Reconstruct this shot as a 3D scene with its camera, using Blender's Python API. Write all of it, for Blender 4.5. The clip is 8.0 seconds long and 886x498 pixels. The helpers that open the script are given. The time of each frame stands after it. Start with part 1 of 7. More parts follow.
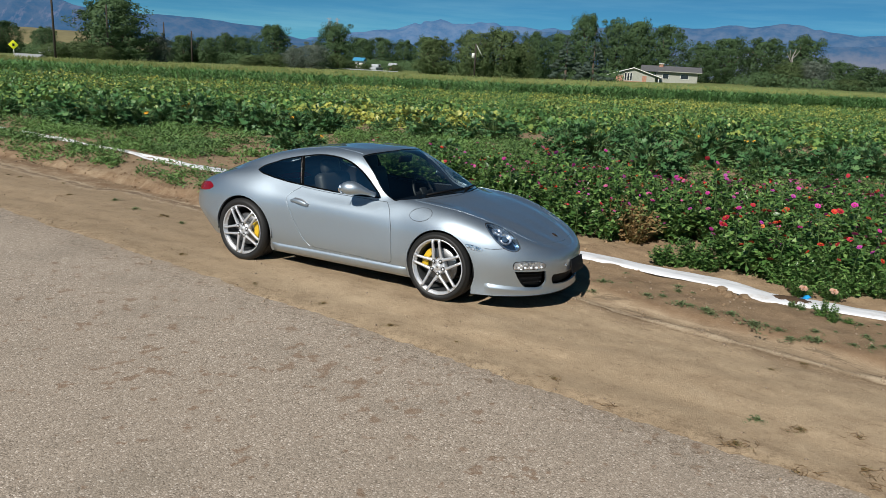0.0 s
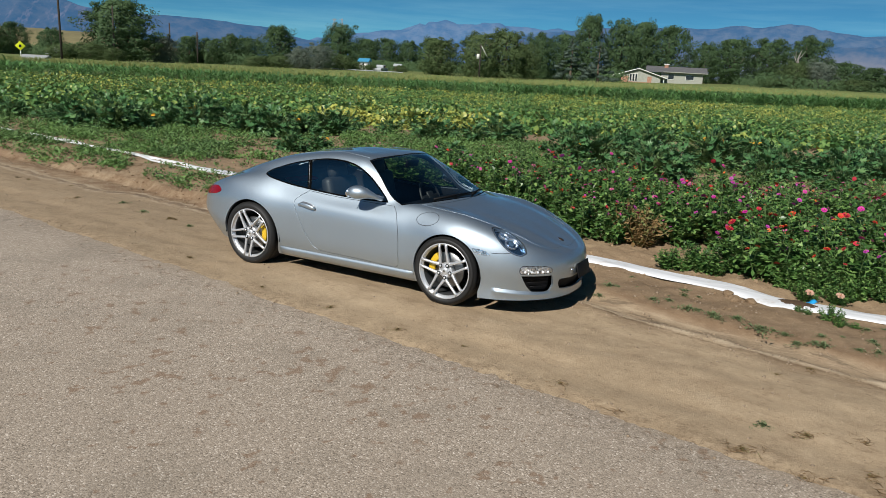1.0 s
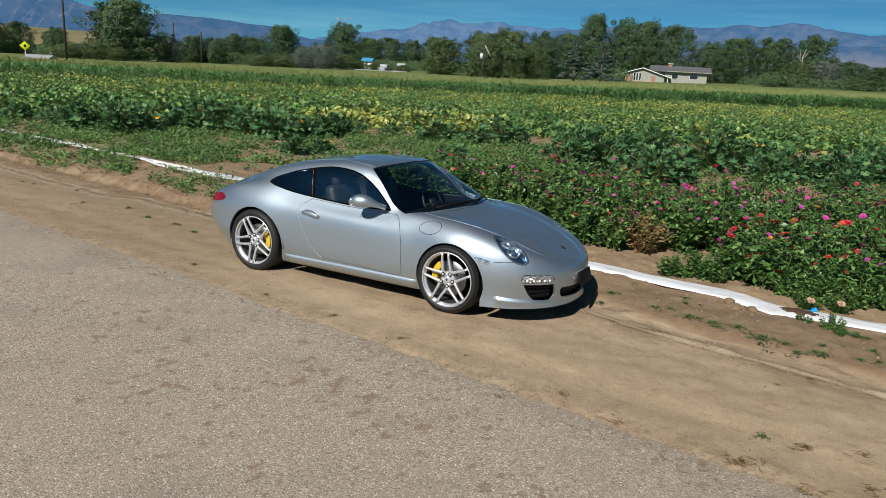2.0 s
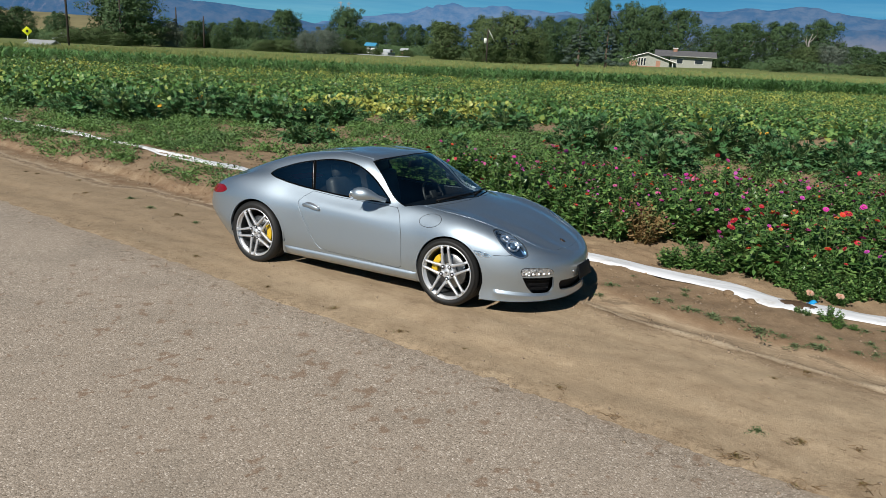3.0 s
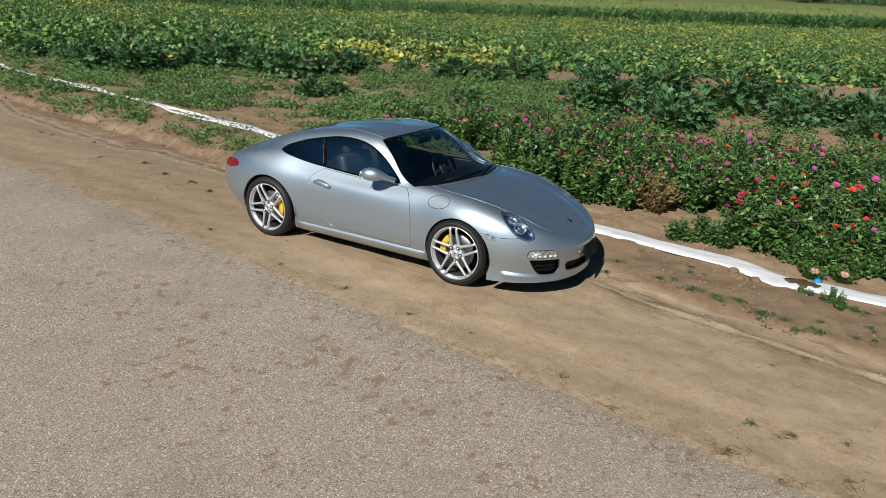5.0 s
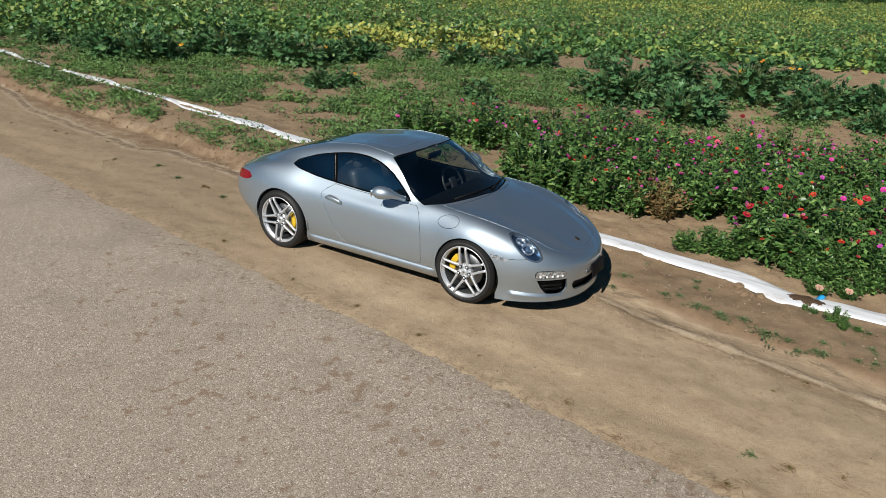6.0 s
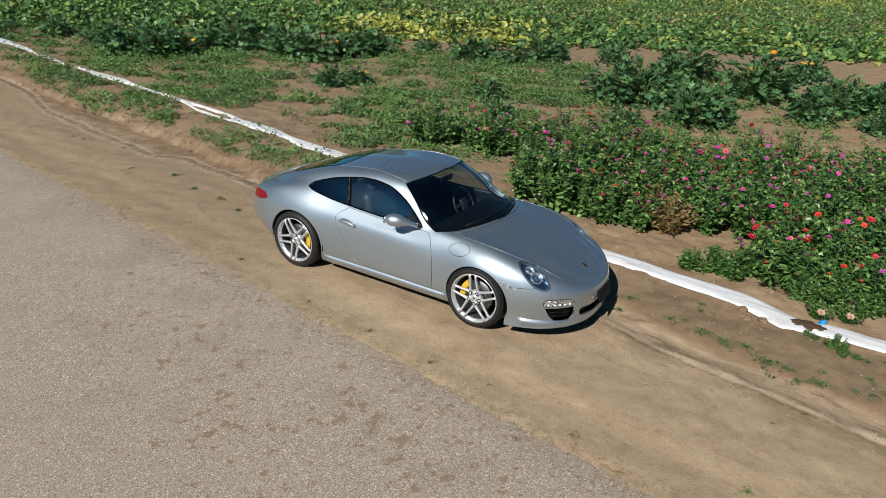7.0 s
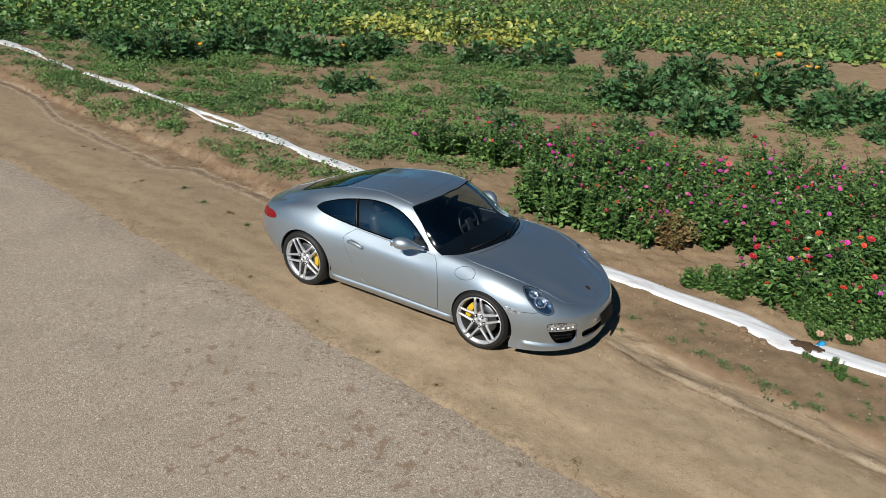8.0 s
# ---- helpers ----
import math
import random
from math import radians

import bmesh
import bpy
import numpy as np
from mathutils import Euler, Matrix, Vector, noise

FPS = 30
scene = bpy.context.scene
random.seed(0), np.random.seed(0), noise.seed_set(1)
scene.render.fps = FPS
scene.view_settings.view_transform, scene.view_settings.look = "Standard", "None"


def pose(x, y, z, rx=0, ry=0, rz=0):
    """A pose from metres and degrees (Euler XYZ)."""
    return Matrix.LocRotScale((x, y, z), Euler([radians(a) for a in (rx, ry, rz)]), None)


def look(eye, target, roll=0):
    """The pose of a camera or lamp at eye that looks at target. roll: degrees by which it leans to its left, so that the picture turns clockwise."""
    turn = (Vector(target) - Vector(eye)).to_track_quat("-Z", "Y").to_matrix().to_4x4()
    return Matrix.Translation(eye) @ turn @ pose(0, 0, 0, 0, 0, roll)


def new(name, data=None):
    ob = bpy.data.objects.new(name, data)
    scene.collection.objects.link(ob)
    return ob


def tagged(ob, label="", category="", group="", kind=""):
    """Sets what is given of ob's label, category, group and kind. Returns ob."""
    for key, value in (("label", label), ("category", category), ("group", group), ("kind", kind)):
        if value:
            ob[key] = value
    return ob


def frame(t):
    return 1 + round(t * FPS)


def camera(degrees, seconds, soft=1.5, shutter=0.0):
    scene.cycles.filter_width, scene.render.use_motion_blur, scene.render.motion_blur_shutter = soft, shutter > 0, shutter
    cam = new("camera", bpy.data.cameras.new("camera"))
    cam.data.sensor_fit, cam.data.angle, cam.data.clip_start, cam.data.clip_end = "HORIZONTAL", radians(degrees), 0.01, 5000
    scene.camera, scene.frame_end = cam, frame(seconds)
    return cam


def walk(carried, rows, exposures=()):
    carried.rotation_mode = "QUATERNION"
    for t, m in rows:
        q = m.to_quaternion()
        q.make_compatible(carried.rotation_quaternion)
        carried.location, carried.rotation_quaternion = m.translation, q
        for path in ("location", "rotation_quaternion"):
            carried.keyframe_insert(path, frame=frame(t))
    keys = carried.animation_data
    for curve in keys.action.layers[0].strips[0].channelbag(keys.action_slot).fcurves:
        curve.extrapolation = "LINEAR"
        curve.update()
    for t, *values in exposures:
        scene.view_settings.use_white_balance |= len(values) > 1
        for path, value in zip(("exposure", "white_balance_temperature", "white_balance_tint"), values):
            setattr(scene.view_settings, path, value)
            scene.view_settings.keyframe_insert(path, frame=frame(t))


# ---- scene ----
import mathutils

cam = camera(62.9, 8.0, soft=0.6)
METRES, EYE, TILT, LEAN, TURN = 2.08, 2.14, -14.25, -3.1, 0.0
ROWS = [
    (0.0, 0.0, 0.0, 0.0, 0.0, 0.0, -0.0),
    (0.5, -0.0069, -0.0052, 0.0043, 0.16, 0.02, -0.06),
    (1.0, -0.0101, -0.0145, 0.0166, 0.36, 0.04, -0.08),
    (1.5, -0.0098, -0.0252, 0.0393, 0.51, 0.05, -0.11),
    (3.0, 0.0108, -0.0505, 0.0923, 0.91, -1.18, -0.16),
    (3.5, 0.0215, -0.0563, 0.1155, 1.12, -2.43, -0.15),
    (4.0, 0.0284, -0.0668, 0.1523, 1.36, -3.73, -0.14),
    (4.5, 0.0349, -0.0812, 0.2147, 1.69, -5.04, -0.19),
    (6.0, 0.039, -0.1304, 0.5245, 2.83, -8.52, -0.35),
    (6.5, 0.0351, -0.1567, 0.6493, 3.21, -9.5, -0.42),
    (7.0, 0.029, -0.1884, 0.7835, 3.56, -10.49, -0.52),
    (7.5, 0.0257, -0.2141, 0.8977, 3.8, -11.19, -0.56),
    (8.0, 0.0222, -0.2306, 0.9559, 3.92, -11.26, -0.59),
]
walk(cam, [(t, pose(0, 0, EYE, TILT, LEAN, TURN) @ pose(METRES * x, METRES * y, METRES * z, 90 + pitch, roll, yaw)) for t, x, y, z, yaw, pitch, roll in ROWS], ((0.0, 0.03), (8.0, 0.03)))


# ---- world and sun ----
SUN = Vector((-2.26, -4.38, 4.15)).normalized()
world = bpy.data.worlds.new("world")
scene.world = world
world.use_nodes = True
wn, wl = world.node_tree.nodes, world.node_tree.links
sky = wn.new("ShaderNodeTexSky")
sky.sky_type, sky.sun_disc = "NISHITA", False
sky.sun_elevation, sky.sun_rotation = math.asin(SUN.z), math.atan2(SUN.x, SUN.y)
sky.altitude, sky.air_density, sky.dust_density, sky.ozone_density = 4500, 0.8, 0.0, 5.0
wn["Background"].inputs["Strength"].default_value = 0.052
tint = wn.new("ShaderNodeMix")
tint.data_type, tint.blend_type = "RGBA", "MULTIPLY"
tint.inputs[0].default_value, tint.inputs[7].default_value = 1.0, (0.5, 1.08, 1.06, 1)
wl.new(sky.outputs[0], tint.inputs[6])
# thin streaks of high cloud
aim, drawn_out, streaks, veil, cloud = [wn.new("ShaderNode" + k) for k in ("TexCoord", "Mapping", "TexNoise", "ValToRGB", "Mix")]
drawn_out.inputs["Scale"].default_value, drawn_out.inputs["Rotation"].default_value = (1.6, 1.6, 22), (0.05, 0.03, 0)
streaks.inputs["Scale"].default_value, streaks.inputs["Detail"].default_value, streaks.inputs["Roughness"].default_value = 2.2, 6, 0.6
veil.color_ramp.elements[0].position, veil.color_ramp.elements[1].position = 0.47, 0.7
veil.color_ramp.elements[0].color, veil.color_ramp.elements[1].color = (1, 1, 1, 1), (1.7, 1.24, 1.1, 1)
cloud.data_type, cloud.blend_type = "RGBA", "MULTIPLY"
cloud.inputs[0].default_value = 1.0
wl.new(aim.outputs["Generated"], drawn_out.inputs[0])
wl.new(drawn_out.outputs[0], streaks.inputs["Vector"])
wl.new(streaks.outputs["Fac"], veil.inputs[0])
wl.new(tint.outputs[2], cloud.inputs[6])
wl.new(veil.outputs[0], cloud.inputs[7])
wl.new(cloud.outputs[2], wn["Background"].inputs["Color"])
sun = new("sun", bpy.data.lights.new("sun", "SUN"))
sun.data.energy, sun.data.angle, sun.data.color = 5.0, radians(0.53), (1.0, 0.965, 0.9)
sun.matrix_world = look(SUN * 60, (0, 0, 0))

# ---- helpers of this scene ----
rng = np.random.default_rng(7)


def smooth(a, b, v):
    k = np.clip((v - a) / (b - a), 0, 1)
    return k * k * (3 - 2 * k)


# the lane's own axes: s along it to the right, n away from the camera
E1, E2 = np.array((math.cos(radians(-36)), math.sin(radians(-36)))), np.array((math.sin(radians(36)), math.cos(radians(36))))


def lane(s_, n_):
    return s_ * E1[0] + n_ * E2[0], s_ * E1[1] + n_ * E2[1]


def wave(x, y, k, seed=0.0):
    """Cheap smooth noise, about -1 to 1, with features of about 1/k metres."""
    a = np.sin(k * (1.7 * x + 0.9 * y) + seed) + np.sin(k * (-0.8 * x + 1.9 * y) + 1.3 * seed + 2)
    b = np.sin(k * (2.9 * x - 2.3 * y) + 2.1 * seed + 4) + np.sin(k * (3.7 * x + 3.1 * y) + 0.7 * seed + 1) * 0.7
    return (a + 0.6 * b) / 3


def lattice(x, y, k, seed=0):
    """Uneven noise, -1 to 1, from random heights on a grid of 1/k metres."""
    tab = np.random.default_rng(seed).uniform(-1, 1, (256, 256))
    u, w = np.asarray(x, float) * k, np.asarray(y, float) * k
    i, j = np.floor(u).astype(int), np.floor(w).astype(int)
    a, b = u - i, w - j
    a, b = a * a * (3 - 2 * a), b * b * (3 - 2 * b)
    i, j, i1, j1 = i % 256, j % 256, (i + 1) % 256, (j + 1) % 256
    return (tab[i, j] * (1 - a) + tab[i1, j] * a) * (1 - b) + (tab[i, j1] * (1 - a) + tab[i1, j1] * a) * b


def ground_z(x, y):
    """The height of the ground."""
    x, y = np.asarray(x, float), np.asarray(y, float)
    s_, n_ = x * E1[0] + y * E1[1], x * E2[0] + y * E2[1]
    far = np.hypot(x, y)
    z = 0.012 * wave(s_ * 0.5, n_ * 2, 1.5) + 0.006 * wave(s_, n_ * 1.5, 6, 3)
    lap = n_ + 0.05 * lattice(s_ * 0.6, n_, 1.7, 21) + 0.05 * lattice(s_, n_, 7, 22) + 0.04 * lattice(s_, n_, 19, 23)
    z = z + 0.014 + 0.016 * smooth(4.3, 4.9, n_) - 0.042 * smooth(4.9, 6.3, n_) + 0.03 * smooth(6.4, 7.2, n_) - 0.06 * smooth(4.34, 4.02, lap)
    z = z + 0.05 * smooth(6.5, 7.2, n_) * smooth(9.5, 7.6, n_) * (1 + 0.6 * wave(s_, n_, 2.2, 5))
    wobble = n_ + 0.05 * lattice(s_, n_, 1.9, 51) + 0.03 * lattice(s_, n_, 6, 52) - 0.12 * smooth(-2.3, -2.9, s_)
    z = z + (0.05 * smooth(6.48, 6.58, wobble) * smooth(7.2, 6.7, n_) - 0.02 * np.exp(-((wobble - 6.36) / 0.13) ** 2) + 0.014 * np.exp(-((wobble - 6.18) / 0.05) ** 2)) * smooth(-3.4, -2.7, s_)
    z = z + 0.1 * smooth(6.4, 6.62, n_ + 0.2 * lattice(s_, n_, 1.3, 6) + 0.1 * lattice(s_, n_, 4, 7)) * smooth(-4.6, -6.5, s_)
    rut = np.exp(-((n_ - 4.75 - 0.06 * np.sin(s_ * 0.6)) / 0.16) ** 2) + np.exp(-((n_ - 6.6 - 0.06 * np.sin(s_ * 0.6)) / 0.16) ** 2) * smooth(-5.5, -6.5, s_)
    z = z - 0.014 * rut
    clod = smooth(6.6, 8.0, n_) * smooth(40, 16, n_)
    z = z + clod * (0.016 * lattice(x, y, 2.1, 1) + 0.016 * lattice(x, y, 9, 2)) + 0.006 * lattice(x, y, 6, 3) * smooth(4.2, 4.6, n_)
    z = z * smooth(80, 30, far)
    z = z + smooth(110, 190, y) * (-0.4 + 1.0 * smooth(-60, 0, x) + 1.6 * smooth(40, 95, x)) - 0.35 * smooth(-10, -40, x) * smooth(35, 60, y) * smooth(150, 80, y)
    return z


def plain_mesh(name, verts, faces, material=None, soft_shading=False, slots=None):
    """A mesh from arrays of points and of faces with one number of corners."""
    verts, faces = np.asarray(verts, np.float32), np.asarray(faces, np.int32)
    me = bpy.data.meshes.new(name)
    m, k = faces.shape
    me.vertices.add(len(verts))
    me.vertices.foreach_set("co", verts.ravel())
    me.loops.add(m * k)
    me.loops.foreach_set("vertex_index", faces.ravel())
    me.polygons.add(m)
    me.polygons.foreach_set("loop_start", np.arange(0, m * k, k, dtype=np.int32))
    me.polygons.foreach_set("use_smooth", np.full(m, soft_shading))
    for mt in (material if isinstance(material, (list, tuple)) else [material] if material else []):
        me.materials.append(mt)
    if slots is not None:
        me.polygons.foreach_set("material_index", np.asarray(slots, np.int32))
    me.update(calc_edges=True)
    me.validate()
    return me


def bm_mesh(name, bm, material=None, soft_shading=True):
    me = bpy.data.meshes.new(name)
    bm.normal_update()
    bm.to_mesh(me)
    bm.free()
    for mt in (material if isinstance(material, (list, tuple)) else [material] if material else []):
        me.materials.append(mt)
    if soft_shading:
        me.polygons.foreach_set("use_smooth", np.full(len(me.polygons), True))
    return me


def joined(name, *meshes):
    """One mesh out of several, each with its own material."""
    bm, mats = bmesh.new(), []
    for i, me in enumerate(meshes):
        k = len(bm.faces)
        bm.from_mesh(me)
        bm.faces.ensure_lookup_table()
        for f in bm.faces[k:]:
            f.material_index = i
        mats.append(me.materials[0])
    return bm_mesh(name, bm, mats)


def part(name, data, material=None, parent=None, label="", soft_shading=True):
    """One mesh object, from a bmesh or a mesh, under a thing or a part."""
    me = bm_mesh(name, data, material, soft_shading) if isinstance(data, bmesh.types.BMesh) else data
    ob = new(name, me)
    ob.parent = parent
    return tagged(ob, label)


def thing(name, m, label, category, group="", kind=""):
    ob = new(name)
    ob.matrix_world = m
    ob.empty_display_size = 0.2
    return tagged(ob, label, category, group, kind)


def box(bm, x0, y0, z0, x1, y1, z1, bevel=0.0):
    vs = bmesh.ops.create_cube(bm, size=1, matrix=Matrix.LocRotScale(((x0 + x1) / 2, (y0 + y1) / 2, (z0 + z1) / 2), None, (x1 - x0, y1 - y0, z1 - z0)))["verts"]
    if bevel:
        es = list({e for v in vs for e in v.link_edges})
        bmesh.ops.bevel(bm, geom=es, offset=bevel, segments=2, affect="EDGES", profile=0.5)
    return bm


def boxed(*a, bevel=0.0):
    return box(bmesh.new(), *a, bevel=bevel)


def tube(bm, pts, radii, sides=8, cap=True):
    """A tapered tube along points."""
    pts = [Vector(p) for p in pts]
    rings = []
    for i, p in enumerate(pts):
        d = (pts[min(i + 1, len(pts) - 1)] - pts[max(i - 1, 0)]).normalized()
        u = d.orthogonal().normalized() if i == 0 else (u - d * u.dot(d)).normalized()
        w = d.cross(u)
        r = radii[i] if isinstance(radii, (list, tuple)) else radii
        rings.append([bm.verts.new(p + (u * math.cos(a) + w * math.sin(a)) * r) for a in (2 * math.pi * k / sides for k in range(sides))])
    for a, b in zip(rings, rings[1:]):
        for k in range(sides):
            bm.faces.new((a[k], a[(k + 1) % sides], b[(k + 1) % sides], b[k]))
    if cap:
        bm.faces.new(rings[0][::-1])
        bm.faces.new(rings[-1])
    return bm


# ---- materials ----
class Nodes:
    """Short writing of a material's nodes."""

    def __init__(self, name):
        self.mat = bpy.data.materials.new(name)
        self.mat.use_nodes = True
        self.n, self.l = self.mat.node_tree.nodes, self.mat.node_tree.links
        self.bsdf = self.n["Principled BSDF"]
        self.place = None

    def put(self, socket, value):
        if isinstance(value, bpy.types.NodeSocket):
            self.l.new(value, socket)
        else:
            socket.default_value = (*value, 1) if isinstance(value, tuple) and len(value) == 3 and socket.type == "RGBA" else value

    def node(self, kind, **inputs):
        nd = self.n.new(kind)
        for k, v in inputs.items():
            self.put(nd.inputs[k.replace("_", " ")], v)
        return nd

    def coords(self):
        if not self.place:
            self.place = self.n.new("ShaderNodeNewGeometry").outputs["Position"]
        return self.place

    def local(self):
        return self.n.new("ShaderNodeTexCoord").outputs["Object"]

    def noise(self, scale, detail=4.0, rough=0.55, at=None, out="Fac"):
        return self.node("ShaderNodeTexNoise", Vector=at or self.coords(), Scale=scale, Detail=detail, Roughness=rough).outputs[out]

    def voronoi(self, scale, at=None, out="Distance"):
        return self.node("ShaderNodeTexVoronoi", Vector=at or self.coords(), Scale=scale).outputs[out]

    def ramp(self, fac, stops, ease="LINEAR"):
        nd = self.node("ShaderNodeValToRGB", Fac=fac)
        cr = nd.color_ramp
        cr.interpolation = ease
        while len(cr.elements) < len(stops):
            cr.elements.new(0.5)
        for e, (p, c) in zip(cr.elements, stops):
            e.position, e.color = p, (*c, 1) if isinstance(c, tuple) else (c, c, c, 1)
        return nd.outputs["Color"]

    def mix(self, fac, a, b, how="MIX"):
        nd = self.n.new("ShaderNodeMix")
        nd.data_type, nd.blend_type = "RGBA", how
        self.put(nd.inputs[0], fac)
        self.put(nd.inputs[6], a)
        self.put(nd.inputs[7], b)
        return nd.outputs[2]

    def maths(self, op, a, b=0.0):
        nd = self.n.new("ShaderNodeMath")
        nd.operation = op
        self.put(nd.inputs[0], a)
        self.put(nd.inputs[1], b)
        return nd.outputs[0]

    def bump(self, height, strength=0.3, distance=0.01):
        self.l.new(self.node("ShaderNodeBump", Height=height, Strength=strength, Distance=distance).outputs[0], self.bsdf.inputs["Normal"])
        return self

    def set(self, **inputs):
        for k, v in inputs.items():
            self.put(self.bsdf.inputs[k.replace("_", " ")], v)
        return self

    def across_lane(self):
        """The distance n across the lane, and s along it, as values."""
        sep = self.node("ShaderNodeSeparateXYZ", Vector=self.coords())
        x, y = sep.outputs[0], sep.outputs[1]
        n_ = self.maths("ADD", self.maths("MULTIPLY", x, float(E2[0])), self.maths("MULTIPLY", y, float(E2[1])))
        s_ = self.maths("ADD", self.maths("MULTIPLY", x, float(E1[0])), self.maths("MULTIPLY", y, float(E1[1])))
        return n_, s_

    def stretched(self, lengthwise=0.25):
        """Places drawn out along the lane."""
        n_, s_ = self.across_lane()
        return self.node("ShaderNodeCombineXYZ", X=self.maths("MULTIPLY", s_, lengthwise), Y=n_).outputs[0]


def simple(name, color, rough=0.6, metal=0.0, grain=0.0, scale=40.0, **more):
    q = Nodes(name)
    if grain:
        at = q.local()
        f = q.noise(scale, 5, 0.6, at)
        g = q.noise(scale * 0.08, 3, 0.5, at)
        c = q.mix(q.ramp(f, [(0.3, 0.0), (0.7, 1.0)]), tuple(v * (1 - grain) for v in color), tuple(min(1, v * (1 + grain)) for v in color))
        c = q.mix(q.maths("MULTIPLY", g, grain), c, tuple(v * 0.55 for v in color))
        q.set(Base_Color=c).bump(f, 0.15, 0.004)
    else:
        q.set(Base_Color=color)
    q.set(Roughness=rough, Metallic=metal, **more)
    return q.mat


def leafy(name, stops, patches=None, patch_scale=0.35, rough=0.5, through_light=0.11, band=False):
    """Leaves: each its own tone, yellowing in patches."""
    q = Nodes(name)
    rnd = q.n.new("ShaderNodeNewGeometry").outputs["Random Per Island"]
    c = q.ramp(rnd, stops)
    if patches:
        f = q.noise(patch_scale, 3, 0.6)
        f = q.maths("ADD", q.maths("MULTIPLY", f, 1.0), q.maths("MULTIPLY", rnd, 0.22))
        if band:  # the ripest vines along the front of the bed
            xyz = q.node("ShaderNodeSeparateXYZ", Vector=q.coords())
            fx = q.ramp(q.maths("ADD", q.maths("MULTIPLY", xyz.outputs[0], 0.05), 0.5), [(0.2, 0.0), (0.36, 1.0), (0.6, 1.0), (0.68, 0.0)])
            fy = q.ramp(q.maths("MULTIPLY", xyz.outputs[1], 0.01), [(0.23, 0.0), (0.24, 1.0), (0.255, 0.9), (0.29, 0.0)])
            far_y = q.ramp(q.maths("MULTIPLY", xyz.outputs[1], 0.01), [(0.36, 0.0), (0.44, 0.1), (0.6, 0.1)])
            f = q.maths("ADD", q.maths("ADD", f, far_y), q.maths("MULTIPLY", q.maths("MULTIPLY", fx, fy), 0.18))
        c = q.mix(q.ramp(f, [(patches[0], 0.0), (patches[1], 1.0)]), c, patches[2])
    c = q.mix(q.maths("MULTIPLY", q.noise(25, 3), 0.35), c, (0.02, 0.035, 0.012))
    q.set(Base_Color=c, Roughness=rough)
    q.bsdf.inputs["Specular IOR Level"].default_value = 0.35
    tr = q.node("ShaderNodeBsdfTranslucent", Color=q.mix(0.4, c, (0.17, 0.3, 0.06)))
    mx = q.node("ShaderNodeMixShader", Fac=through_light)
    q.l.new(q.bsdf.outputs[0], mx.inputs[1])
    q.l.new(tr.outputs[0], mx.inputs[2])
    q.l.new(mx.outputs[0], q.n["Material Output"].inputs["Surface"])
    return q.mat


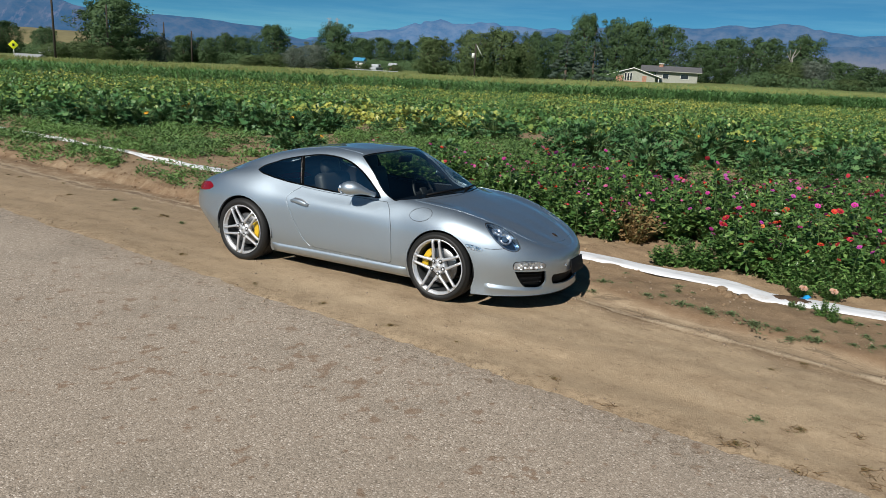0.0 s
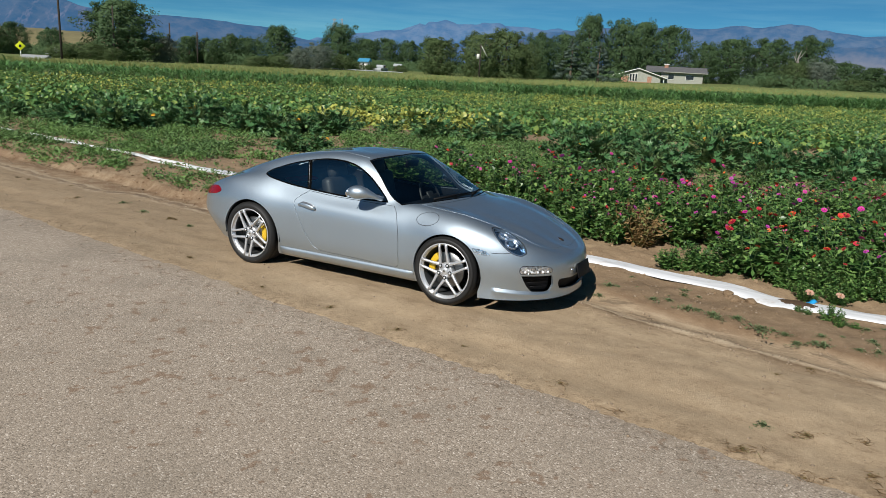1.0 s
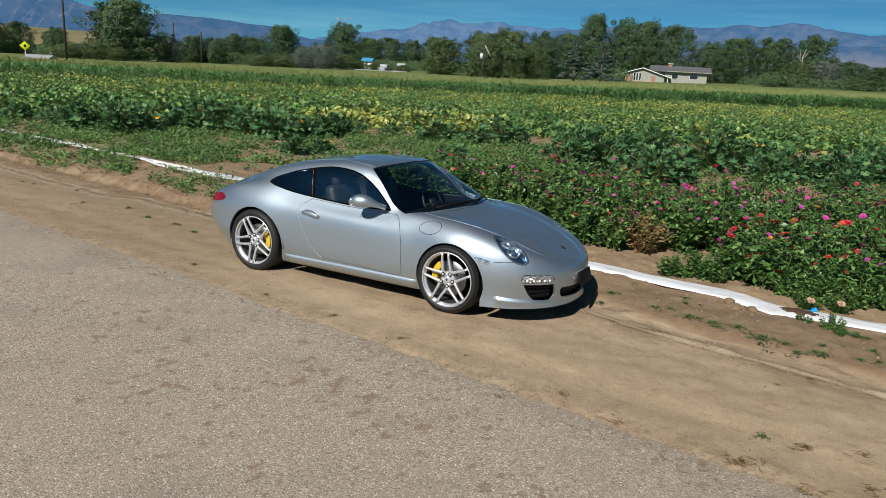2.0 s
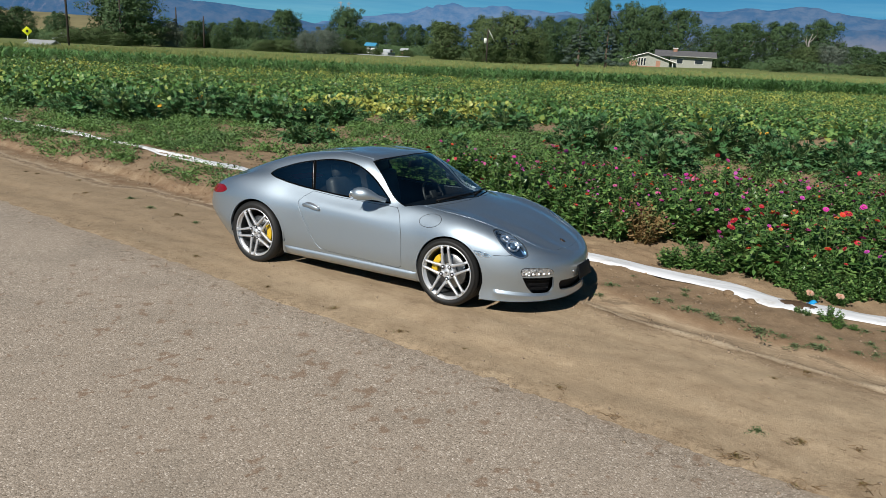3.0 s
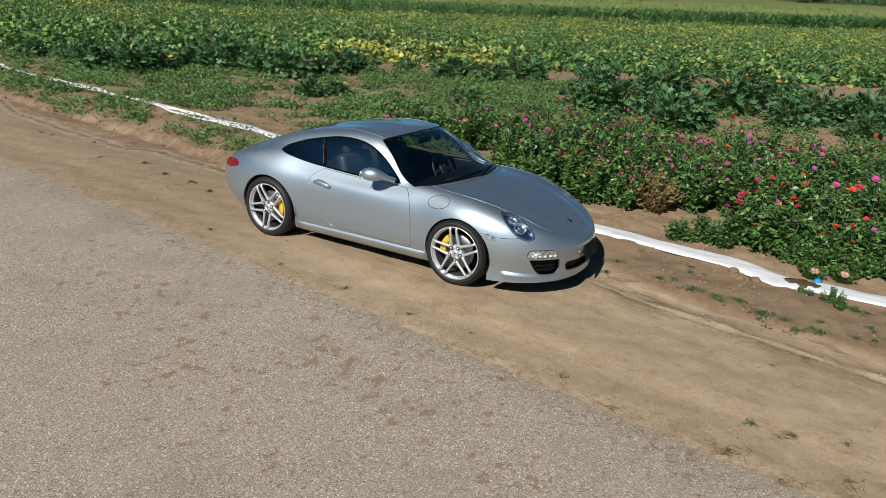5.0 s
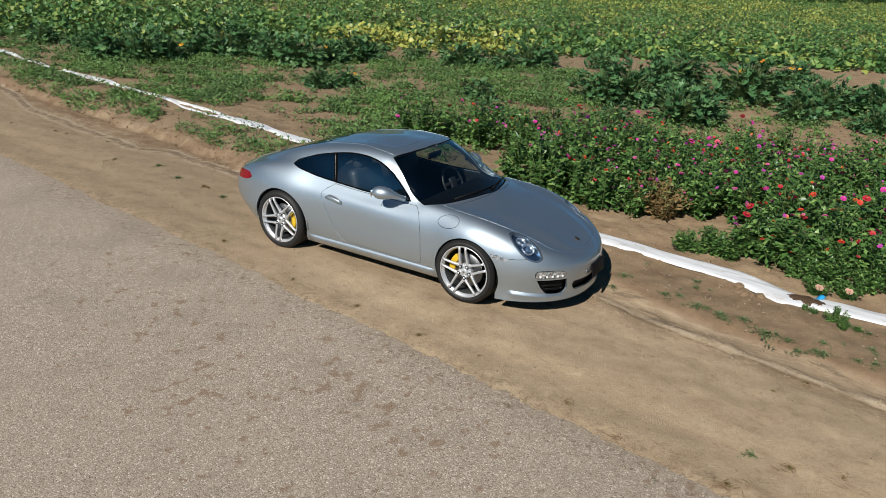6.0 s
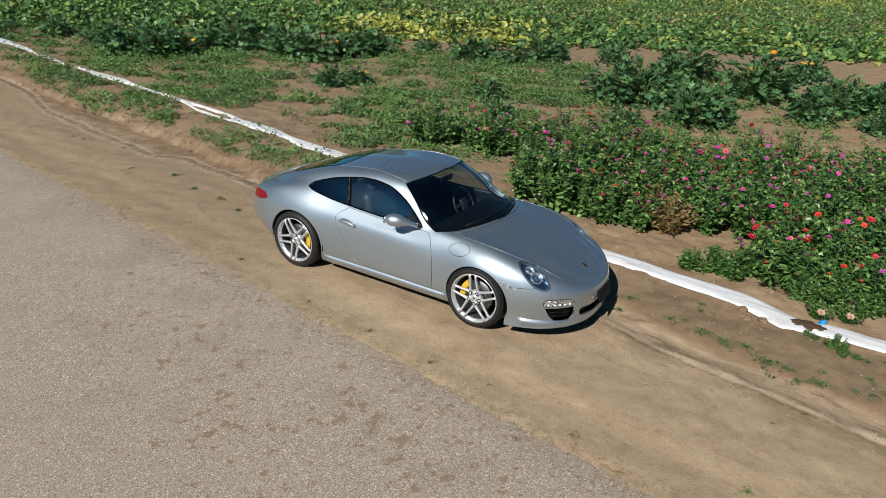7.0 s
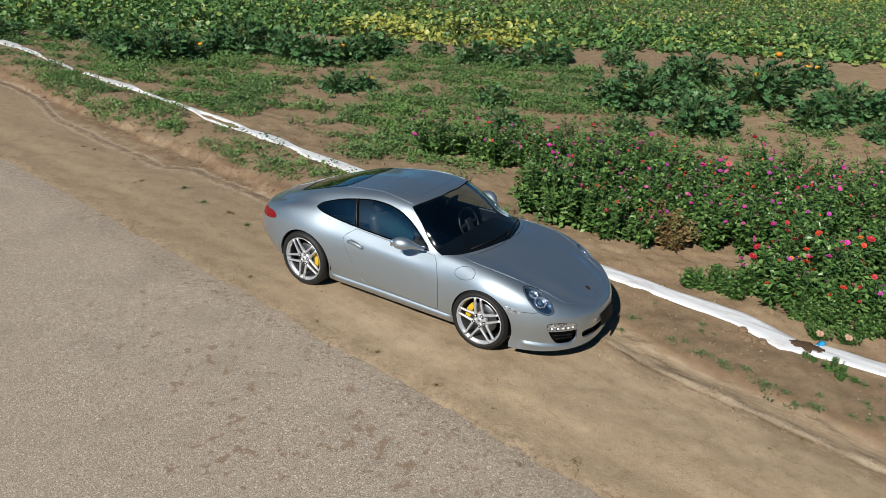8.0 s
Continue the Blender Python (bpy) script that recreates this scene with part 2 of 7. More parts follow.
def ground_material():
    q = Nodes("earth")
    n_, s_ = q.across_lane()
    drawn = q.stretched(0.22)
    big, mid, fine = q.noise(0.6, 4, 0.6, drawn), q.noise(3.5, 5, 0.65), q.noise(60, 6, 0.75)
    dirt = q.mix(q.ramp(big, [(0.35, 0.0), (0.65, 1.0)]), (0.368, 0.27, 0.17), (0.482, 0.364, 0.236))
    dirt = q.mix(q.ramp(mid, [(0.48, 0.0), (0.75, 0.5)]), dirt, (0.27, 0.185, 0.11))
    dirt = q.mix(q.ramp(fine, [(0.35, 0.0), (0.75, 0.55)]), dirt, (0.4, 0.315, 0.215))
    streak = q.noise(2.4, 5, 0.7, q.stretched(0.12))
    dirt = q.mix(q.ramp(streak, [(0.56, 0.0), (0.72, 0.55)]), dirt, (0.24, 0.165, 0.1))
    pale = q.noise(1.9, 5, 0.7, q.stretched(0.3))
    dirt = q.mix(q.ramp(pale, [(0.58, 0.0), (0.75, 0.5)]), dirt, (0.5, 0.4, 0.28))
    blot = q.noise(1.3, 5, 0.7)
    dirt = q.mix(q.ramp(blot, [(0.56, 0.0), (0.7, 0.42)]), dirt, (0.24, 0.163, 0.097))
    scuff = q.noise(9, 6, 0.82, q.stretched(0.5))
    dirt = q.mix(q.ramp(scuff, [(0.58, 0.0), (0.7, 0.55)]), dirt, (0.2, 0.135, 0.08))
    mottle = q.noise(6.5, 7, 0.85, q.stretched(0.6))
    dirt = q.mix(q.ramp(mottle, [(0.53, 0.0), (0.63, 0.6)]), dirt, (0.235, 0.162, 0.1))
    dirt = q.mix(q.ramp(mottle, [(0.36, 0.4), (0.46, 0.0)]), dirt, (0.57, 0.44, 0.3))
    packed = q.ramp(q.maths("ADD", q.maths("MULTIPLY", s_, -0.05), q.maths("MULTIPLY", q.noise(0.8, 5, 0.7), 0.5)), [(0.42, 0.0), (0.62, 0.42)])
    wander = q.maths("MULTIPLY", q.maths("SUBTRACT", q.noise(1.1, 5, 0.65), 0.5), 0.7)
    bank = q.maths("MULTIPLY", q.maths("ADD", n_, wander), 0.1)
    # the damp line at the asphalt, the wash-out and its mud
    damp = q.maths("MULTIPLY", q.ramp(bank, [(0.4, 0.0), (0.418, 0.5), (0.435, 0.3), (0.47, 0.0)]), q.ramp(q.noise(2.6, 6, 0.75), [(0.44, 0.0), (0.56, 1.0)]))
    dirt = q.mix(damp, dirt, (0.19, 0.138, 0.09))
    hem = q.maths("MULTIPLY", q.maths("ADD", n_, q.maths("MULTIPLY", q.maths("SUBTRACT", q.noise(3.0, 5, 0.7), 0.5), 0.3)), 0.1)
    litter = q.maths("MULTIPLY", q.ramp(hem, [(0.412, 0.0), (0.418, 0.9), (0.425, 0.6), (0.447, 0.0)]), q.ramp(q.noise(13, 6, 0.85), [(0.5, 0.0), (0.56, 0.9)]))
    dirt = q.mix(litter, dirt, (0.13, 0.088, 0.054))
    along = q.ramp(q.maths("ADD", q.maths("MULTIPLY", s_, 0.05), 0.5), [(0.32, 0.0), (0.37, 1.0)])
    bend = q.maths("ADD", q.maths("MULTIPLY", q.maths("SUBTRACT", q.noise(0.9, 3, 0.6), 0.5), 0.16), q.maths("MULTIPLY", q.maths("SUBTRACT", q.noise(5, 4, 0.7), 0.5), 0.06))
    rise = q.ramp(q.maths("ADD", q.maths("MULTIPLY", s_, 0.05), 0.5), [(0.355, 0.13), (0.39, 0.0)])
    wash = q.maths("MULTIPLY", q.maths("ADD", q.maths("SUBTRACT", n_, rise), bend), 0.1)
    band = q.maths("MULTIPLY", q.ramp(wash, [(0.616, 0.0), (0.621, 1.0), (0.649, 1.0), (0.657, 0.0)]), along)
    dirt = q.mix(q.maths("MULTIPLY", band, 0.7), dirt, (0.285, 0.21, 0.137))
    curl = q.node("ShaderNodeCombineXYZ", X=q.maths("MULTIPLY", s_, 0.16), Y=q.maths("ADD", n_, q.maths("MULTIPLY", bend, 1.2))).outputs[0]
    flow = q.noise(8, 6, 0.82, curl)
    dirt = q.mix(q.maths("MULTIPLY", band, q.ramp(flow, [(0.53, 0.0), (0.57, 0.7)])), dirt, (0.46, 0.36, 0.245))
    dirt = q.mix(q.maths("MULTIPLY", band, q.ramp(flow, [(0.4, 0.8), (0.45, 0.0)])), dirt, (0.125, 0.095, 0.066))
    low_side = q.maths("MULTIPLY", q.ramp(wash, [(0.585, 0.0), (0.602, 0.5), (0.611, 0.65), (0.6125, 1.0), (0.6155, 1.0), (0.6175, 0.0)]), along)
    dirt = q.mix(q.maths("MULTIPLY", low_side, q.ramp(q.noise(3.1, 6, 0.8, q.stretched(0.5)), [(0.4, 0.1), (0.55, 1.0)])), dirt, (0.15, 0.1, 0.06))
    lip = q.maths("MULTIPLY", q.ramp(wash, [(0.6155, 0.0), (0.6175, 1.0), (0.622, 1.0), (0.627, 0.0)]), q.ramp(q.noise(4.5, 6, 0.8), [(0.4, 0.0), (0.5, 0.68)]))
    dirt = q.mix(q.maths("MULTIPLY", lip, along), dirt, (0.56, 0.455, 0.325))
    # upper slope of the wash-out: reddish soil, darkened for its shade as well
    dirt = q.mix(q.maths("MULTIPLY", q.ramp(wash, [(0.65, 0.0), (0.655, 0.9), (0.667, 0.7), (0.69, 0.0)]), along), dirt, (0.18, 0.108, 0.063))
    soil = q.mix(q.ramp(mid, [(0.35, 0.0), (0.7, 1.0)]), (0.225, 0.15, 0.087), (0.385, 0.278, 0.17))
    soil = q.mix(q.ramp(fine, [(0.4, 0.0), (0.8, 0.5)]), soil, (0.42, 0.305, 0.2))
    soil = q.mix(q.ramp(q.noise(17, 5, 0.8), [(0.55, 0.0), (0.66, 0.5)]), soil, (0.15, 0.093, 0.052))
    wob = q.maths("ADD", n_, q.maths("MULTIPLY", q.maths("SUBTRACT", q.noise(0.9, 4, 0.6), 0.5), 0.8))
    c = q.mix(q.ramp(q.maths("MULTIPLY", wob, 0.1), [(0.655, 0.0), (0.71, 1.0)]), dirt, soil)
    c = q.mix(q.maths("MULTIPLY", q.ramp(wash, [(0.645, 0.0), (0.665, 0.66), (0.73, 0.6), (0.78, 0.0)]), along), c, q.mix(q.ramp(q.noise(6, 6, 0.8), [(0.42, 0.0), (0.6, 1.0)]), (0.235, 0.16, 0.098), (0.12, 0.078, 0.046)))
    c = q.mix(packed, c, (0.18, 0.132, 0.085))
    # the bank's face: reddish-brown soil with the shade of the slope in its tone
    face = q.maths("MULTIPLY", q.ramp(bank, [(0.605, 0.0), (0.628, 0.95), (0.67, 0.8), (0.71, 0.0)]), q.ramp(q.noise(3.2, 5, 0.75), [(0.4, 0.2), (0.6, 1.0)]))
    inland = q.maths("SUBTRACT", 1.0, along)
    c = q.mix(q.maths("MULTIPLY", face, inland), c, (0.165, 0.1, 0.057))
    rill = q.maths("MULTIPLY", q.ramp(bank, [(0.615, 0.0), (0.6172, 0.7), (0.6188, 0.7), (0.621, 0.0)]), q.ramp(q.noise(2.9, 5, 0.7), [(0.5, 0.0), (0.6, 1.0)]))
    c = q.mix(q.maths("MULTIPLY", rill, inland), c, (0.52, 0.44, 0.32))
    course = q.ramp(q.maths("ADD", q.maths("MULTIPLY", s_, 0.03), 0.7), [(0.205, 0.06), (0.265, 0.92), (0.375, 0.92), (0.39, 0.3), (0.42, 0.24)])
    meander = q.maths("ADD", q.maths("MULTIPLY", q.maths("SUBTRACT", course, 0.5), 0.5), q.maths("MULTIPLY", q.maths("SUBTRACT", q.noise(0.8, 4, 0.6), 0.5), 0.3))
    foot = q.maths("MULTIPLY", q.maths("ADD", q.maths("ADD", n_, meander), q.maths("MULTIPLY", q.maths("SUBTRACT", q.noise(7, 4, 0.7), 0.5), 0.12)), 0.1)
    upstream = q.ramp(q.maths("ADD", q.maths("MULTIPLY", s_, 0.03), 0.7), [(0.1, 1.0), (0.44, 1.0), (0.49, 0.0)])
    for a, b, k, tone in ((0.613, 0.616, 0.7, (0.5, 0.42, 0.31)), (0.602, 0.61, 0.75, (0.15, 0.11, 0.08)), (0.618, 0.65, 0.55, (0.2, 0.122, 0.072)), (0.594, 0.597, 0.6, (0.46, 0.38, 0.28))):
        line = q.maths("MULTIPLY", q.ramp(foot, [(a - 0.003, 0.0), (a, k), (b, k), (b + 0.004, 0.0)]), q.ramp(q.noise(5.5 - 80 * (b - a), 6, 0.8), [(0.43, 0.0), (0.52, 1.0)]))
        c = q.mix(q.maths("MULTIPLY", line, upstream), c, tone)
    speck = q.ramp(q.noise(30, 4, 0.8), [(0.6, 0.0), (0.68, 0.65)])
    c = q.mix(speck, c, (0.15, 0.1, 0.06))
    sand = q.noise(130, 4, 0.8)
    c = q.mix(q.ramp(sand, [(0.5, 0.0), (0.66, 0.34)]), c, (0.19, 0.13, 0.08))
    c = q.mix(q.ramp(sand, [(0.34, 0.3), (0.48, 0.0)]), c, (0.58, 0.465, 0.33))
    cracks = q.ramp(q.noise(9, 6, 0.85, q.stretched(0.55)), [(0.585, 0.0), (0.62, 0.5), (0.66, 0.0)])
    c = q.mix(cracks, c, (0.16, 0.108, 0.066))
    crumb = q.ramp(q.noise(24, 5, 0.8), [(0.62, 0.0), (0.7, 0.6)])
    c = q.mix(crumb, c, (0.52, 0.42, 0.3))
    grass = q.mix(q.noise(0.05, 5, 0.6), (0.1, 0.15, 0.045), (0.21, 0.22, 0.085))
    y = q.node("ShaderNodeSeparateXYZ", Vector=q.coords()).outputs[1]
    c = q.mix(q.ramp(q.maths("MULTIPLY", y, 0.01), [(0.45, 0.0), (0.75, 1.0)]), c, grass)
    q.set(Base_Color=c, Roughness=0.95)
    q.bsdf.inputs["Specular IOR Level"].default_value = 0.15
    h = q.maths("ADD", q.maths("MULTIPLY", fine, 0.9), q.noise(14, 6, 0.75))
    h = q.maths("ADD", h, q.maths("MULTIPLY", q.maths("MULTIPLY", band, flow), 0.8))
    return q.bump(h, 0.42, 0.02).mat


def asphalt_material():
    q = Nodes("asphalt")
    v = q.voronoi(105, out="Color")
    sepc = q.node("ShaderNodeSeparateColor", Color=v)
    stone = q.ramp(sepc.outputs[0], [(0.0, (0.13, 0.105, 0.075)), (0.12, (0.297, 0.243, 0.19)), (0.7, (0.415, 0.343, 0.27)), (0.92, (0.54, 0.455, 0.37)), (1.0, (0.78, 0.69, 0.59))])
    d = q.voronoi(105)
    c = q.mix(q.ramp(d, [(0.5, 0.0), (0.9, 0.65)]), stone, (0.14, 0.112, 0.082))
    n_, s_ = q.across_lane()
    clump = q.noise(34, 5, 0.8)
    c = q.mix(q.ramp(clump, [(0.55, 0.0), (0.68, 0.45)]), c, (0.19, 0.155, 0.112))
    c = q.mix(q.ramp(clump, [(0.34, 0.3), (0.45, 0.0)]), c, (0.47, 0.405, 0.315))
    big = q.noise(0.5, 4, 0.6, q.stretched(0.3))
    c = q.mix(q.ramp(big, [(0.35, 0.0), (0.7, 0.5)]), c, (0.362, 0.289, 0.222))
    patch = q.noise(1.1, 4, 0.6)
    c = q.mix(q.ramp(patch, [(0.5, 0.0), (0.66, 0.3)]), c, (0.2, 0.17, 0.13))
    # brown drips and mud spots, thickest towards the verge
    near = q.ramp(q.maths("MULTIPLY", n_, 0.1), [(0.12, 0.0), (0.3, 0.1)])
    stretch = q.ramp(q.maths("ADD", q.maths("MULTIPLY", s_, 0.05), 0.5), [(0.08, 0.0), (0.2, 0.09), (0.36, 0.09), (0.48, 0.02)])
    near = q.maths("SUBTRACT", q.maths("ADD", near, stretch), 0.075)
    spot = q.maths("ADD", q.maths("ADD", q.noise(7.5, 3, 0.6), q.maths("MULTIPLY", q.noise(0.8, 3, 0.6), 0.35)), near)
    c = q.mix(q.ramp(spot, [(0.865, 0.0), (0.93, 0.62)]), c, (0.2, 0.118, 0.066))
    dust = q.maths("ADD", n_, q.maths("MULTIPLY", q.maths("SUBTRACT", q.noise(2.6, 6, 0.8), 0.5), 0.45))
    c = q.mix(q.ramp(q.maths("MULTIPLY", dust, 0.1), [(0.408, 0.0), (0.42, 0.15), (0.432, 0.6)]), c, (0.35, 0.262, 0.17))
    grit = q.maths("MULTIPLY", q.ramp(q.maths("MULTIPLY", dust, 0.1), [(0.385, 0.0), (0.405, 1.0), (0.43, 0.0)]), q.ramp(q.noise(16, 5, 0.8), [(0.52, 0.0), (0.6, 0.7)]))
    c = q.mix(grit, c, (0.12, 0.083, 0.05))
    q.set(Base_Color=c, Roughness=0.85)
    h = q.maths("SUBTRACT", q.noise(180, 3, 0.6), q.maths("MULTIPLY", d, 1.0))
    return q.bump(h, 0.5, 0.004).mat


EARTH, ASPHALT = ground_material(), asphalt_material()
SQUASH = leafy("squash_leaf", [(0.0, (0.05, 0.128, 0.04)), (0.5, (0.102, 0.222, 0.064)), (0.8, (0.175, 0.315, 0.088)), (0.96, (0.28, 0.39, 0.1)), (1.0, (0.4, 0.44, 0.11))], (0.69, 0.88, (0.5, 0.5, 0.11)), 0.4, rough=0.42, band=True)
DARK_LEAF = leafy("zucchini_leaf", [(0.0, (0.05, 0.135, 0.052)), (0.6, (0.088, 0.215, 0.078)), (1.0, (0.2, 0.34, 0.13))], rough=0.42)
ZINNIA = leafy("zinnia_leaf", [(0.0, (0.04, 0.1, 0.025)), (0.55, (0.092, 0.198, 0.048)), (1.0, (0.245, 0.385, 0.11))], rough=0.36, through_light=0.07)
WEED = leafy("weed_leaf", [(0.0, (0.08, 0.155, 0.05)), (0.6, (0.14, 0.25, 0.085)), (1.0, (0.25, 0.36, 0.14))], (0.5, 0.7, (0.18, 0.32, 0.09)), 0.9)
CORN = leafy("corn_leaf", [(0.0, (0.085, 0.21, 0.068)), (0.6, (0.15, 0.32, 0.1)), (1.0, (0.26, 0.43, 0.155))])
TASSEL = leafy("corn_tassel", [(0.0, (0.25, 0.31, 0.1)), (1.0, (0.43, 0.43, 0.17))])
TREE_GREEN = leafy("tree_leaf", [(0.0, (0.045, 0.088, 0.034)), (0.6, (0.06, 0.112, 0.042)), (1.0, (0.085, 0.145, 0.056))], rough=0.75)
TREE_WILLOW = leafy("willow_leaf", [(0.0, (0.062, 0.1, 0.034)), (0.6, (0.085, 0.13, 0.045)), (1.0, (0.125, 0.17, 0.062))], rough=0.75)
TREE_SILVER = leafy("olive_leaf", [(0.0, (0.1, 0.13, 0.1)), (0.6, (0.14, 0.175, 0.14)), (1.0, (0.2, 0.235, 0.19))], rough=0.75)
TREE_SPRUCE = leafy("spruce_needle", [(0.0, (0.05, 0.085, 0.065)), (0.6, (0.08, 0.12, 0.095)), (1.0, (0.13, 0.17, 0.14))], rough=0.75)
BARK = simple("bark", (0.12, 0.09, 0.065), 0.9, grain=0.4, scale=8)
ROCK = simple('pebble', (0.3, 0.225, 0.155), 0.9, grain=0.35, scale=30)
PLASTIC_SHEET = Nodes("white_sheeting")
grime = PLASTIC_SHEET.ramp(PLASTIC_SHEET.noise(3.0, 6, 0.7), [(0.52, 0.0), (0.72, 0.7)])
PLASTIC_SHEET.set(Base_Color=PLASTIC_SHEET.mix(grime, (0.72, 0.73, 0.75), (0.45, 0.38, 0.3)), Roughness=0.38)
PLASTIC_SHEET = PLASTIC_SHEET.bump(PLASTIC_SHEET.noise(22, 4, 0.6), 0.3, 0.01).mat

# ---- ground ----


def spread(lo, hi, step, reach, grow=1.18):
    """Grid lines: even between lo and hi, ever wider to the reach."""
    mid = list(np.arange(lo, hi, step))
    right, d = [], step
    while (right[-1] if right else hi) < reach:
        d *= grow
        right.append((right[-1] if right else hi) + d)
    left, d = [], step
    while (left[-1] if left else lo) > -reach:
        d *= grow
        left.append((left[-1] if left else lo) - d)
    return np.array(left[::-1] + mid + right)


def grid_faces(a, b):
    i = np.arange(a * b).reshape(a, b)
    return np.stack((i[:-1, :-1], i[1:, :-1], i[1:, 1:], i[:-1, 1:]), -1).reshape(-1, 4)


gs, gn = spread(-14, 8, 0.06, 4600), spread(3.6, 9.6, 0.05, 4600)
S_, N_ = np.meshgrid(gs, gn, indexing="ij")
GX, GY = lane(S_, N_)
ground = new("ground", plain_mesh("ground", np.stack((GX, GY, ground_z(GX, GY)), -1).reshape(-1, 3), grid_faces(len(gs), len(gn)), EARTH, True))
tagged(ground, "tan packed dirt verge and brown field soil", "ground", kind="structure")

# the worn edge of the asphalt
rs = np.concatenate((np.arange(-60, -14, 0.5), np.arange(-14, 9, 0.05), np.arange(9, 60, 0.5)))
rn = np.array([-3.4, -2, -1, 0, 1, 2, 3, 3.6, 3.9, 4.1, 4.25, 4.45])
RS, RN = np.meshgrid(rs, rn, indexing="ij")
edge = 0.03 * np.sin(rs * 0.7) + sum(0.03 / math.sqrt(k) * np.sin(rs * k * 1.31 + 2.4 * k * k) for k in range(2, 9, 3)) * 0.3
edge = edge + 0.05 * wave(rs, 0 * rs, 2.3, 5) + np.random.default_rng(3).normal(0, 0.014, len(rs))
RN = RN + (edge[:, None]) * (smooth(3.0, 3.9, rn))[None]
RX, RY = lane(RS, RN)
RZ = np.where(rn > 4.4, -0.03, np.where(rn > 4.2, -0.002, 0.004))[None] + 0 * RS
road = new("road", plain_mesh("road", np.stack((RX, RY, RZ), -1).reshape(-1, 3), grid_faces(len(rs), len(rn)), ASPHALT, True))
tagged(road, "worn grey-tan asphalt lane with a ragged edge", "road", kind="structure")

# a crack in the asphalt that runs in from its edge
crack = bmesh.new()
rim = [(-5.22, 9.01), (-5.3, 8.985), (-5.37, 8.965), (-5.43, 8.885), (-5.486, 8.804)]
pairs = []
for k, (x, y) in enumerate(rim):
    w = .004 * (1 - .7 * k / 5) * (1 + .4 * math.sin(5 * k))
    pairs.append([crack.verts.new((x - w + .006 * math.sin(9 * k), y + w, .0065)), crack.verts.new((x + w + .006 * math.sin(9 * k), y - w, .0065))])
for a, b in zip(pairs, pairs[1:]):
    crack.faces.new((a[0], b[0], b[1], a[1]))
part("crack", crack, simple("crack_dirt", (0.07, 0.052, 0.036), .95, grain=.4, scale=60), road, "thin dark crack filled with dirt")

# ---- plants ----


def leaf_shape(points=9, depth=0.22, cup=0.18):
    """A lobed leaf of width 1 that lies flat with its stalk end at the origin: points and triangles."""
    a = np.linspace(-math.pi * 0.92, math.pi * 0.92, points)
    r = 0.5 * (1 - depth * (np.arange(points) % 2)) * (1 - 0.12 * np.abs(a / a[-1]))
    rim = np.stack((0.42 + r * np.cos(a), r * np.sin(a), cup * (r * 1.6) ** 2), -1)
    v = np.vstack(((0.12, 0, 0), rim))
    f = np.array([(0, i, i + 1) for i in range(1, points)])
    return v, f


def blade_shape(bend=0.5):
    """A long leaf of length 1 that rises and bows over."""
    t_ = np.array((0, 0.35, 0.7, 1.0))
    w = np.array((0.03, 0.055, 0.04, 0.0))
    x, z = t_ * (1 - 0.15 * bend), 0.75 * t_ - bend * t_ ** 2 * 1.1
    v = np.concatenate((np.stack((x, w, z), -1), np.stack((x, -w, z - 0.0), -1)[:3]))
    f = np.array([(0, 4, 1), (4, 5, 1), (1, 5, 2), (5, 6, 2), (2, 6, 3)])
    return v, f


def oval_shape(width=0.45):
    v = np.array([(0, 0, 0), (0.45, width / 2, 0.08), (1, 0, -0.08), (0.45, -width / 2, 0.08)])
    return v, np.array([(0, 1, 2), (0, 2, 3)])


def scattered(shape, places, sizes, yaw, pitch, roll=None):
    """Many copies of a leaf shape in one set of points and faces."""
    v, f = shape
    m = len(places)
    roll = np.zeros(m) if roll is None else roll
    cy, sy, cp, sp, cr, sr = np.cos(yaw), np.sin(yaw), np.cos(pitch), np.sin(pitch), np.cos(roll), np.sin(roll)
    x, y, z = (v[None] * np.asarray(sizes)[:, None, None]).transpose(2, 0, 1)
    y, z = y * cr[:, None] - z * sr[:, None], y * sr[:, None] + z * cr[:, None]
    x, z = x * cp[:, None] - z * sp[:, None], x * sp[:, None] + z * cp[:, None]
    x, y = x * cy[:, None] - y * sy[:, None], x * sy[:, None] + y * cy[:, None]
    pts = np.stack((x, y, z), -1) + np.asarray(places)[:, None]
    faces = (f[None] + (np.arange(m) * len(v))[:, None, None]).reshape(-1, f.shape[1])
    return pts.reshape(-1, 3), faces


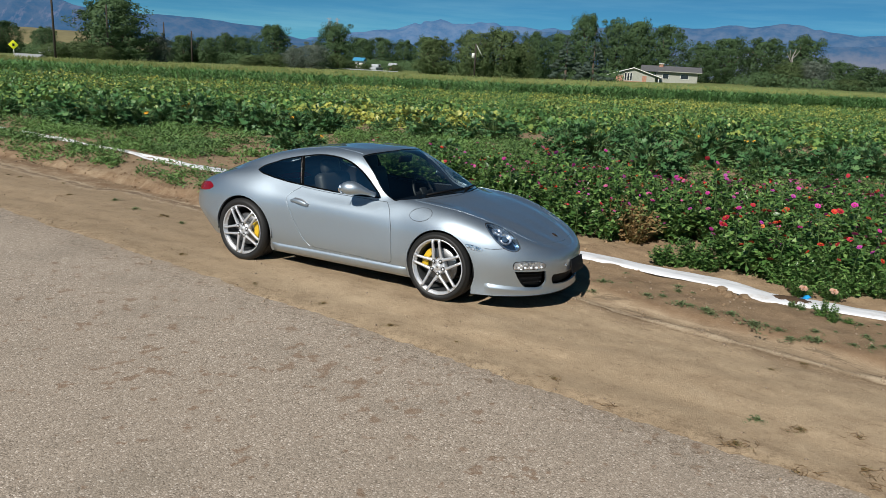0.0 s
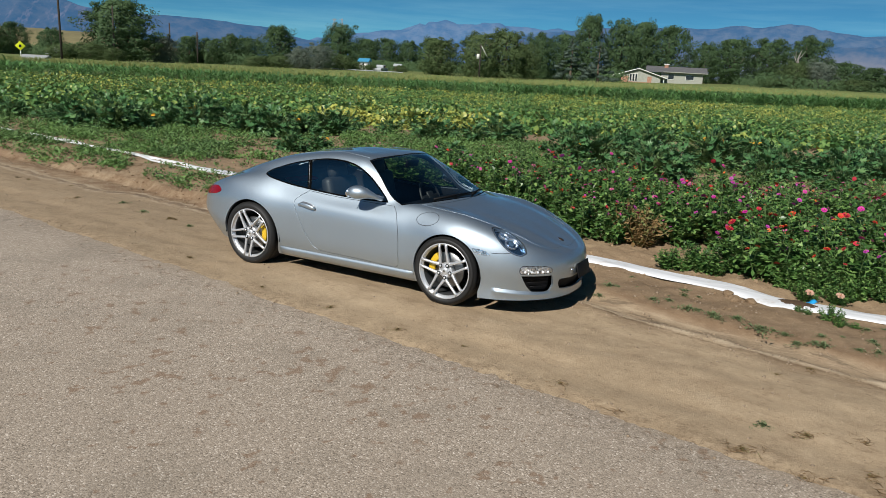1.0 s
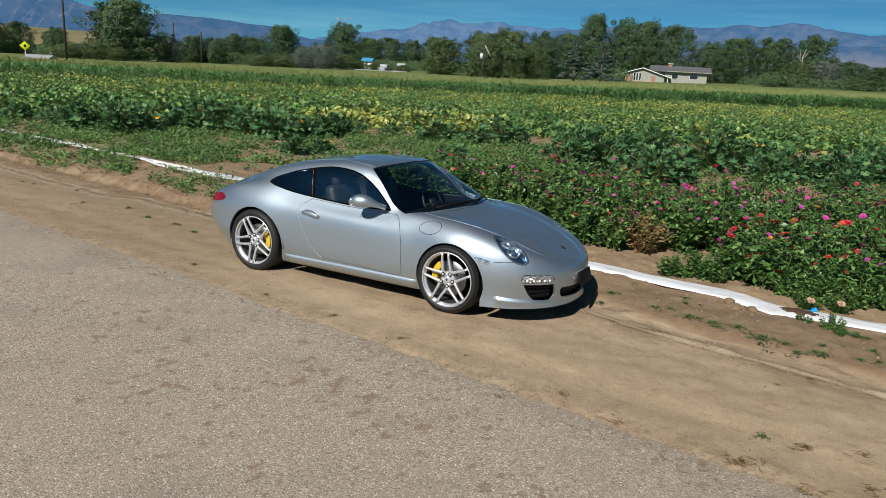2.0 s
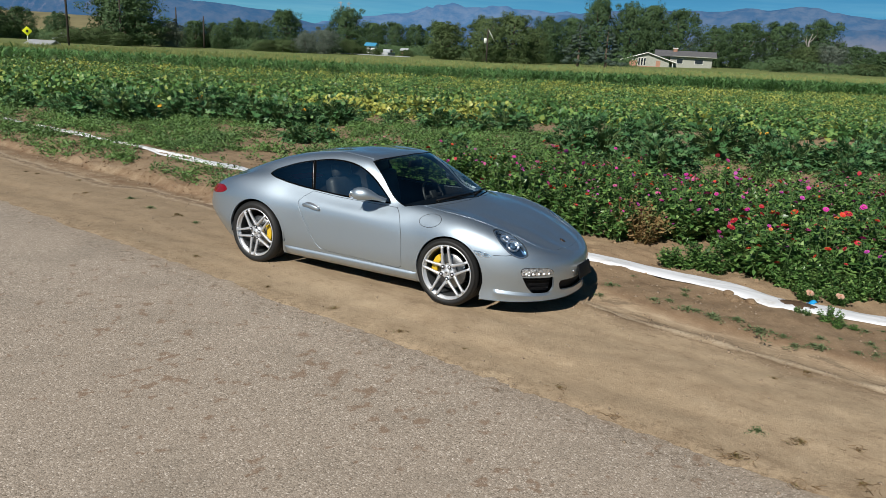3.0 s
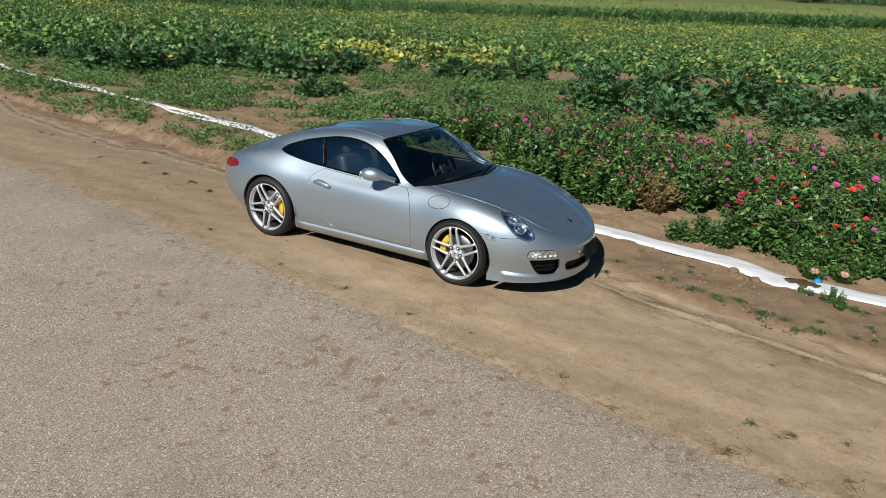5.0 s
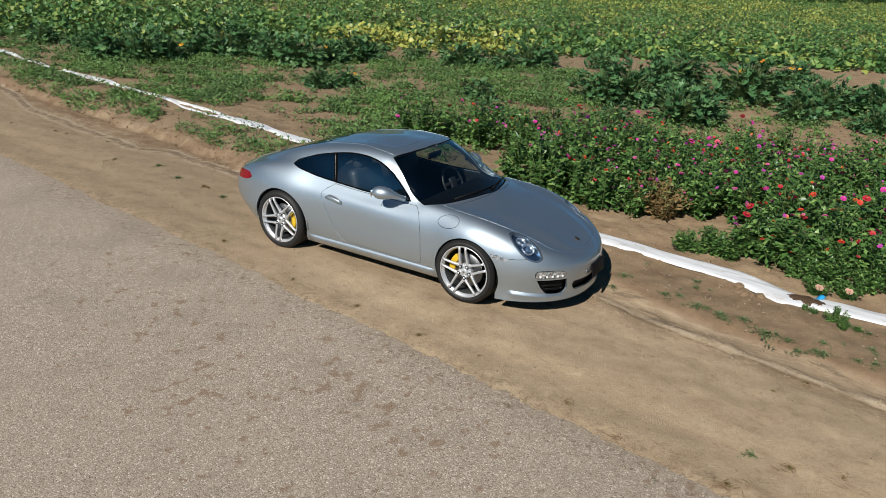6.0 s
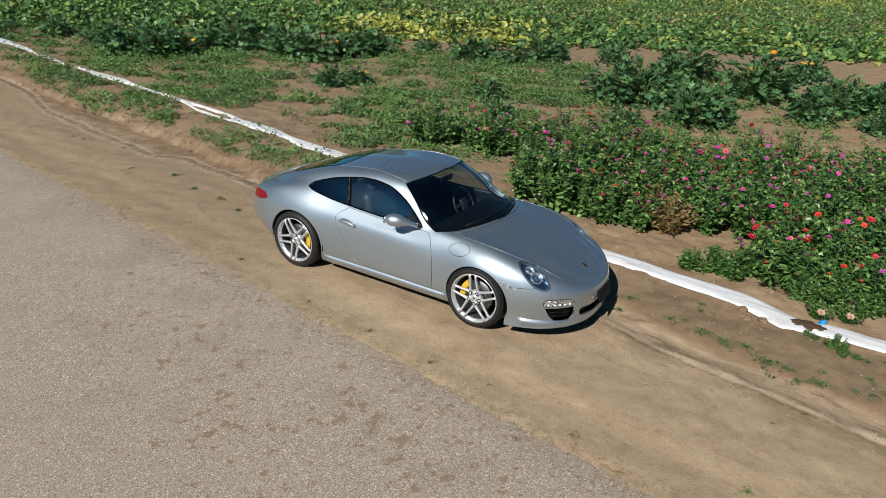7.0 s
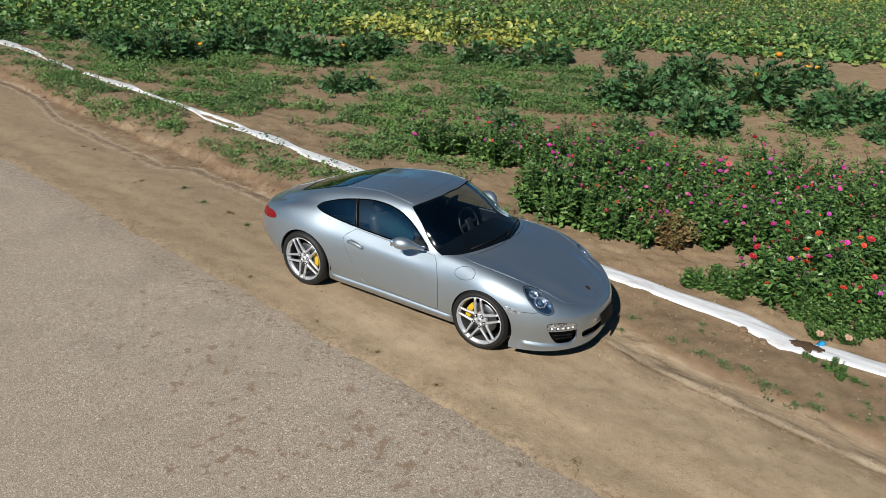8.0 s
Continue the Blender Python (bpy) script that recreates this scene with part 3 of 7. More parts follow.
def squash_field():
    """The broad bed of squash vines up to the corn."""
    m = 200000
    y = 19 + 49 * rng.random(m) ** 0.85
    x = (rng.random(m) - 0.5) * (22 + 1.35 * y)
    front = np.interp(x, (-16, -11.3, -9.4, -5.9, -2.85, -1.2, 0.5, 2.4, 4.3, 6.2, 8.1, 9.8, 13), (20.6, 21.9, 22.3, 23.3, 22.9, 23.5, 23.2, 23.2, 24.0, 24.5, 24.8, 24.4, 24.8)) + 0.3 * wave(x, y * 0.2, 0.9) + 0.25 * lattice(x, y, 1.4, 31)
    back = 44.5 + 0.345 * (x + 25.6)
    keep = (y < back - 0.4) & (y > front)
    row = np.abs((y % 2.6) - 1.3)
    keep &= (rng.random(m) < 0.97 - 0.45 * (row > 1.05) * (y < 33)) & (wave(x, y, 0.8, 2) > -0.93)
    x, y = x[keep], y[keep]
    m = len(x)
    z = (0.2 + 0.24 * rng.random(m) + 0.16 * wave(x, y, 1.3) + 0.1 * lattice(x, y, 1.1, 33)) * (0.3 + 0.7 * smooth(0.0, 1.6, y - front[keep]))
    size = (0.105 + 0.125 * rng.random(m) ** 1.5) * (1 - 0.2 * smooth(24, 36, y))
    at = np.stack((x, y, ground_z(x, y) + np.maximum(z, 0.05)), -1)
    turn, dip, lean_ = rng.random(m) * 6.28, rng.normal(0.05, 0.6, m), rng.normal(0, 0.6, m)
    near_by = y < 29
    v, f = scattered(leaf_shape(8, 0.22, 0.2), at[near_by], size[near_by], turn[near_by], dip[near_by], lean_[near_by])
    far_off = ~near_by
    v2, f2 = scattered(leaf_shape(4, 0.12, 0.2), at[far_off], size[far_off], turn[far_off], dip[far_off], lean_[far_off])
    # the lower leaves that hide the soil
    u = rng.random(m) < np.where(y < 30, 0.95, 0.3)
    low = at[u] * (1, 1, 0) + np.stack((rng.normal(0, 0.15, u.sum()), rng.normal(0, 0.15, u.sum()), 0.04 + 0.1 * rng.random(u.sum())), -1)
    v3, f3 = scattered(leaf_shape(4, 0.0), low, 0.24 + 0.12 * rng.random(u.sum()), rng.random(u.sum()) * 6.28, rng.normal(0.25, 0.35, u.sum()), rng.normal(0, 0.35, u.sum()))
    v2, f2 = np.vstack((v2, v3)), np.vstack((f2, f3 + len(v2)))
    ob = new("squash_vines", plain_mesh("squash_vines", np.vstack((v, v2)), np.vstack((f, f2 + len(v))), SQUASH, False))
    tagged(ob, "dense bed of green and yellowing squash leaves", "crop", kind="stuff")


def corn_rows():
    """Rows of corn: whole plants in front, the tops of those behind them."""
    leaves, tassels = [], []
    for m, first, count, low in ((3900, 0, 9, 0), (5200, 9, 19, 5)):
        r = first + rng.integers(0, count, m)
        x = -38 + 88 * rng.random(m)
        y = 44.9 + 0.345 * (x + 25.6) + r * 0.9 + rng.normal(0, 0.08, m)
        h = np.interp(x, (-30, -12, 0, 15, 40), (1.17, 1.02, 1.08, 1.27, 1.5)) + rng.normal(0, 0.07, m)
        gz = ground_z(x, y)
        for k in range(low, 9):
            z = gz + h * (0.12 + 0.085 * k)
            leaves.append(scattered(blade_shape(0.55 + 0.05 * (k % 3)), np.stack((x, y, z - 0.05), -1), 0.62 * h * (0.75 + 0.4 * rng.random(m)), rng.random(m) * 6.28, rng.normal(0.1, 0.15, m)))
        for k in range(3 if low == 0 else 1):
            tassels.append(scattered(oval_shape(0.12), np.stack((x, y, gz + h * 0.9), -1), 0.24 + 0.08 * rng.random(m), rng.random(m) * 6.28, 1.2 + rng.normal(0, 0.25, m)))
    for name, sets, mat_, soft, label in (("corn_plants", leaves, CORN, True, "tall rows of green corn across the field"), ("corn_tassels", tassels, TASSEL, False, "pale yellow tassels above the corn")):
        step = np.cumsum([0] + [len(v) for v, f in sets])
        me = plain_mesh(name, np.vstack([v for v, f in sets]), np.vstack([f + o for (v, f), o in zip(sets, step)]), mat_, soft)
        tagged(new(name, me), label, "crop", kind="stuff")


squash_field()
corn_rows()

# ---- car: the shape of its skin ----
# Nine lines run from the tail to the nose, from the sill (0) to the middle of the roof (8). Each has a half width
# and a height along x (x forward, the axles at +-1.175), and all wrap round the corners to the middle at both ends.


def key(*pairs, blur=0.05):
    """A smooth curve through (x, value) pairs."""
    px, py = np.array(pairs[0::2], float), np.array(pairs[1::2], float)
    h, d = np.diff(px), np.diff(py) / np.diff(px)
    m = np.zeros(len(px))
    for i in range(1, len(px) - 1):
        if d[i - 1] * d[i] > 0:
            w1, w2 = 2 * h[i] + h[i - 1], h[i] + 2 * h[i - 1]
            m[i] = (w1 + w2) / (w1 / d[i - 1] + w2 / d[i])
    m[0], m[-1] = d[0], d[-1]
    gx = np.linspace(-2.8, 2.8, 1121)
    i = np.clip(np.searchsorted(px, gx) - 1, 0, len(h) - 1)
    t_ = (gx - px[i]) / h[i]
    inside = py[i] * (1 + 2 * t_) * (1 - t_) ** 2 + m[i] * h[i] * t_ * (1 - t_) ** 2 + py[i + 1] * t_ ** 2 * (3 - 2 * t_) + m[i + 1] * h[i] * t_ ** 2 * (t_ - 1)
    g = np.where(gx < px[0], py[0] + m[0] * (gx - px[0]), np.where(gx > px[-1], py[-1] + m[-1] * (gx - px[-1]), inside))
    k = np.exp(-0.5 * (np.arange(-40, 41) * 0.005 / blur) ** 2)
    g = np.convolve(np.pad(g, 40, mode="reflect", reflect_type="odd"), k / k.sum(), "valid")
    return lambda x: np.interp(x, gx, g)


# half widths and heights of the car's nine lines from the sill to the middle of the roof, along its length
sill_half = key(-2.2, .80, -1.2, .83, -.75, .80, 0, .79, .8, .79, 1.2, .84, 1.5, .86, 2.1, .87)
rocker_half = key(-2.2, .86, -1.2, .885, -.75, .835, 0, .825, .75, .83, 1.2, .865, 2.1, .86)
flank_half = key(-2.2, .885, -1.2, .905, -.7, .865, 0, .845, .7, .85, 1.2, .888, 2.1, .88)
waist_half = key(-2.2, .86, -1.2, .89, -.7, .85, 0, .828, .7, .825, 1.2, .865, 1.6, .85, 2.1, .84)
shoulder_half = key(-2.2, .78, -1.6, .80, -1.1, .78, -.5, .76, 0, .75, .5, .745, .8, .735, 1.2, .73, 1.6, .72, 2.1, .74)
pillar_half = key(-2.2, .64, -1.6, .66, -1.2, .68, -.7, .69, 0, .69, .4, .685, .6, .66, .85, .61, 1.2, .57, 1.6, .56, 2.1, .58)
roof_edge_half = key(-2.2, .47, -1.6, .51, -1.1, .57, -.5, .588, 0, .588, .3, .565, .6, .525, .9, .45, 1.3, .40, 2.1, .40)
roof_inner_half = key(-2.2, .24, -1.1, .295, 0, .31, .6, .275, 1.3, .21, 2.1, .2)
ridge_half = key(-2.2, 0, 2.1, 0)
sill_high = key(-2.2, .27, -1.6, .20, -1, .15, 0, .15, .8, .155, 1.4, .13, 2.15, .145)
rocker_high = key(-2.2, .40, -1.2, .27, -.8, .24, 0, .245, .75, .25, 1.3, .24, 2.15, .19)
flank_high = key(-2.3, .53, -1.2, .5, 0, .5, 1.2, .48, 1.7, .42, 2.15, .36)
waist_high = key(-2.3, .64, -1.8, .68, -1.2, .74, -.6, .72, 0, .71, .7, .70, 1.2, .70, 1.5, .67, 1.8, .59, 2.17, .47)
shoulder_high = key(-2.25, .715, -2, .755, -1.7, .83, -1.4, .895, -1.1, .92, -.75, .875, -.45, .85, 0, .83, .46, .838, .8, .85, 1.2, .835, 1.5, .775, 1.75, .685, 2, .585, 2.15, .515)
pillar_high = key(-2.2, .72, -1.9, .805, -1.6, .89, -1.3, .97, -1, 1.015, -.5, 1.03, 0, 1.03, .2, 1.025, .35, 1.0, .5, .94, .65, .895, .8, .88, 1.2, .845, 1.5, .778, 1.8, .67, 2.13, .535)
roof_edge_high = key(-2.2, .735, -1.9, .835, -1.6, .935, -1.3, 1.035, -1, 1.12, -.6, 1.19, -.2, 1.228, .05, 1.22, .2, 1.185, .4, 1.105, .6, 1.025, .8, .945, .92, .895, 1.3, .833, 1.7, .728, 1.95, .625, 2.13, .545, blur=.035)
roof_inner_high = key(-2.2, .745, -1.9, .85, -1.6, .96, -1.3, 1.068, -1, 1.163, -.6, 1.235, -.2, 1.273, .1, 1.27, .25, 1.244, .6, 1.085, .93, .925, 1.05, .892, 1.4, .815, 1.75, .712, 1.95, .62, 2.13, .545, blur=.035)
ridge_high = key(-2.2, .748, -1.9, .855, -1.6, .97, -1.3, 1.08, -1, 1.178, -.6, 1.25, -.2, 1.287, .1, 1.283, .25, 1.258, .6, 1.10, .95, .93, 1.07, .897, 1.4, .818, 1.75, .715, 1.95, .622, 2.13, .545, blur=.035)
HALF = [sill_half, rocker_half, flank_half, waist_half, shoulder_half, pillar_half, roof_edge_half, roof_inner_half, ridge_half]
HIGH = [sill_high, rocker_high, flank_high, waist_high, shoulder_high, pillar_high, roof_edge_high, roof_inner_high, ridge_high]
NOSE = [2.165, 2.16, 2.18, 2.175, 2.155, 2.14, 2.13, 2.12, 2.11]
TAIL = [-2.08, -2.20, -2.29, -2.26, -2.18, -2.14, -2.12, -2.11, -2.10]
KNOT = np.array([0, .11, .36, .58, .77, .95, 1.17, 1.44, 1.74])
KNOTS = np.concatenate((KNOT, 2 * KNOT[-1] - KNOT[-2::-1]))
X_TAIL, X_NOSE, CAP = -1.25, 1.15, 1.42


def second_slopes():
    """What turns 17 points into the bends of a natural spline through them."""
    h, k = np.diff(KNOTS), len(KNOTS)
    a, b = np.eye(k), np.zeros((k, k))
    for i in range(1, k - 1):
        a[i, i - 1:i + 2] = h[i - 1] / 6, (h[i - 1] + h[i]) / 3, h[i] / 6
        b[i, i - 1:i + 2] = 1 / h[i - 1], -1 / h[i - 1] - 1 / h[i], 1 / h[i]
    return np.linalg.solve(a, b)


BENDS = second_slopes()


def skin(u, v):
    """The point of the car's right half at u (along) and v (up and over)."""
    u, v = np.atleast_1d(np.asarray(u, float)), np.atleast_1d(np.asarray(v, float))
    tn = np.clip((u - X_NOSE) / CAP, 0, 1) * math.pi / 2
    tt = np.clip((X_TAIL - u) / CAP, 0, 1) * math.pi / 2
    rows = []
    for half, high, nose, tail in zip(HALF, HIGH, NOSE, TAIL):
        x = np.clip(u, X_TAIL, X_NOSE) + (nose - X_NOSE) * np.sin(tn) ** (2 / 2.35) + (tail - X_TAIL) * np.sin(tt) ** (2 / 2.5)
        y = half(x) * np.maximum(np.cos(tn), 0) ** (2 / 2.35) * np.maximum(np.cos(tt), 0) ** (2 / 2.5)
        rows.append((x, -y, high(x)))
    p = np.array(rows)
    p = np.concatenate((p, p[-2::-1] * np.array((1, -1, 1))[None, :, None]))
    m = np.tensordot(BENDS, p, 1)
    i = np.clip(np.searchsorted(KNOTS, v, "right") - 1, 0, len(KNOTS) - 2)
    h = KNOTS[i + 1] - KNOTS[i]
    a, b = (KNOTS[i + 1] - v) / h, (v - KNOTS[i]) / h
    j = np.arange(len(u))
    return (a[:, None] * p[i, :, j] + b[:, None] * p[i + 1, :, j] + ((a ** 3 - a) * h * h / 6)[:, None] * m[i, :, j] + ((b ** 3 - b) * h * h / 6)[:, None] * m[i + 1, :, j])


def skin_normal(u, v):
    e = 0.004
    u, v = np.asarray(u, float), np.asarray(v, float)
    uu = np.clip(u, X_TAIL - CAP + 0.02, X_NOSE + CAP - 0.02)
    n_ = np.cross(skin(uu + e, v) - skin(uu - e, v), skin(uu, v + e) - skin(uu, v - e))
    return n_ / np.maximum(np.linalg.norm(n_, axis=1, keepdims=True), 1e-9)


GU, GV = [g.ravel() for g in np.meshgrid(np.linspace(X_TAIL - CAP, X_NOSE + CAP, 420), np.linspace(0, KNOT[-1], 150), indexing="ij")]
GP = skin(GU, GV)


# ---- car: its panels ----
def spline_loop(pts, step=0.025, closed=True):
    """A smooth outline through points; a point given twice is a corner."""
    p = np.array(pts, float)
    k = len(p)
    out = []
    for i in range(k if closed else k - 1):
        a, b, c, d = p[(i - 1) % k if closed else max(i - 1, 0)], p[i], p[(i + 1) % k], p[(i + 2) % k if closed else min(i + 2, k - 1)]
        ln = np.linalg.norm(c - b)
        if ln < 1e-6:
            continue
        m0 = np.zeros(2) if np.linalg.norm(b - a) < 1e-6 else (c - a) * min(1, ln / max(np.linalg.norm(b - a), 1e-6)) * 0.5
        m1 = np.zeros(2) if np.linalg.norm(d - c) < 1e-6 else (d - b) * min(1, ln / max(np.linalg.norm(d - c), 1e-6)) * 0.5
        for t_ in np.arange(max(2, int(math.ceil(ln / step)))) / max(2, int(math.ceil(ln / step))):
            out.append((2 * t_ ** 3 - 3 * t_ ** 2 + 1) * b + (t_ ** 3 - 2 * t_ ** 2 + t_) * m0 + (3 * t_ ** 2 - 2 * t_ ** 3) * c + (t_ ** 3 - t_ ** 2) * m1)
    if not closed:
        out.append(p[-1])
    return np.array(out)


VIEWS = {"side": (0, 2), "top": (0, 1), "front": (1, 2)}


def onto_skin(view, pts, mask):
    """The u and v of points that are given in a side, top or front view."""
    a, b = VIEWS[view]
    ok = np.where(mask)[0]
    uv = []
    for p in pts:
        d = (GP[ok, a] - p[0]) ** 2 + (GP[ok, b] - p[1]) ** 2
        i = ok[d.argmin()]
        w = np.array((GU[i], GV[i]))
        for _ in range(6):
            e = 0.003
            q = skin([w[0], w[0] + e, w[0]], [w[1], w[1], w[1] + e])[:, [a, b]]
            jac = np.stack(((q[1] - q[0]) / e, (q[2] - q[0]) / e), -1)
            if abs(np.linalg.det(jac)) < 0.02:
                break
            w = w + np.clip(np.linalg.solve(jac, np.array(p) - q[0]), -0.03, 0.03)
        uv.append(w)
    return np.array(uv)


LOW, UPPER = GV < 1.3, GV > 0.55
SIDE_LOW = LOW & (np.abs(GU) < 2.1)
FRONT = (GU > 1.5) & (GV < 1.2)


def ellipse(cx, cy, a, b, turn=0.0, k=14):
    t_ = np.linspace(0, 2 * math.pi, k, endpoint=False)
    c, s_ = math.cos(radians(turn)), math.sin(radians(turn))
    return [(cx + a * math.cos(w) * c - b * math.sin(w) * s_, cy + a * math.cos(w) * s_ + b * math.sin(w) * c) for w in t_]


def arch(cx, cz, r):
    pts = [(cx + r * math.cos(w), cz + r * math.sin(w)) for w in np.linspace(math.pi * 1.15, -math.pi * 0.15, 46)]
    uv = onto_skin("side", [p for p in pts if p[1] > 0.19], (GV < 0.95) & (np.abs(GU) < 2.0))
    return np.vstack((uv, (uv[-1, 0], -0.06), (uv[0, 0], -0.06)))


def inset(loop, d):
    """The outline drawn in by d."""
    nx, pv = np.roll(loop, -1, 0), np.roll(loop, 1, 0)
    t_ = nx - pv
    t_ /= np.maximum(np.linalg.norm(t_, axis=1, keepdims=True), 1e-9)
    area = np.sum(loop[:, 0] * nx[:, 1] - nx[:, 0] * loop[:, 1])
    return loop + np.stack((-t_[:, 1], t_[:, 0]), -1) * d * (1 if area > 0 else -1)


def within(loop, p):
    """Which points lie inside an outline."""
    x, y = p[:, 0], p[:, 1]
    hit = np.zeros(len(p), bool)
    for (x0, y0), (x1, y1) in zip(loop, np.roll(loop, -1, 0)):
        if y0 == y1:
            continue
        c = ((y0 > y) != (y1 > y)) & (x < (x1 - x0) * (y - y0) / (y1 - y0) + x0)
        hit ^= c
    return hit


side_glass = [(.46, .852), (.46, .852), (.2, .842), (-.02, .843), (-.43, .862), (-.72, .885), (-1.0, .93), (-1.09, .962), (-1.04, 1.014), (-.85, 1.085), (-.70, 1.127), (-.53, 1.163), (-.37, 1.188), (-.15, 1.19), (.006, 1.164), (.168, 1.094), (.304, 1.0), (.424, .898)]
LOOPS = {}
LOOPS["arch_front"] = arch(1.192, .322, .348)
LOOPS["arch_rear"] = arch(-1.172, .33, .362)
glass_uv = spline_loop(onto_skin("side", side_glass, (GV > .55) & (GV < 1.35) & (np.abs(GU) < 1.25)))
LOOPS["window_rubber"] = glass_uv
glass_in = inset(glass_uv, .016)


def post(z):
    """Where the post between the side windows stands at a height."""
    return -.5 - .09 * (z - .87) / .3


LOOPS["quarter_glass"] = np.array([p for p in glass_in if skin(p[0], p[1])[0, 0] < post(skin(p[0], p[1])[0, 2]) - .008])
LOOPS["door_glass"] = np.array([p for p in glass_in if skin(p[0], p[1])[0, 0] > post(skin(p[0], p[1])[0, 2]) + .008])


def rolled(loop):
    """The outline, started just after its gap."""
    d = np.linalg.norm(np.roll(loop, -1, 0) - loop, axis=1)
    return np.roll(loop, -(d.argmax() + 1), 0)


for nm in ("quarter_glass", "door_glass"):
    LOOPS[nm] = rolled(LOOPS[nm])
screen = [(1.01, .02), (.99, -.2), (.925, -.42), (.85, -.565), (.745, -.685), (.62, -.738), (.62, -.738), (.447, -.7), (.285, -.645), (.115, -.575), (.115, -.575), (.19, -.38), (.23, -.15), (.238, .02)]
sc = onto_skin("top", [(x, min(y, -.012)) for x, y in screen], UPPER & (GU < 1.3) & (GU > -.1))
for i in (0, -1):
    sc[i, 1] = KNOT[-1] + .03
LOOPS["windscreen_edge"] = spline_loop(sc)
sc2 = inset(spline_loop(sc), .014)
LOOPS["windscreen"] = sc2
rear = [(-.84, .02), (-.84, -.36), (-.90, -.455), (-1.15, -.485), (-1.45, -.455), (-1.61, -.40), (-1.66, -.25), (-1.68, .02)]
rc = onto_skin("top", [(x, min(y, -.012)) for x, y in rear], UPPER & (GU < -.5) & (GU > -2.0))
for i in (0, -1):
    rc[i, 1] = KNOT[-1] + .03
LOOPS["rear_glass_edge"] = spline_loop(rc)
LOOPS["rear_glass"] = inset(spline_loop(rc), .03)
hood = [(1.045, .02), (1.02, -.2), (.955, -.44), (.87, -.61), (.79, -.672), (.79, -.672), (.95, -.69), (1.2, -.69), (1.4, -.655), (1.595, -.59), (1.72, -.53), (1.85, -.50), (1.955, -.44), (2.025, -.29), (2.05, -.12), (2.055, .02)]
hc = onto_skin("top", [(x, min(y, -.012)) for x, y in hood], (GV > .7) & (GU > .6))
for i in (0, -1):
    hc[i, 1] = KNOT[-1] + .03
LOOPS["hood_seam"] = spline_loop(hc)
LOOPS["hood"] = inset(LOOPS["hood_seam"], .006)
door = [(-.485, .858), (-.575, .795), (-.617, .742), (-.602, .69), (-.535, .566), (-.435, .40), (-.335, .295), (-.25, .272), (.181, .268), (.62, .257), (.667, .285), (.669, .37), (.652, .6), (.60, .765), (.54, .832), (.54, .832), (.3, .833), (0, .834), (-.3, .845), (-.485, .858)]
LOOPS["door_seam"] = spline_loop(onto_skin("side", door, SIDE_LOW))
LOOPS["door"] = inset(LOOPS["door_seam"], .005)
lamp_front = onto_skin("top", [(1.545, -.69), (1.61, -.745), (1.71, -.755), (1.79, -.728), (1.86, -.682), (1.89, -.64), (1.825, -.60), (1.70, -.553), (1.627, -.565), (1.563, -.62)], (GV > .4) & (GV < 1.2) & (GU > 1.4))
LOOPS["lamp_seam"] = spline_loop(lamp_front)
LOOPS["headlamp"] = inset(LOOPS["lamp_seam"], .007)
LOOPS["lamp_core"] = inset(LOOPS["lamp_seam"], .02)
LOOPS["fog_frame"] = spline_loop(onto_skin("front", [(-.702, .394), (-.705, .434), (-.69, .458), (-.62, .464), (-.53, .458), (-.48, .44), (-.46, .418), (-.468, .398), (-.51, .39), (-.62, .384), (-.69, .381)], FRONT))
LOOPS["fog_lamp"] = inset(LOOPS["fog_frame"], .006)
LOOPS["intake"] = spline_loop(onto_skin("front", [(-.69, .368), (-.69, .368), (-.46, .368), (-.46, .368), (-.43, .265), (-.462, .212), (-.59, .212), (-.64, .265)], FRONT))
gr = onto_skin("front", [(-.012, .318), (-.18, .316), (-.36, .32), (-.375, .29), (-.33, .225), (-.15, .205), (-.012, .203)], FRONT)
gr = np.vstack((gr, (X_NOSE + CAP + .03, gr[-1, 1]), (X_NOSE + CAP + .03, gr[0, 1])))
LOOPS["grille"] = spline_loop(gr)
LOOPS["side_marker"] = spline_loop(onto_skin("side", [(1.445, .584), (1.51, .583), (1.58, .568), (1.61, .545), (1.59, .533), (1.51, .536), (1.46, .56)], SIDE_LOW & (GU > 1)))
LOOPS["bumper_seam"] = spline_loop(onto_skin("side", [(1.62, .562), (1.68, .563), (1.73, .566), (1.775, .574), (1.775, .569), (1.73, .561), (1.68, .558), (1.62, .557)], SIDE_LOW & (GU > 1)))
LOOPS["fuel_seam"] = spline_loop(onto_skin("side", ellipse(.945, .77, .12, .06, 8), SIDE_LOW & (GU > .5)))
LOOPS["fuel_flap"] = inset(LOOPS["fuel_seam"], .005)
LOOPS["tail_lamp"] = spline_loop(onto_skin("side", [(-1.63, .728), (-1.7, .69), (-1.86, .66), (-1.98, .655), (-2.01, .712), (-1.85, .75), (-1.71, .765)], (GU < -1.2) & (GV < 1.0)))
LOOPS["sunroof_seam"] = spline_loop(onto_skin("top", [(.06, -.012), (.055, -.30), (.03, -.37), (-.02, -.385), (-.32, -.395), (-.37, -.37), (-.385, -.30), (-.39, -.012)], GV > 1.1))
LOOPS["sunroof"] = inset(LOOPS["sunroof_seam"], .004)


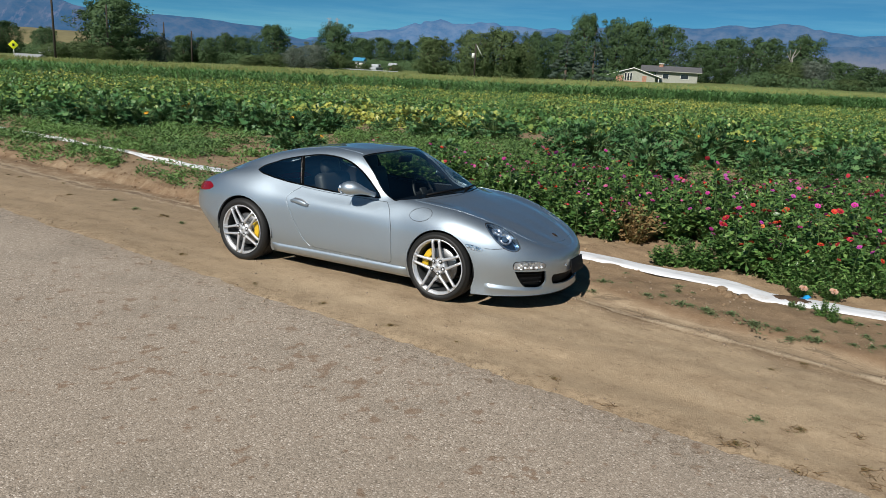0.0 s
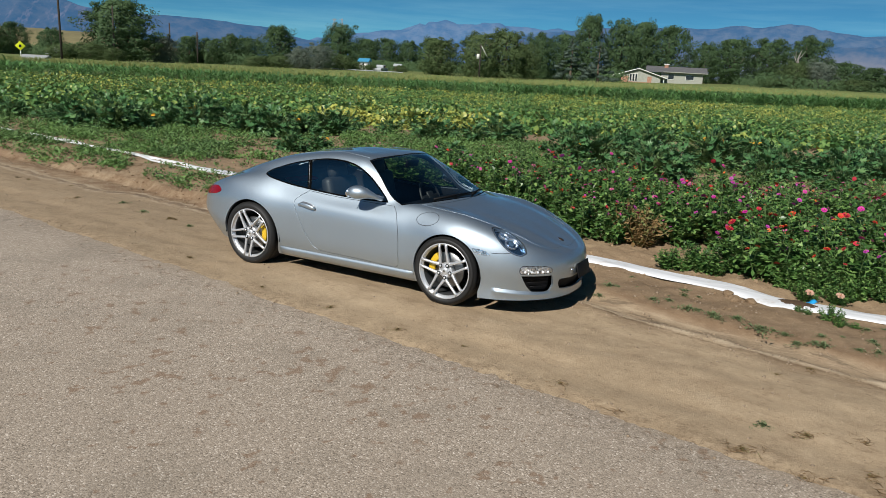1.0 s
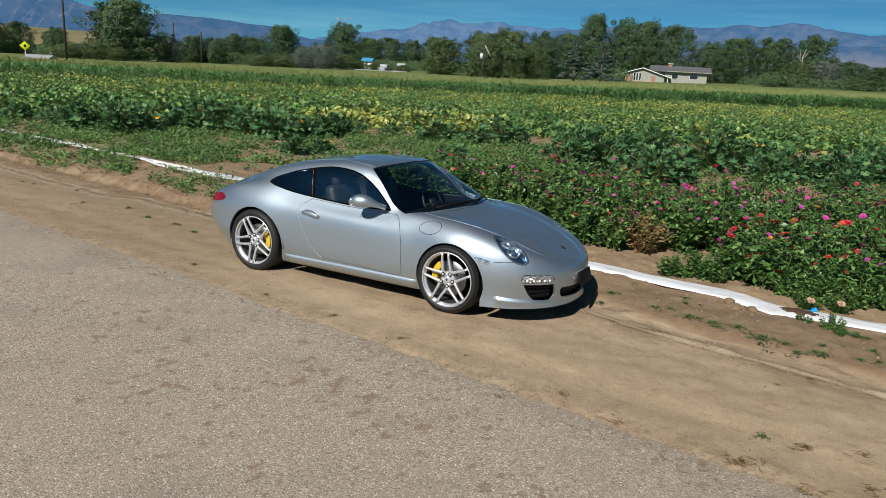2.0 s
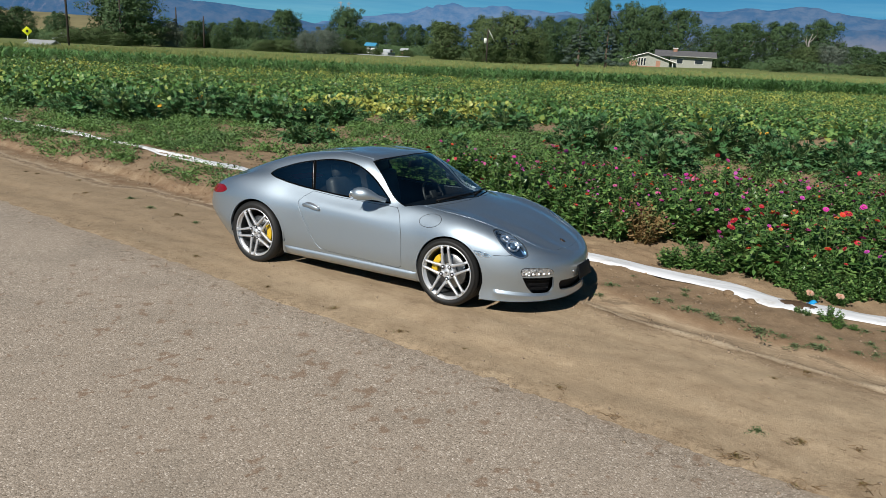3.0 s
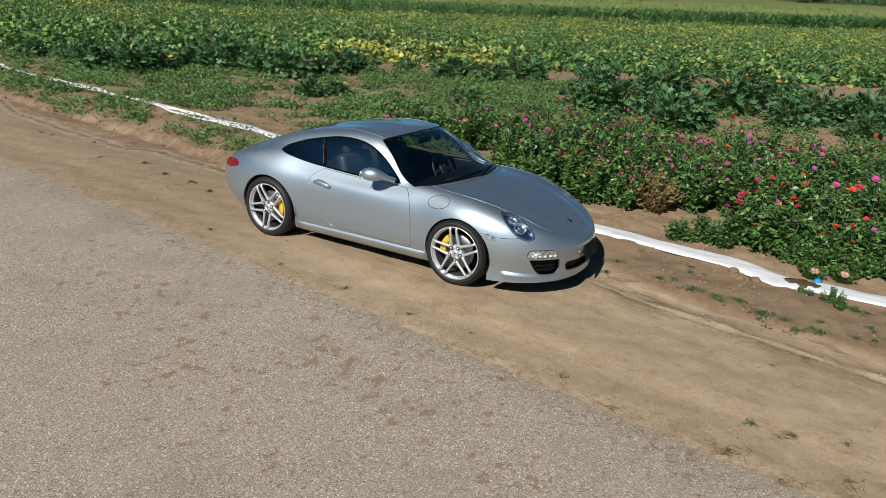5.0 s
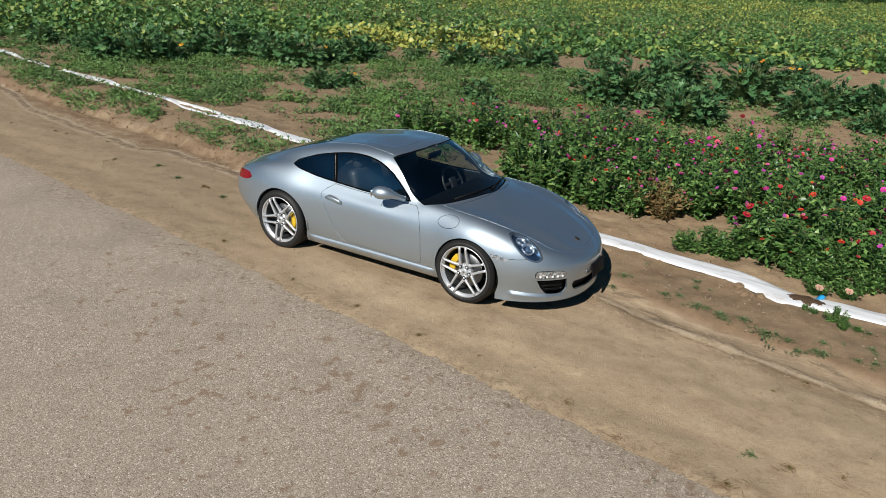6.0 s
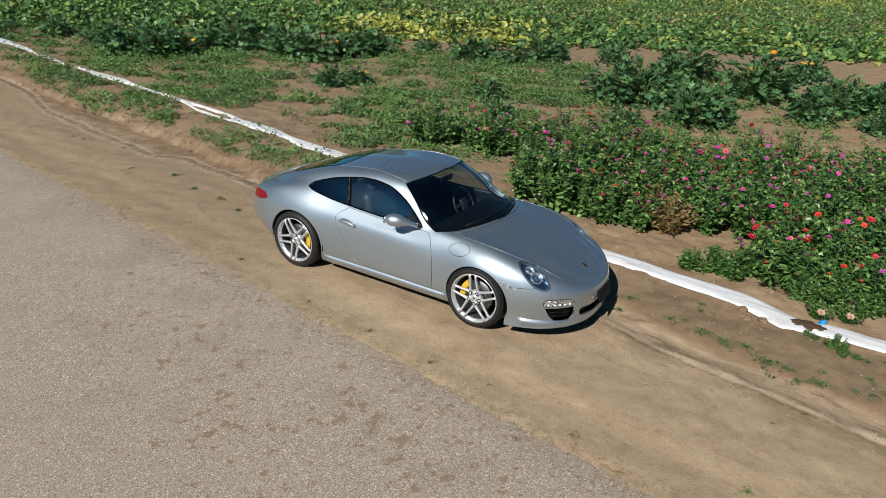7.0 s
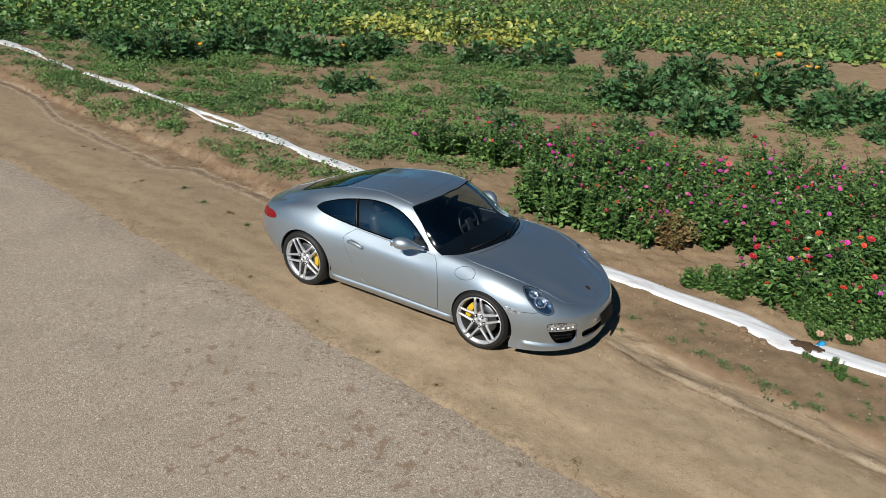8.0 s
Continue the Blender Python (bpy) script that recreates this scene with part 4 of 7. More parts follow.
def cut_skin():
    """The right half of the skin as triangles in u and v, cut along all outlines, and which outline each lies in."""
    lines = np.vstack(list(LOOPS.values()))
    gu = np.concatenate((np.linspace(X_TAIL - CAP, X_TAIL, 46)[:-1], np.linspace(X_TAIL, X_NOSE, 72), np.linspace(X_NOSE, X_NOSE + CAP, 50)[1:]))
    gv = np.linspace(0, KNOT[-1], 54)
    U, V = np.meshgrid(gu, gv, indexing="ij")
    p = np.stack((U.ravel(), V.ravel()), -1)
    border = (p[:, 1] == 0) | (p[:, 1] == KNOT[-1]) | (p[:, 0] == gu[0]) | (p[:, 0] == gu[-1])
    near = np.zeros(len(p), bool)
    for i in range(0, len(p), 500):
        d = np.abs(p[i:i + 500, None] - lines[None]).max(-1)
        near[i:i + 500] = d.min(1) < 0.011
    p = p[border | ~near]
    edges, pts = [], [tuple(q) for q in p]
    corner = {}
    for loop in LOOPS.values():
        o = len(pts)
        pts += [tuple(q) for q in loop]
        edges += [(o + i, o + (i + 1) % len(loop)) for i in range(len(loop))]
    rim = [(gu[0], 0.0), (gu[-1], 0.0), (gu[-1], KNOT[-1]), (gu[0], KNOT[-1])]
    o = len(pts)
    pts += rim
    edges += [(o, o + 1), (o + 1, o + 2), (o + 2, o + 3), (o + 3, o)]
    from_cdt = mathutils.geometry.delaunay_2d_cdt([Vector(q) for q in pts], edges, [], 0, 1e-5)
    v = np.array([tuple(q) for q in from_cdt[0]])
    f = np.array([tuple(t_) for t_ in from_cdt[2] if len(t_) == 3])
    mid = v[f].mean(1)
    f = f[(mid[:, 1] > 0) & (mid[:, 1] < KNOT[-1]) & (mid[:, 0] > gu[0]) & (mid[:, 0] < gu[-1])]
    mid = v[f].mean(1)
    region = np.full(len(f), "body", object)
    for nm in LOOPS:
        region[within(LOOPS[nm], mid)] = nm
    return v, f, region


UV, TRI, REGION = cut_skin()
SKIN_P, SKIN_N = skin(UV[:, 0], np.clip(UV[:, 1], 0, KNOT[-1])), skin_normal(UV[:, 0], np.clip(UV[:, 1], 0.005, KNOT[-1] - .001))
on_mid = (np.abs(SKIN_P[:, 1]) < 2e-3)
SKIN_P[on_mid, 1] = 0
SKIN_N[on_mid, 1] = 0
SKIN_N /= np.linalg.norm(SKIN_N, axis=1, keepdims=True)
if ((SKIN_N[:, 1] * SKIN_P[:, 1])[np.abs(SKIN_P[:, 1]) > .6]).mean() < 0:
    SKIN_N = -SKIN_N


def panel_arrays(names, side, lift=0.0, thick=0.0):
    """Points, normals and triangles of a panel of one side (-1 right, 1 left), with its inner face and rim if it is thick."""
    f = TRI[np.isin(REGION, names)]
    used, f = np.unique(f, return_inverse=True)
    f = f.reshape(-1, 3)
    p, n_ = SKIN_P[used].copy(), SKIN_N[used].copy()
    p = p + n_ * lift
    # turn every triangle outwards
    q = p[f]
    flip = (np.cross(q[:, 1] - q[:, 0], q[:, 2] - q[:, 0]) * n_[f].mean(1)).sum(1) < 0
    f[flip] = f[flip][:, ::-1]
    if side > 0:
        p[:, 1], n_[:, 1] = -p[:, 1], -n_[:, 1]
        f = f[:, ::-1]
    slot = np.zeros(len(f), int)
    if thick:
        m = len(p)
        e = np.concatenate((f[:, [0, 1]], f[:, [1, 2]], f[:, [2, 0]]))
        s_ = np.sort(e, 1)
        _, ix, cnt = np.unique(s_, axis=0, return_index=True, return_counts=True)
        rim = e[ix[cnt == 1]]
        rim = rim[~((np.abs(p[rim[:, 0], 1]) < 1e-6) & (np.abs(p[rim[:, 1], 1]) < 1e-6))]
        inner = p - n_ * thick
        k = len(rim)
        wall_p = np.concatenate((p[rim[:, 0]], p[rim[:, 1]], inner[rim[:, 0]], inner[rim[:, 1]]))
        a = np.arange(k) + 2 * m
        wall = np.concatenate((np.stack((a + k, a, a + 2 * k), -1), np.stack((a + k, a + 2 * k, a + 3 * k), -1)))
        t_ = p[rim[:, 1]] - p[rim[:, 0]]
        wn_ = np.cross(t_, n_[rim[:, 0]])
        wn_ /= np.maximum(np.linalg.norm(wn_, axis=1, keepdims=True), 1e-9)
        p = np.concatenate((p, inner, wall_p))
        n_ = np.concatenate((n_, -n_, wn_, wn_, wn_, wn_))
        slot = np.concatenate((slot, np.ones(len(f), int), np.zeros(len(wall), int)))
        f = np.concatenate((f, f[:, ::-1] + m, wall))
    return p, n_, f, slot


def panel(name, names, material, parent, sides=(-1, 1), lift=0.0, thick=0.0, label="", extra=()):
    """A panel of the car's skin as one mesh. extra: further regions that take the third material and on."""
    ps, ns, fs, ss, off = [], [], [], [], 0
    for regions, slot_base, up in [(names, 0, lift)] + [(r, 2 + i, l_) for i, (r, l_) in enumerate(extra)]:
        for sd in sides:
            p, n_, f, s_ = panel_arrays(regions, sd, up, thick if slot_base == 0 else 0)
            ps.append(p), ns.append(n_), fs.append(f + off), ss.append(s_ + slot_base)
            off += len(p)
    ps, ns, fs = np.vstack(ps), np.vstack(ns), np.vstack(fs)
    mark = np.where((np.abs(ps[:, 1]) < 1e-5)[:, None], np.round(ps, 5), np.arange(len(ps))[:, None] + 100.0)
    _, first, back = np.unique(mark, axis=0, return_index=True, return_inverse=True)
    ps, ns, fs = ps[first], ns[first], back.reshape(-1)[fs]
    me = plain_mesh(name, ps, fs, material, True, np.concatenate(ss))
    if len(me.vertices) == len(ns):
        me.normals_split_custom_set_from_vertices(ns.tolist())
    return part(name, me, parent=parent, label=label)


def paint_material():
    q = Nodes("silver_metallic_paint")
    at = q.local()
    flake = q.voronoi(900, at, "Color")
    f = q.node("ShaderNodeSeparateColor", Color=flake).outputs[0]
    dust = q.ramp(q.noise(2.2, 5, 0.65, at), [(0.4, 0.0), (0.8, 0.12)])
    c = q.mix(f, (0.368, 0.432, 0.49), (0.468, 0.546, 0.616))
    q.set(Base_Color=c, Metallic=0.9, Roughness=q.maths("ADD", 0.46, q.maths("MULTIPLY", dust, 0.2)))
    q.bsdf.inputs["Coat Weight"].default_value = 1.0
    q.bsdf.inputs["Coat Roughness"].default_value = 0.04
    return q.mat


def pane_material(name, tint, gloss=0.03, face_on=0.055):
    """Tinted glass: clear through, mirror-like at a slant."""
    q = Nodes(name)
    slant = q.node("ShaderNodeLayerWeight", Blend=0.5).outputs["Facing"]
    gloss_share = q.maths("ADD", face_on, q.maths("MULTIPLY", q.maths("POWER", slant, 5.0), 1 - face_on))
    tr = q.node("ShaderNodeBsdfTransparent", Color=tint)
    gl = q.node("ShaderNodeBsdfGlossy", Color=(1, 1, 1), Roughness=gloss)
    mx = q.node("ShaderNodeMixShader", Fac=gloss_share)
    q.l.new(tr.outputs[0], mx.inputs[1])
    q.l.new(gl.outputs[0], mx.inputs[2])
    q.l.new(mx.outputs[0], q.n["Material Output"].inputs["Surface"])
    return q.mat


PAINT = paint_material()
LINING = simple("dark_lining", (0.026, 0.027, 0.029), 0.8, grain=0.2, scale=90)
LEATHER = simple("black_leather", (0.03, 0.032, 0.034), 0.5, grain=0.25, scale=140)
BLACK_TRIM = simple("black_trim", (0.005, 0.005, 0.006), 0.6, grain=0.2, scale=60, Specular_IOR_Level=0.2)
WINDOW_BLACK = simple("window_seal", (0.004, 0.004, 0.004), 0.95, Specular_IOR_Level=0.0)
SEAM = simple("seam_shadow", (0.02, 0.02, 0.022), 0.7)
RUBBER = simple("tyre_rubber", (0.011, 0.011, 0.011), 0.62, grain=0.35, scale=60)
ALLOY = simple("alloy", (0.67, 0.685, 0.71), 0.38, 0.65, grain=0.06, scale=200)
CHROME = simple("bright_reflector", (0.85, 0.87, 0.9), 0.08, 1.0)
DISC_STEEL = simple("brake_steel", (0.22, 0.22, 0.22), 0.4, 1.0, grain=0.15, scale=120)
YELLOW_CALIPER = simple("yellow_enamel", (0.62, 0.4, 0.02), 0.4)
WINDOW_TINT = pane_material("tinted_glass", (0.72, 0.8, 0.78), face_on=0.2)
SCREEN_TINT = pane_material("windscreen_glass", (0.5, 0.57, 0.57), face_on=.1)
CLEAR_LENS = pane_material("clear_lens", (0.9, 0.92, 0.95))
RED_LENS = simple("red_lens", (0.22, 0.001, 0.005), 0.2, grain=.5, scale=40, Specular_IOR_Level=0.2)
LED_WHITE = simple('led_white', (0.85, 0.87, 0.9), .15, 0.0)


def optics_material():
    """A faceted bright reflector under a clear cover."""
    q = Nodes("lamp_optics")
    at = q.local()
    cell = q.node("ShaderNodeSeparateColor", Color=q.voronoi(55, at, "Color"))
    # sparkle of the facets is put into the colour, cell by cell
    q.set(Base_Color=q.ramp(cell.outputs[0], [(0.0, (0.1, 0.12, 0.15)), (0.5, (0.42, 0.47, 0.53)), (1.0, (0.85, 0.89, 0.95))]), Metallic=0.85, Roughness=0.25)
    q.bsdf.inputs["Coat Weight"].default_value = 1.0
    return q.bump(cell.outputs[1], 0.5, 0.01).mat


LED_LENS = optics_material()
LAMP_DISH = simple("lamp_dish", (0.62, 0.7, 0.8), 0.25, 0.85)

car = thing("car", pose(-0.577, 7.684, 0, -1.4, -0.36, -28.8), "silver two-door sports coupe parked on the dirt verge", "car")
body = panel("body", ["body"], [PAINT, LINING], car, thick=0.022, label="silver metallic painted body shell")
for sd in (-1, 1):
    panel("door_gap", ["door_seam"], [SEAM], car, (sd,), lift=-.006)
    panel("headlight_gap", ["lamp_seam"], [SEAM], car, (sd,), lift=-.006)
    panel("bumper_gap", ["bumper_seam"], [SEAM], car, (sd,), lift=-.004)
    panel("window_rubber", ["window_rubber"], [WINDOW_BLACK], car, (sd,), lift=-.001)
    panel("fog_frame", ["fog_frame"], [BLACK_TRIM], car, (sd,), lift=.0, thick=.01)
panel("bonnet_gap", ["hood_seam"], [SEAM], car, lift=-.006)
panel("sunroof_gap", ["sunroof_seam"], [SEAM], car, lift=-.004)
panel("windscreen_surround", ["windscreen_edge"], [WINDOW_BLACK], car, lift=-.001)
panel("rear_window_surround", ["rear_glass_edge"], [BLACK_TRIM], car, lift=-.001)
fuel_right = panel("fuel_flap", ["fuel_flap"], [PAINT, LINING, SEAM], car, (-1,), thick=0.01, label="round silver fuel filler flap", extra=((["fuel_seam"], -0.005),))
panel("front_wing_panel", ["fuel_flap", "fuel_seam"], [PAINT, LINING], car, (1,), thick=0.01)
panel("hood", ["hood"], [PAINT, LINING], car, thick=0.015, label="silver bonnet")
panel("sunroof", ["sunroof"], [PAINT, LINING], car, thick=0.012)
DOORS = {}
GUTTER = [(.1, -.545), (-.1, -.53), (-.3, -.495), (-.6, -.47), (-.86, -.46)]
for sd in (-1, 1):
    DOORS[sd] = panel("door", ["door"], [PAINT, LINING], car, (sd,), thick=0.02, label="silver closed door")
    panel("window", ["door_glass"], [WINDOW_TINT], DOORS[sd], (sd,), lift=-.002)
    panel("quarter_window", ["quarter_glass"], [WINDOW_TINT], car, (sd,), lift=-.002)
    lens = panel("headlight", ["headlamp", "lamp_core"], [CLEAR_LENS], car, (sd,), label="oval headlight behind a clear lens")
    panel("lamp_bezel", ["headlamp", "lamp_seam"], [simple("lamp_bezel", (0.24, 0.31, 0.38), 0.25, 0.75), CHROME], lens, (sd,), lift=-.01, thick=.03)
    panel("lamp_bowl", ["lamp_core"], [simple("lamp_bowl", (0.06, 0.11, 0.18), 0.15, 0.8)], lens, (sd,), lift=-.045)
    panel("fog_light", ["fog_lamp"], [LED_LENS], car, (sd,), lift=.004, thick=.012, label="slim clear daytime running light")
    panel("air_intake", ["intake"], [BLACK_TRIM], car, (sd,), lift=-.06, label="black recessed air intake")
    panel("side_marker", ["side_marker"], [LED_LENS], car, (sd,), lift=.003, thick=.008)
    panel("tail_light", ["tail_lamp"], [RED_LENS], car, (sd,), lift=.004, thick=.012, label="red tail light lens")
panel("windscreen", ["windscreen"], [SCREEN_TINT], car, lift=-.003, label="raked windscreen with a dark border")
panel("rear_window", ["rear_glass"], [WINDOW_TINT], car, lift=-.003)
panel("front_grille", ["grille"], [BLACK_TRIM], car, lift=-.05, label="black central grille opening")
for o in car.children_recursive:
    if o.data.materials and o.data.materials[0] in (WINDOW_TINT, SCREEN_TINT, CLEAR_LENS):
        o.visible_shadow = False


def on_car(x, y_side, z=None, view="side", mask=None):
    """A point of the right half of the skin and its outward normal."""
    w = onto_skin(view, [(x, y_side)], SIDE_LOW if mask is None else mask)
    return skin(w[:, 0], w[:, 1])[0], skin_normal(w[:, 0], w[:, 1])[0]


def revolve(profile, segs=48):
    """A ring round the y axis from (radius, y) pairs."""
    bm = bmesh.new()
    rings = [[bm.verts.new((r * math.cos(a), y, r * math.sin(a))) for a in (2 * math.pi * k / segs for k in range(segs))] for r, y in profile]
    for a, b in zip(rings, rings[1:]):
        for k in range(segs):
            bm.faces.new((a[k], a[(k + 1) % segs], b[(k + 1) % segs], b[k]))
    bmesh.ops.recalc_face_normals(bm, faces=bm.faces)
    return bm


def bar(bm, pts, widths, depths, across):
    """A flat chamfered bar along points; across gives its width's direction."""
    pts = [Vector(p) for p in pts]
    rings = []
    for i, p in enumerate(pts):
        d = (pts[min(i + 1, len(pts) - 1)] - pts[max(i - 1, 0)]).normalized()
        a = (Vector(across) - d * d.dot(Vector(across))).normalized()
        o = d.cross(a)
        w, h = widths[i] / 2, depths[i] / 2
        rings.append([bm.verts.new(p + a * (w * x) + o * (h * z)) for x, z in ((-1, -.5), (-.7, -1), (.7, -1), (1, -.5), (1, .5), (.7, 1), (-.7, 1), (-1, .5))])
    for a, b in zip(rings, rings[1:]):
        for k in range(8):
            bm.faces.new((a[k], a[(k + 1) % 8], b[(k + 1) % 8], b[k]))
    bm.faces.new(rings[0][::-1])
    bm.faces.new(rings[-1])
    bmesh.ops.recalc_face_normals(bm, faces=bm.faces)
    return bm


def make_wheel(parent, width, radius, start):
    """A wheel that faces -y, its axle at the origin."""
    w = width
    rim = revolve([(.25, 0), (.26, -.006), (.262, .004), (.254, .014), (.24, .022), (.235, .036)], 64)
    wheel = part("wheel", rim, ALLOY, parent, "silver alloy wheel with five twin spokes")
    # darker alloy than the rim: the shade behind the spokes is in its colour
    part("rim_barrel", revolve([(.235, .036), (.23, .06), (.226, w - .03), (.25, w - .005)], 48), simple("shaded_alloy", (0.1, 0.105, 0.11), 0.5, 0.6, grain=.2, scale=80), wheel, "inner barrel of the rim, its shade put into dark grey")
    r0, r1 = .258, radius
    prof = [(r0, .004), (r0 + .012, -.008), (r0 + .045, -.014), (r1 - .022, -.008), (r1 - .006, .008), (r1, .028)]
    for k in range(3):
        y = w * (.3 + .2 * k)
        prof += [(r1, y - .006), (r1 - .008, y - .004), (r1 - .008, y + .004), (r1, y + .006)]
    prof += [(r1, w - .028), (r1 - .022, w + .004), (r0 + .03, w + .01), (r0, w - .01)]
    part("tyre", revolve(prof, 64), RUBBER, wheel, "low-profile black tyre dusted with dirt")
    for k in range(5):
        a0 = math.radians(start + 72 * k)
        for sgn in (-1, 1):
            bm = bmesh.new()
            d = Vector((math.cos(a0), 0, math.sin(a0)))
            side = Vector((-math.sin(a0), 0, math.cos(a0))) * sgn
            pts = [d * .03 + side * .034 + Vector((0, .026, 0)), d * .062 + side * .045 + Vector((0, .023, 0)), d * .1 + side * .041 + Vector((0, .017, 0)), d * .16 + side * .036 + Vector((0, .011, 0)), d * .222 + side * .033 + Vector((0, .006, 0)), d * .252 + side * .034 + Vector((0, .008, 0))]
            bar(bm, pts, [.034, .036, .026, .022, .021, .03], [.036, .034, .03, .028, .028, .03], side)
            part("spoke", bm, ALLOY, wheel)
    part("hub", revolve([(.036, .018), (.056, .021), (.066, .028), (.072, .036), (.076, .07)], 40), ALLOY, wheel)
    cap = part("hub_cap", revolve([(.0001, .006), (.022, .007), (.03, .01), (.034, .015), (.035, .03)], 32), ALLOY, wheel)
    part("cap_crest", revolve([(.0001, .004), (.012, .0045), (.014, .008)], 6), DISC_STEEL, cap)
    for k in range(5):
        a0 = math.radians(start + 36 + 72 * k)
        at = (math.cos(a0) * .062, -.0105, math.sin(a0) * .062)
        bm = revolve([(.0105, .016), (.012, .014), (.0185, .014), (.0195, .017), (.0195, .04)], 16)
        bmesh.ops.translate(bm, verts=bm.verts, vec=at)
        part("lug_pocket", bm, BLACK_TRIM, wheel)
        bm = revolve([(.0001, .007), (.008, .007), (.0115, .011), (.0115, .03)], 12)
        bmesh.ops.translate(bm, verts=bm.verts, vec=at)
        part("lug_bolt", bm, ALLOY, wheel)
    part("brake_disc", revolve([(.07, .078), (.165, .078), (.168, .082), (.168, .105), (.07, .105)], 48), DISC_STEEL, wheel)
    bm = bmesh.new()
    ring = [(math.cos(a) * r, math.sin(a) * r) for r, a in [(.128, q) for q in np.linspace(-.52, .52, 9)]]
    out = [(math.cos(a) * .188, math.sin(a) * .188) for a in np.linspace(-.52, .52, 9)]
    va = [[bm.verts.new((x, y, z)) for x, z in line] for y in (.052, .12) for line in (ring, out)]
    for k in range(8):
        for a, b in ((0, 1), (1, 3), (3, 2), (2, 0)):
            bm.faces.new((va[a][k], va[a][k + 1], va[b][k + 1], va[b][k]))
    for k in (0, 8):
        bm.faces.new((va[0][k], va[1][k], va[3][k], va[2][k]))
    bmesh.ops.recalc_face_normals(bm, faces=bm.faces)
    bmesh.ops.bevel(bm, geom=list(bm.edges), offset=.005, segments=2, affect="EDGES", profile=.5)
    cal = part("brake_caliper", bm, YELLOW_CALIPER, wheel, "yellow brake caliper")
    return wheel, cal


for x, y, wdt, rad, caliper_turn in ((1.175, .858, .235, .325, 212), (-1.175, .893, .275, .332, 8)):
    for sd in (-1, 1):
        wh, cal = make_wheel(car, wdt, rad, 97 if x > 0 else 118)
        wh.matrix_local = pose(x, sd * y, rad - .003, 0, 0, 0 if sd < 0 else 180)
        cal.matrix_local = pose(0, 0, 0, 0, (caliper_turn if sd < 0 else 180 - caliper_turn) - 12, 0)
        bm = bmesh.new()
        cx, cz, r = (1.18, .325, .362) if x > 0 else (-1.165, .33, .376)
        rows = []
        for yy in (.5, .835 if x > 0 else .866):
            rows.append([bm.verts.new((cx + r * math.cos(a), sd * yy, cz + r * math.sin(a))) for a in np.linspace(-.12, math.pi + .12, 24)])
        for k in range(23):
            bm.faces.new((rows[0][k], rows[0][k + 1], rows[1][k + 1], rows[1][k]))
        bm.faces.new(rows[0])
        part("wheel_well", bm, LINING, car)

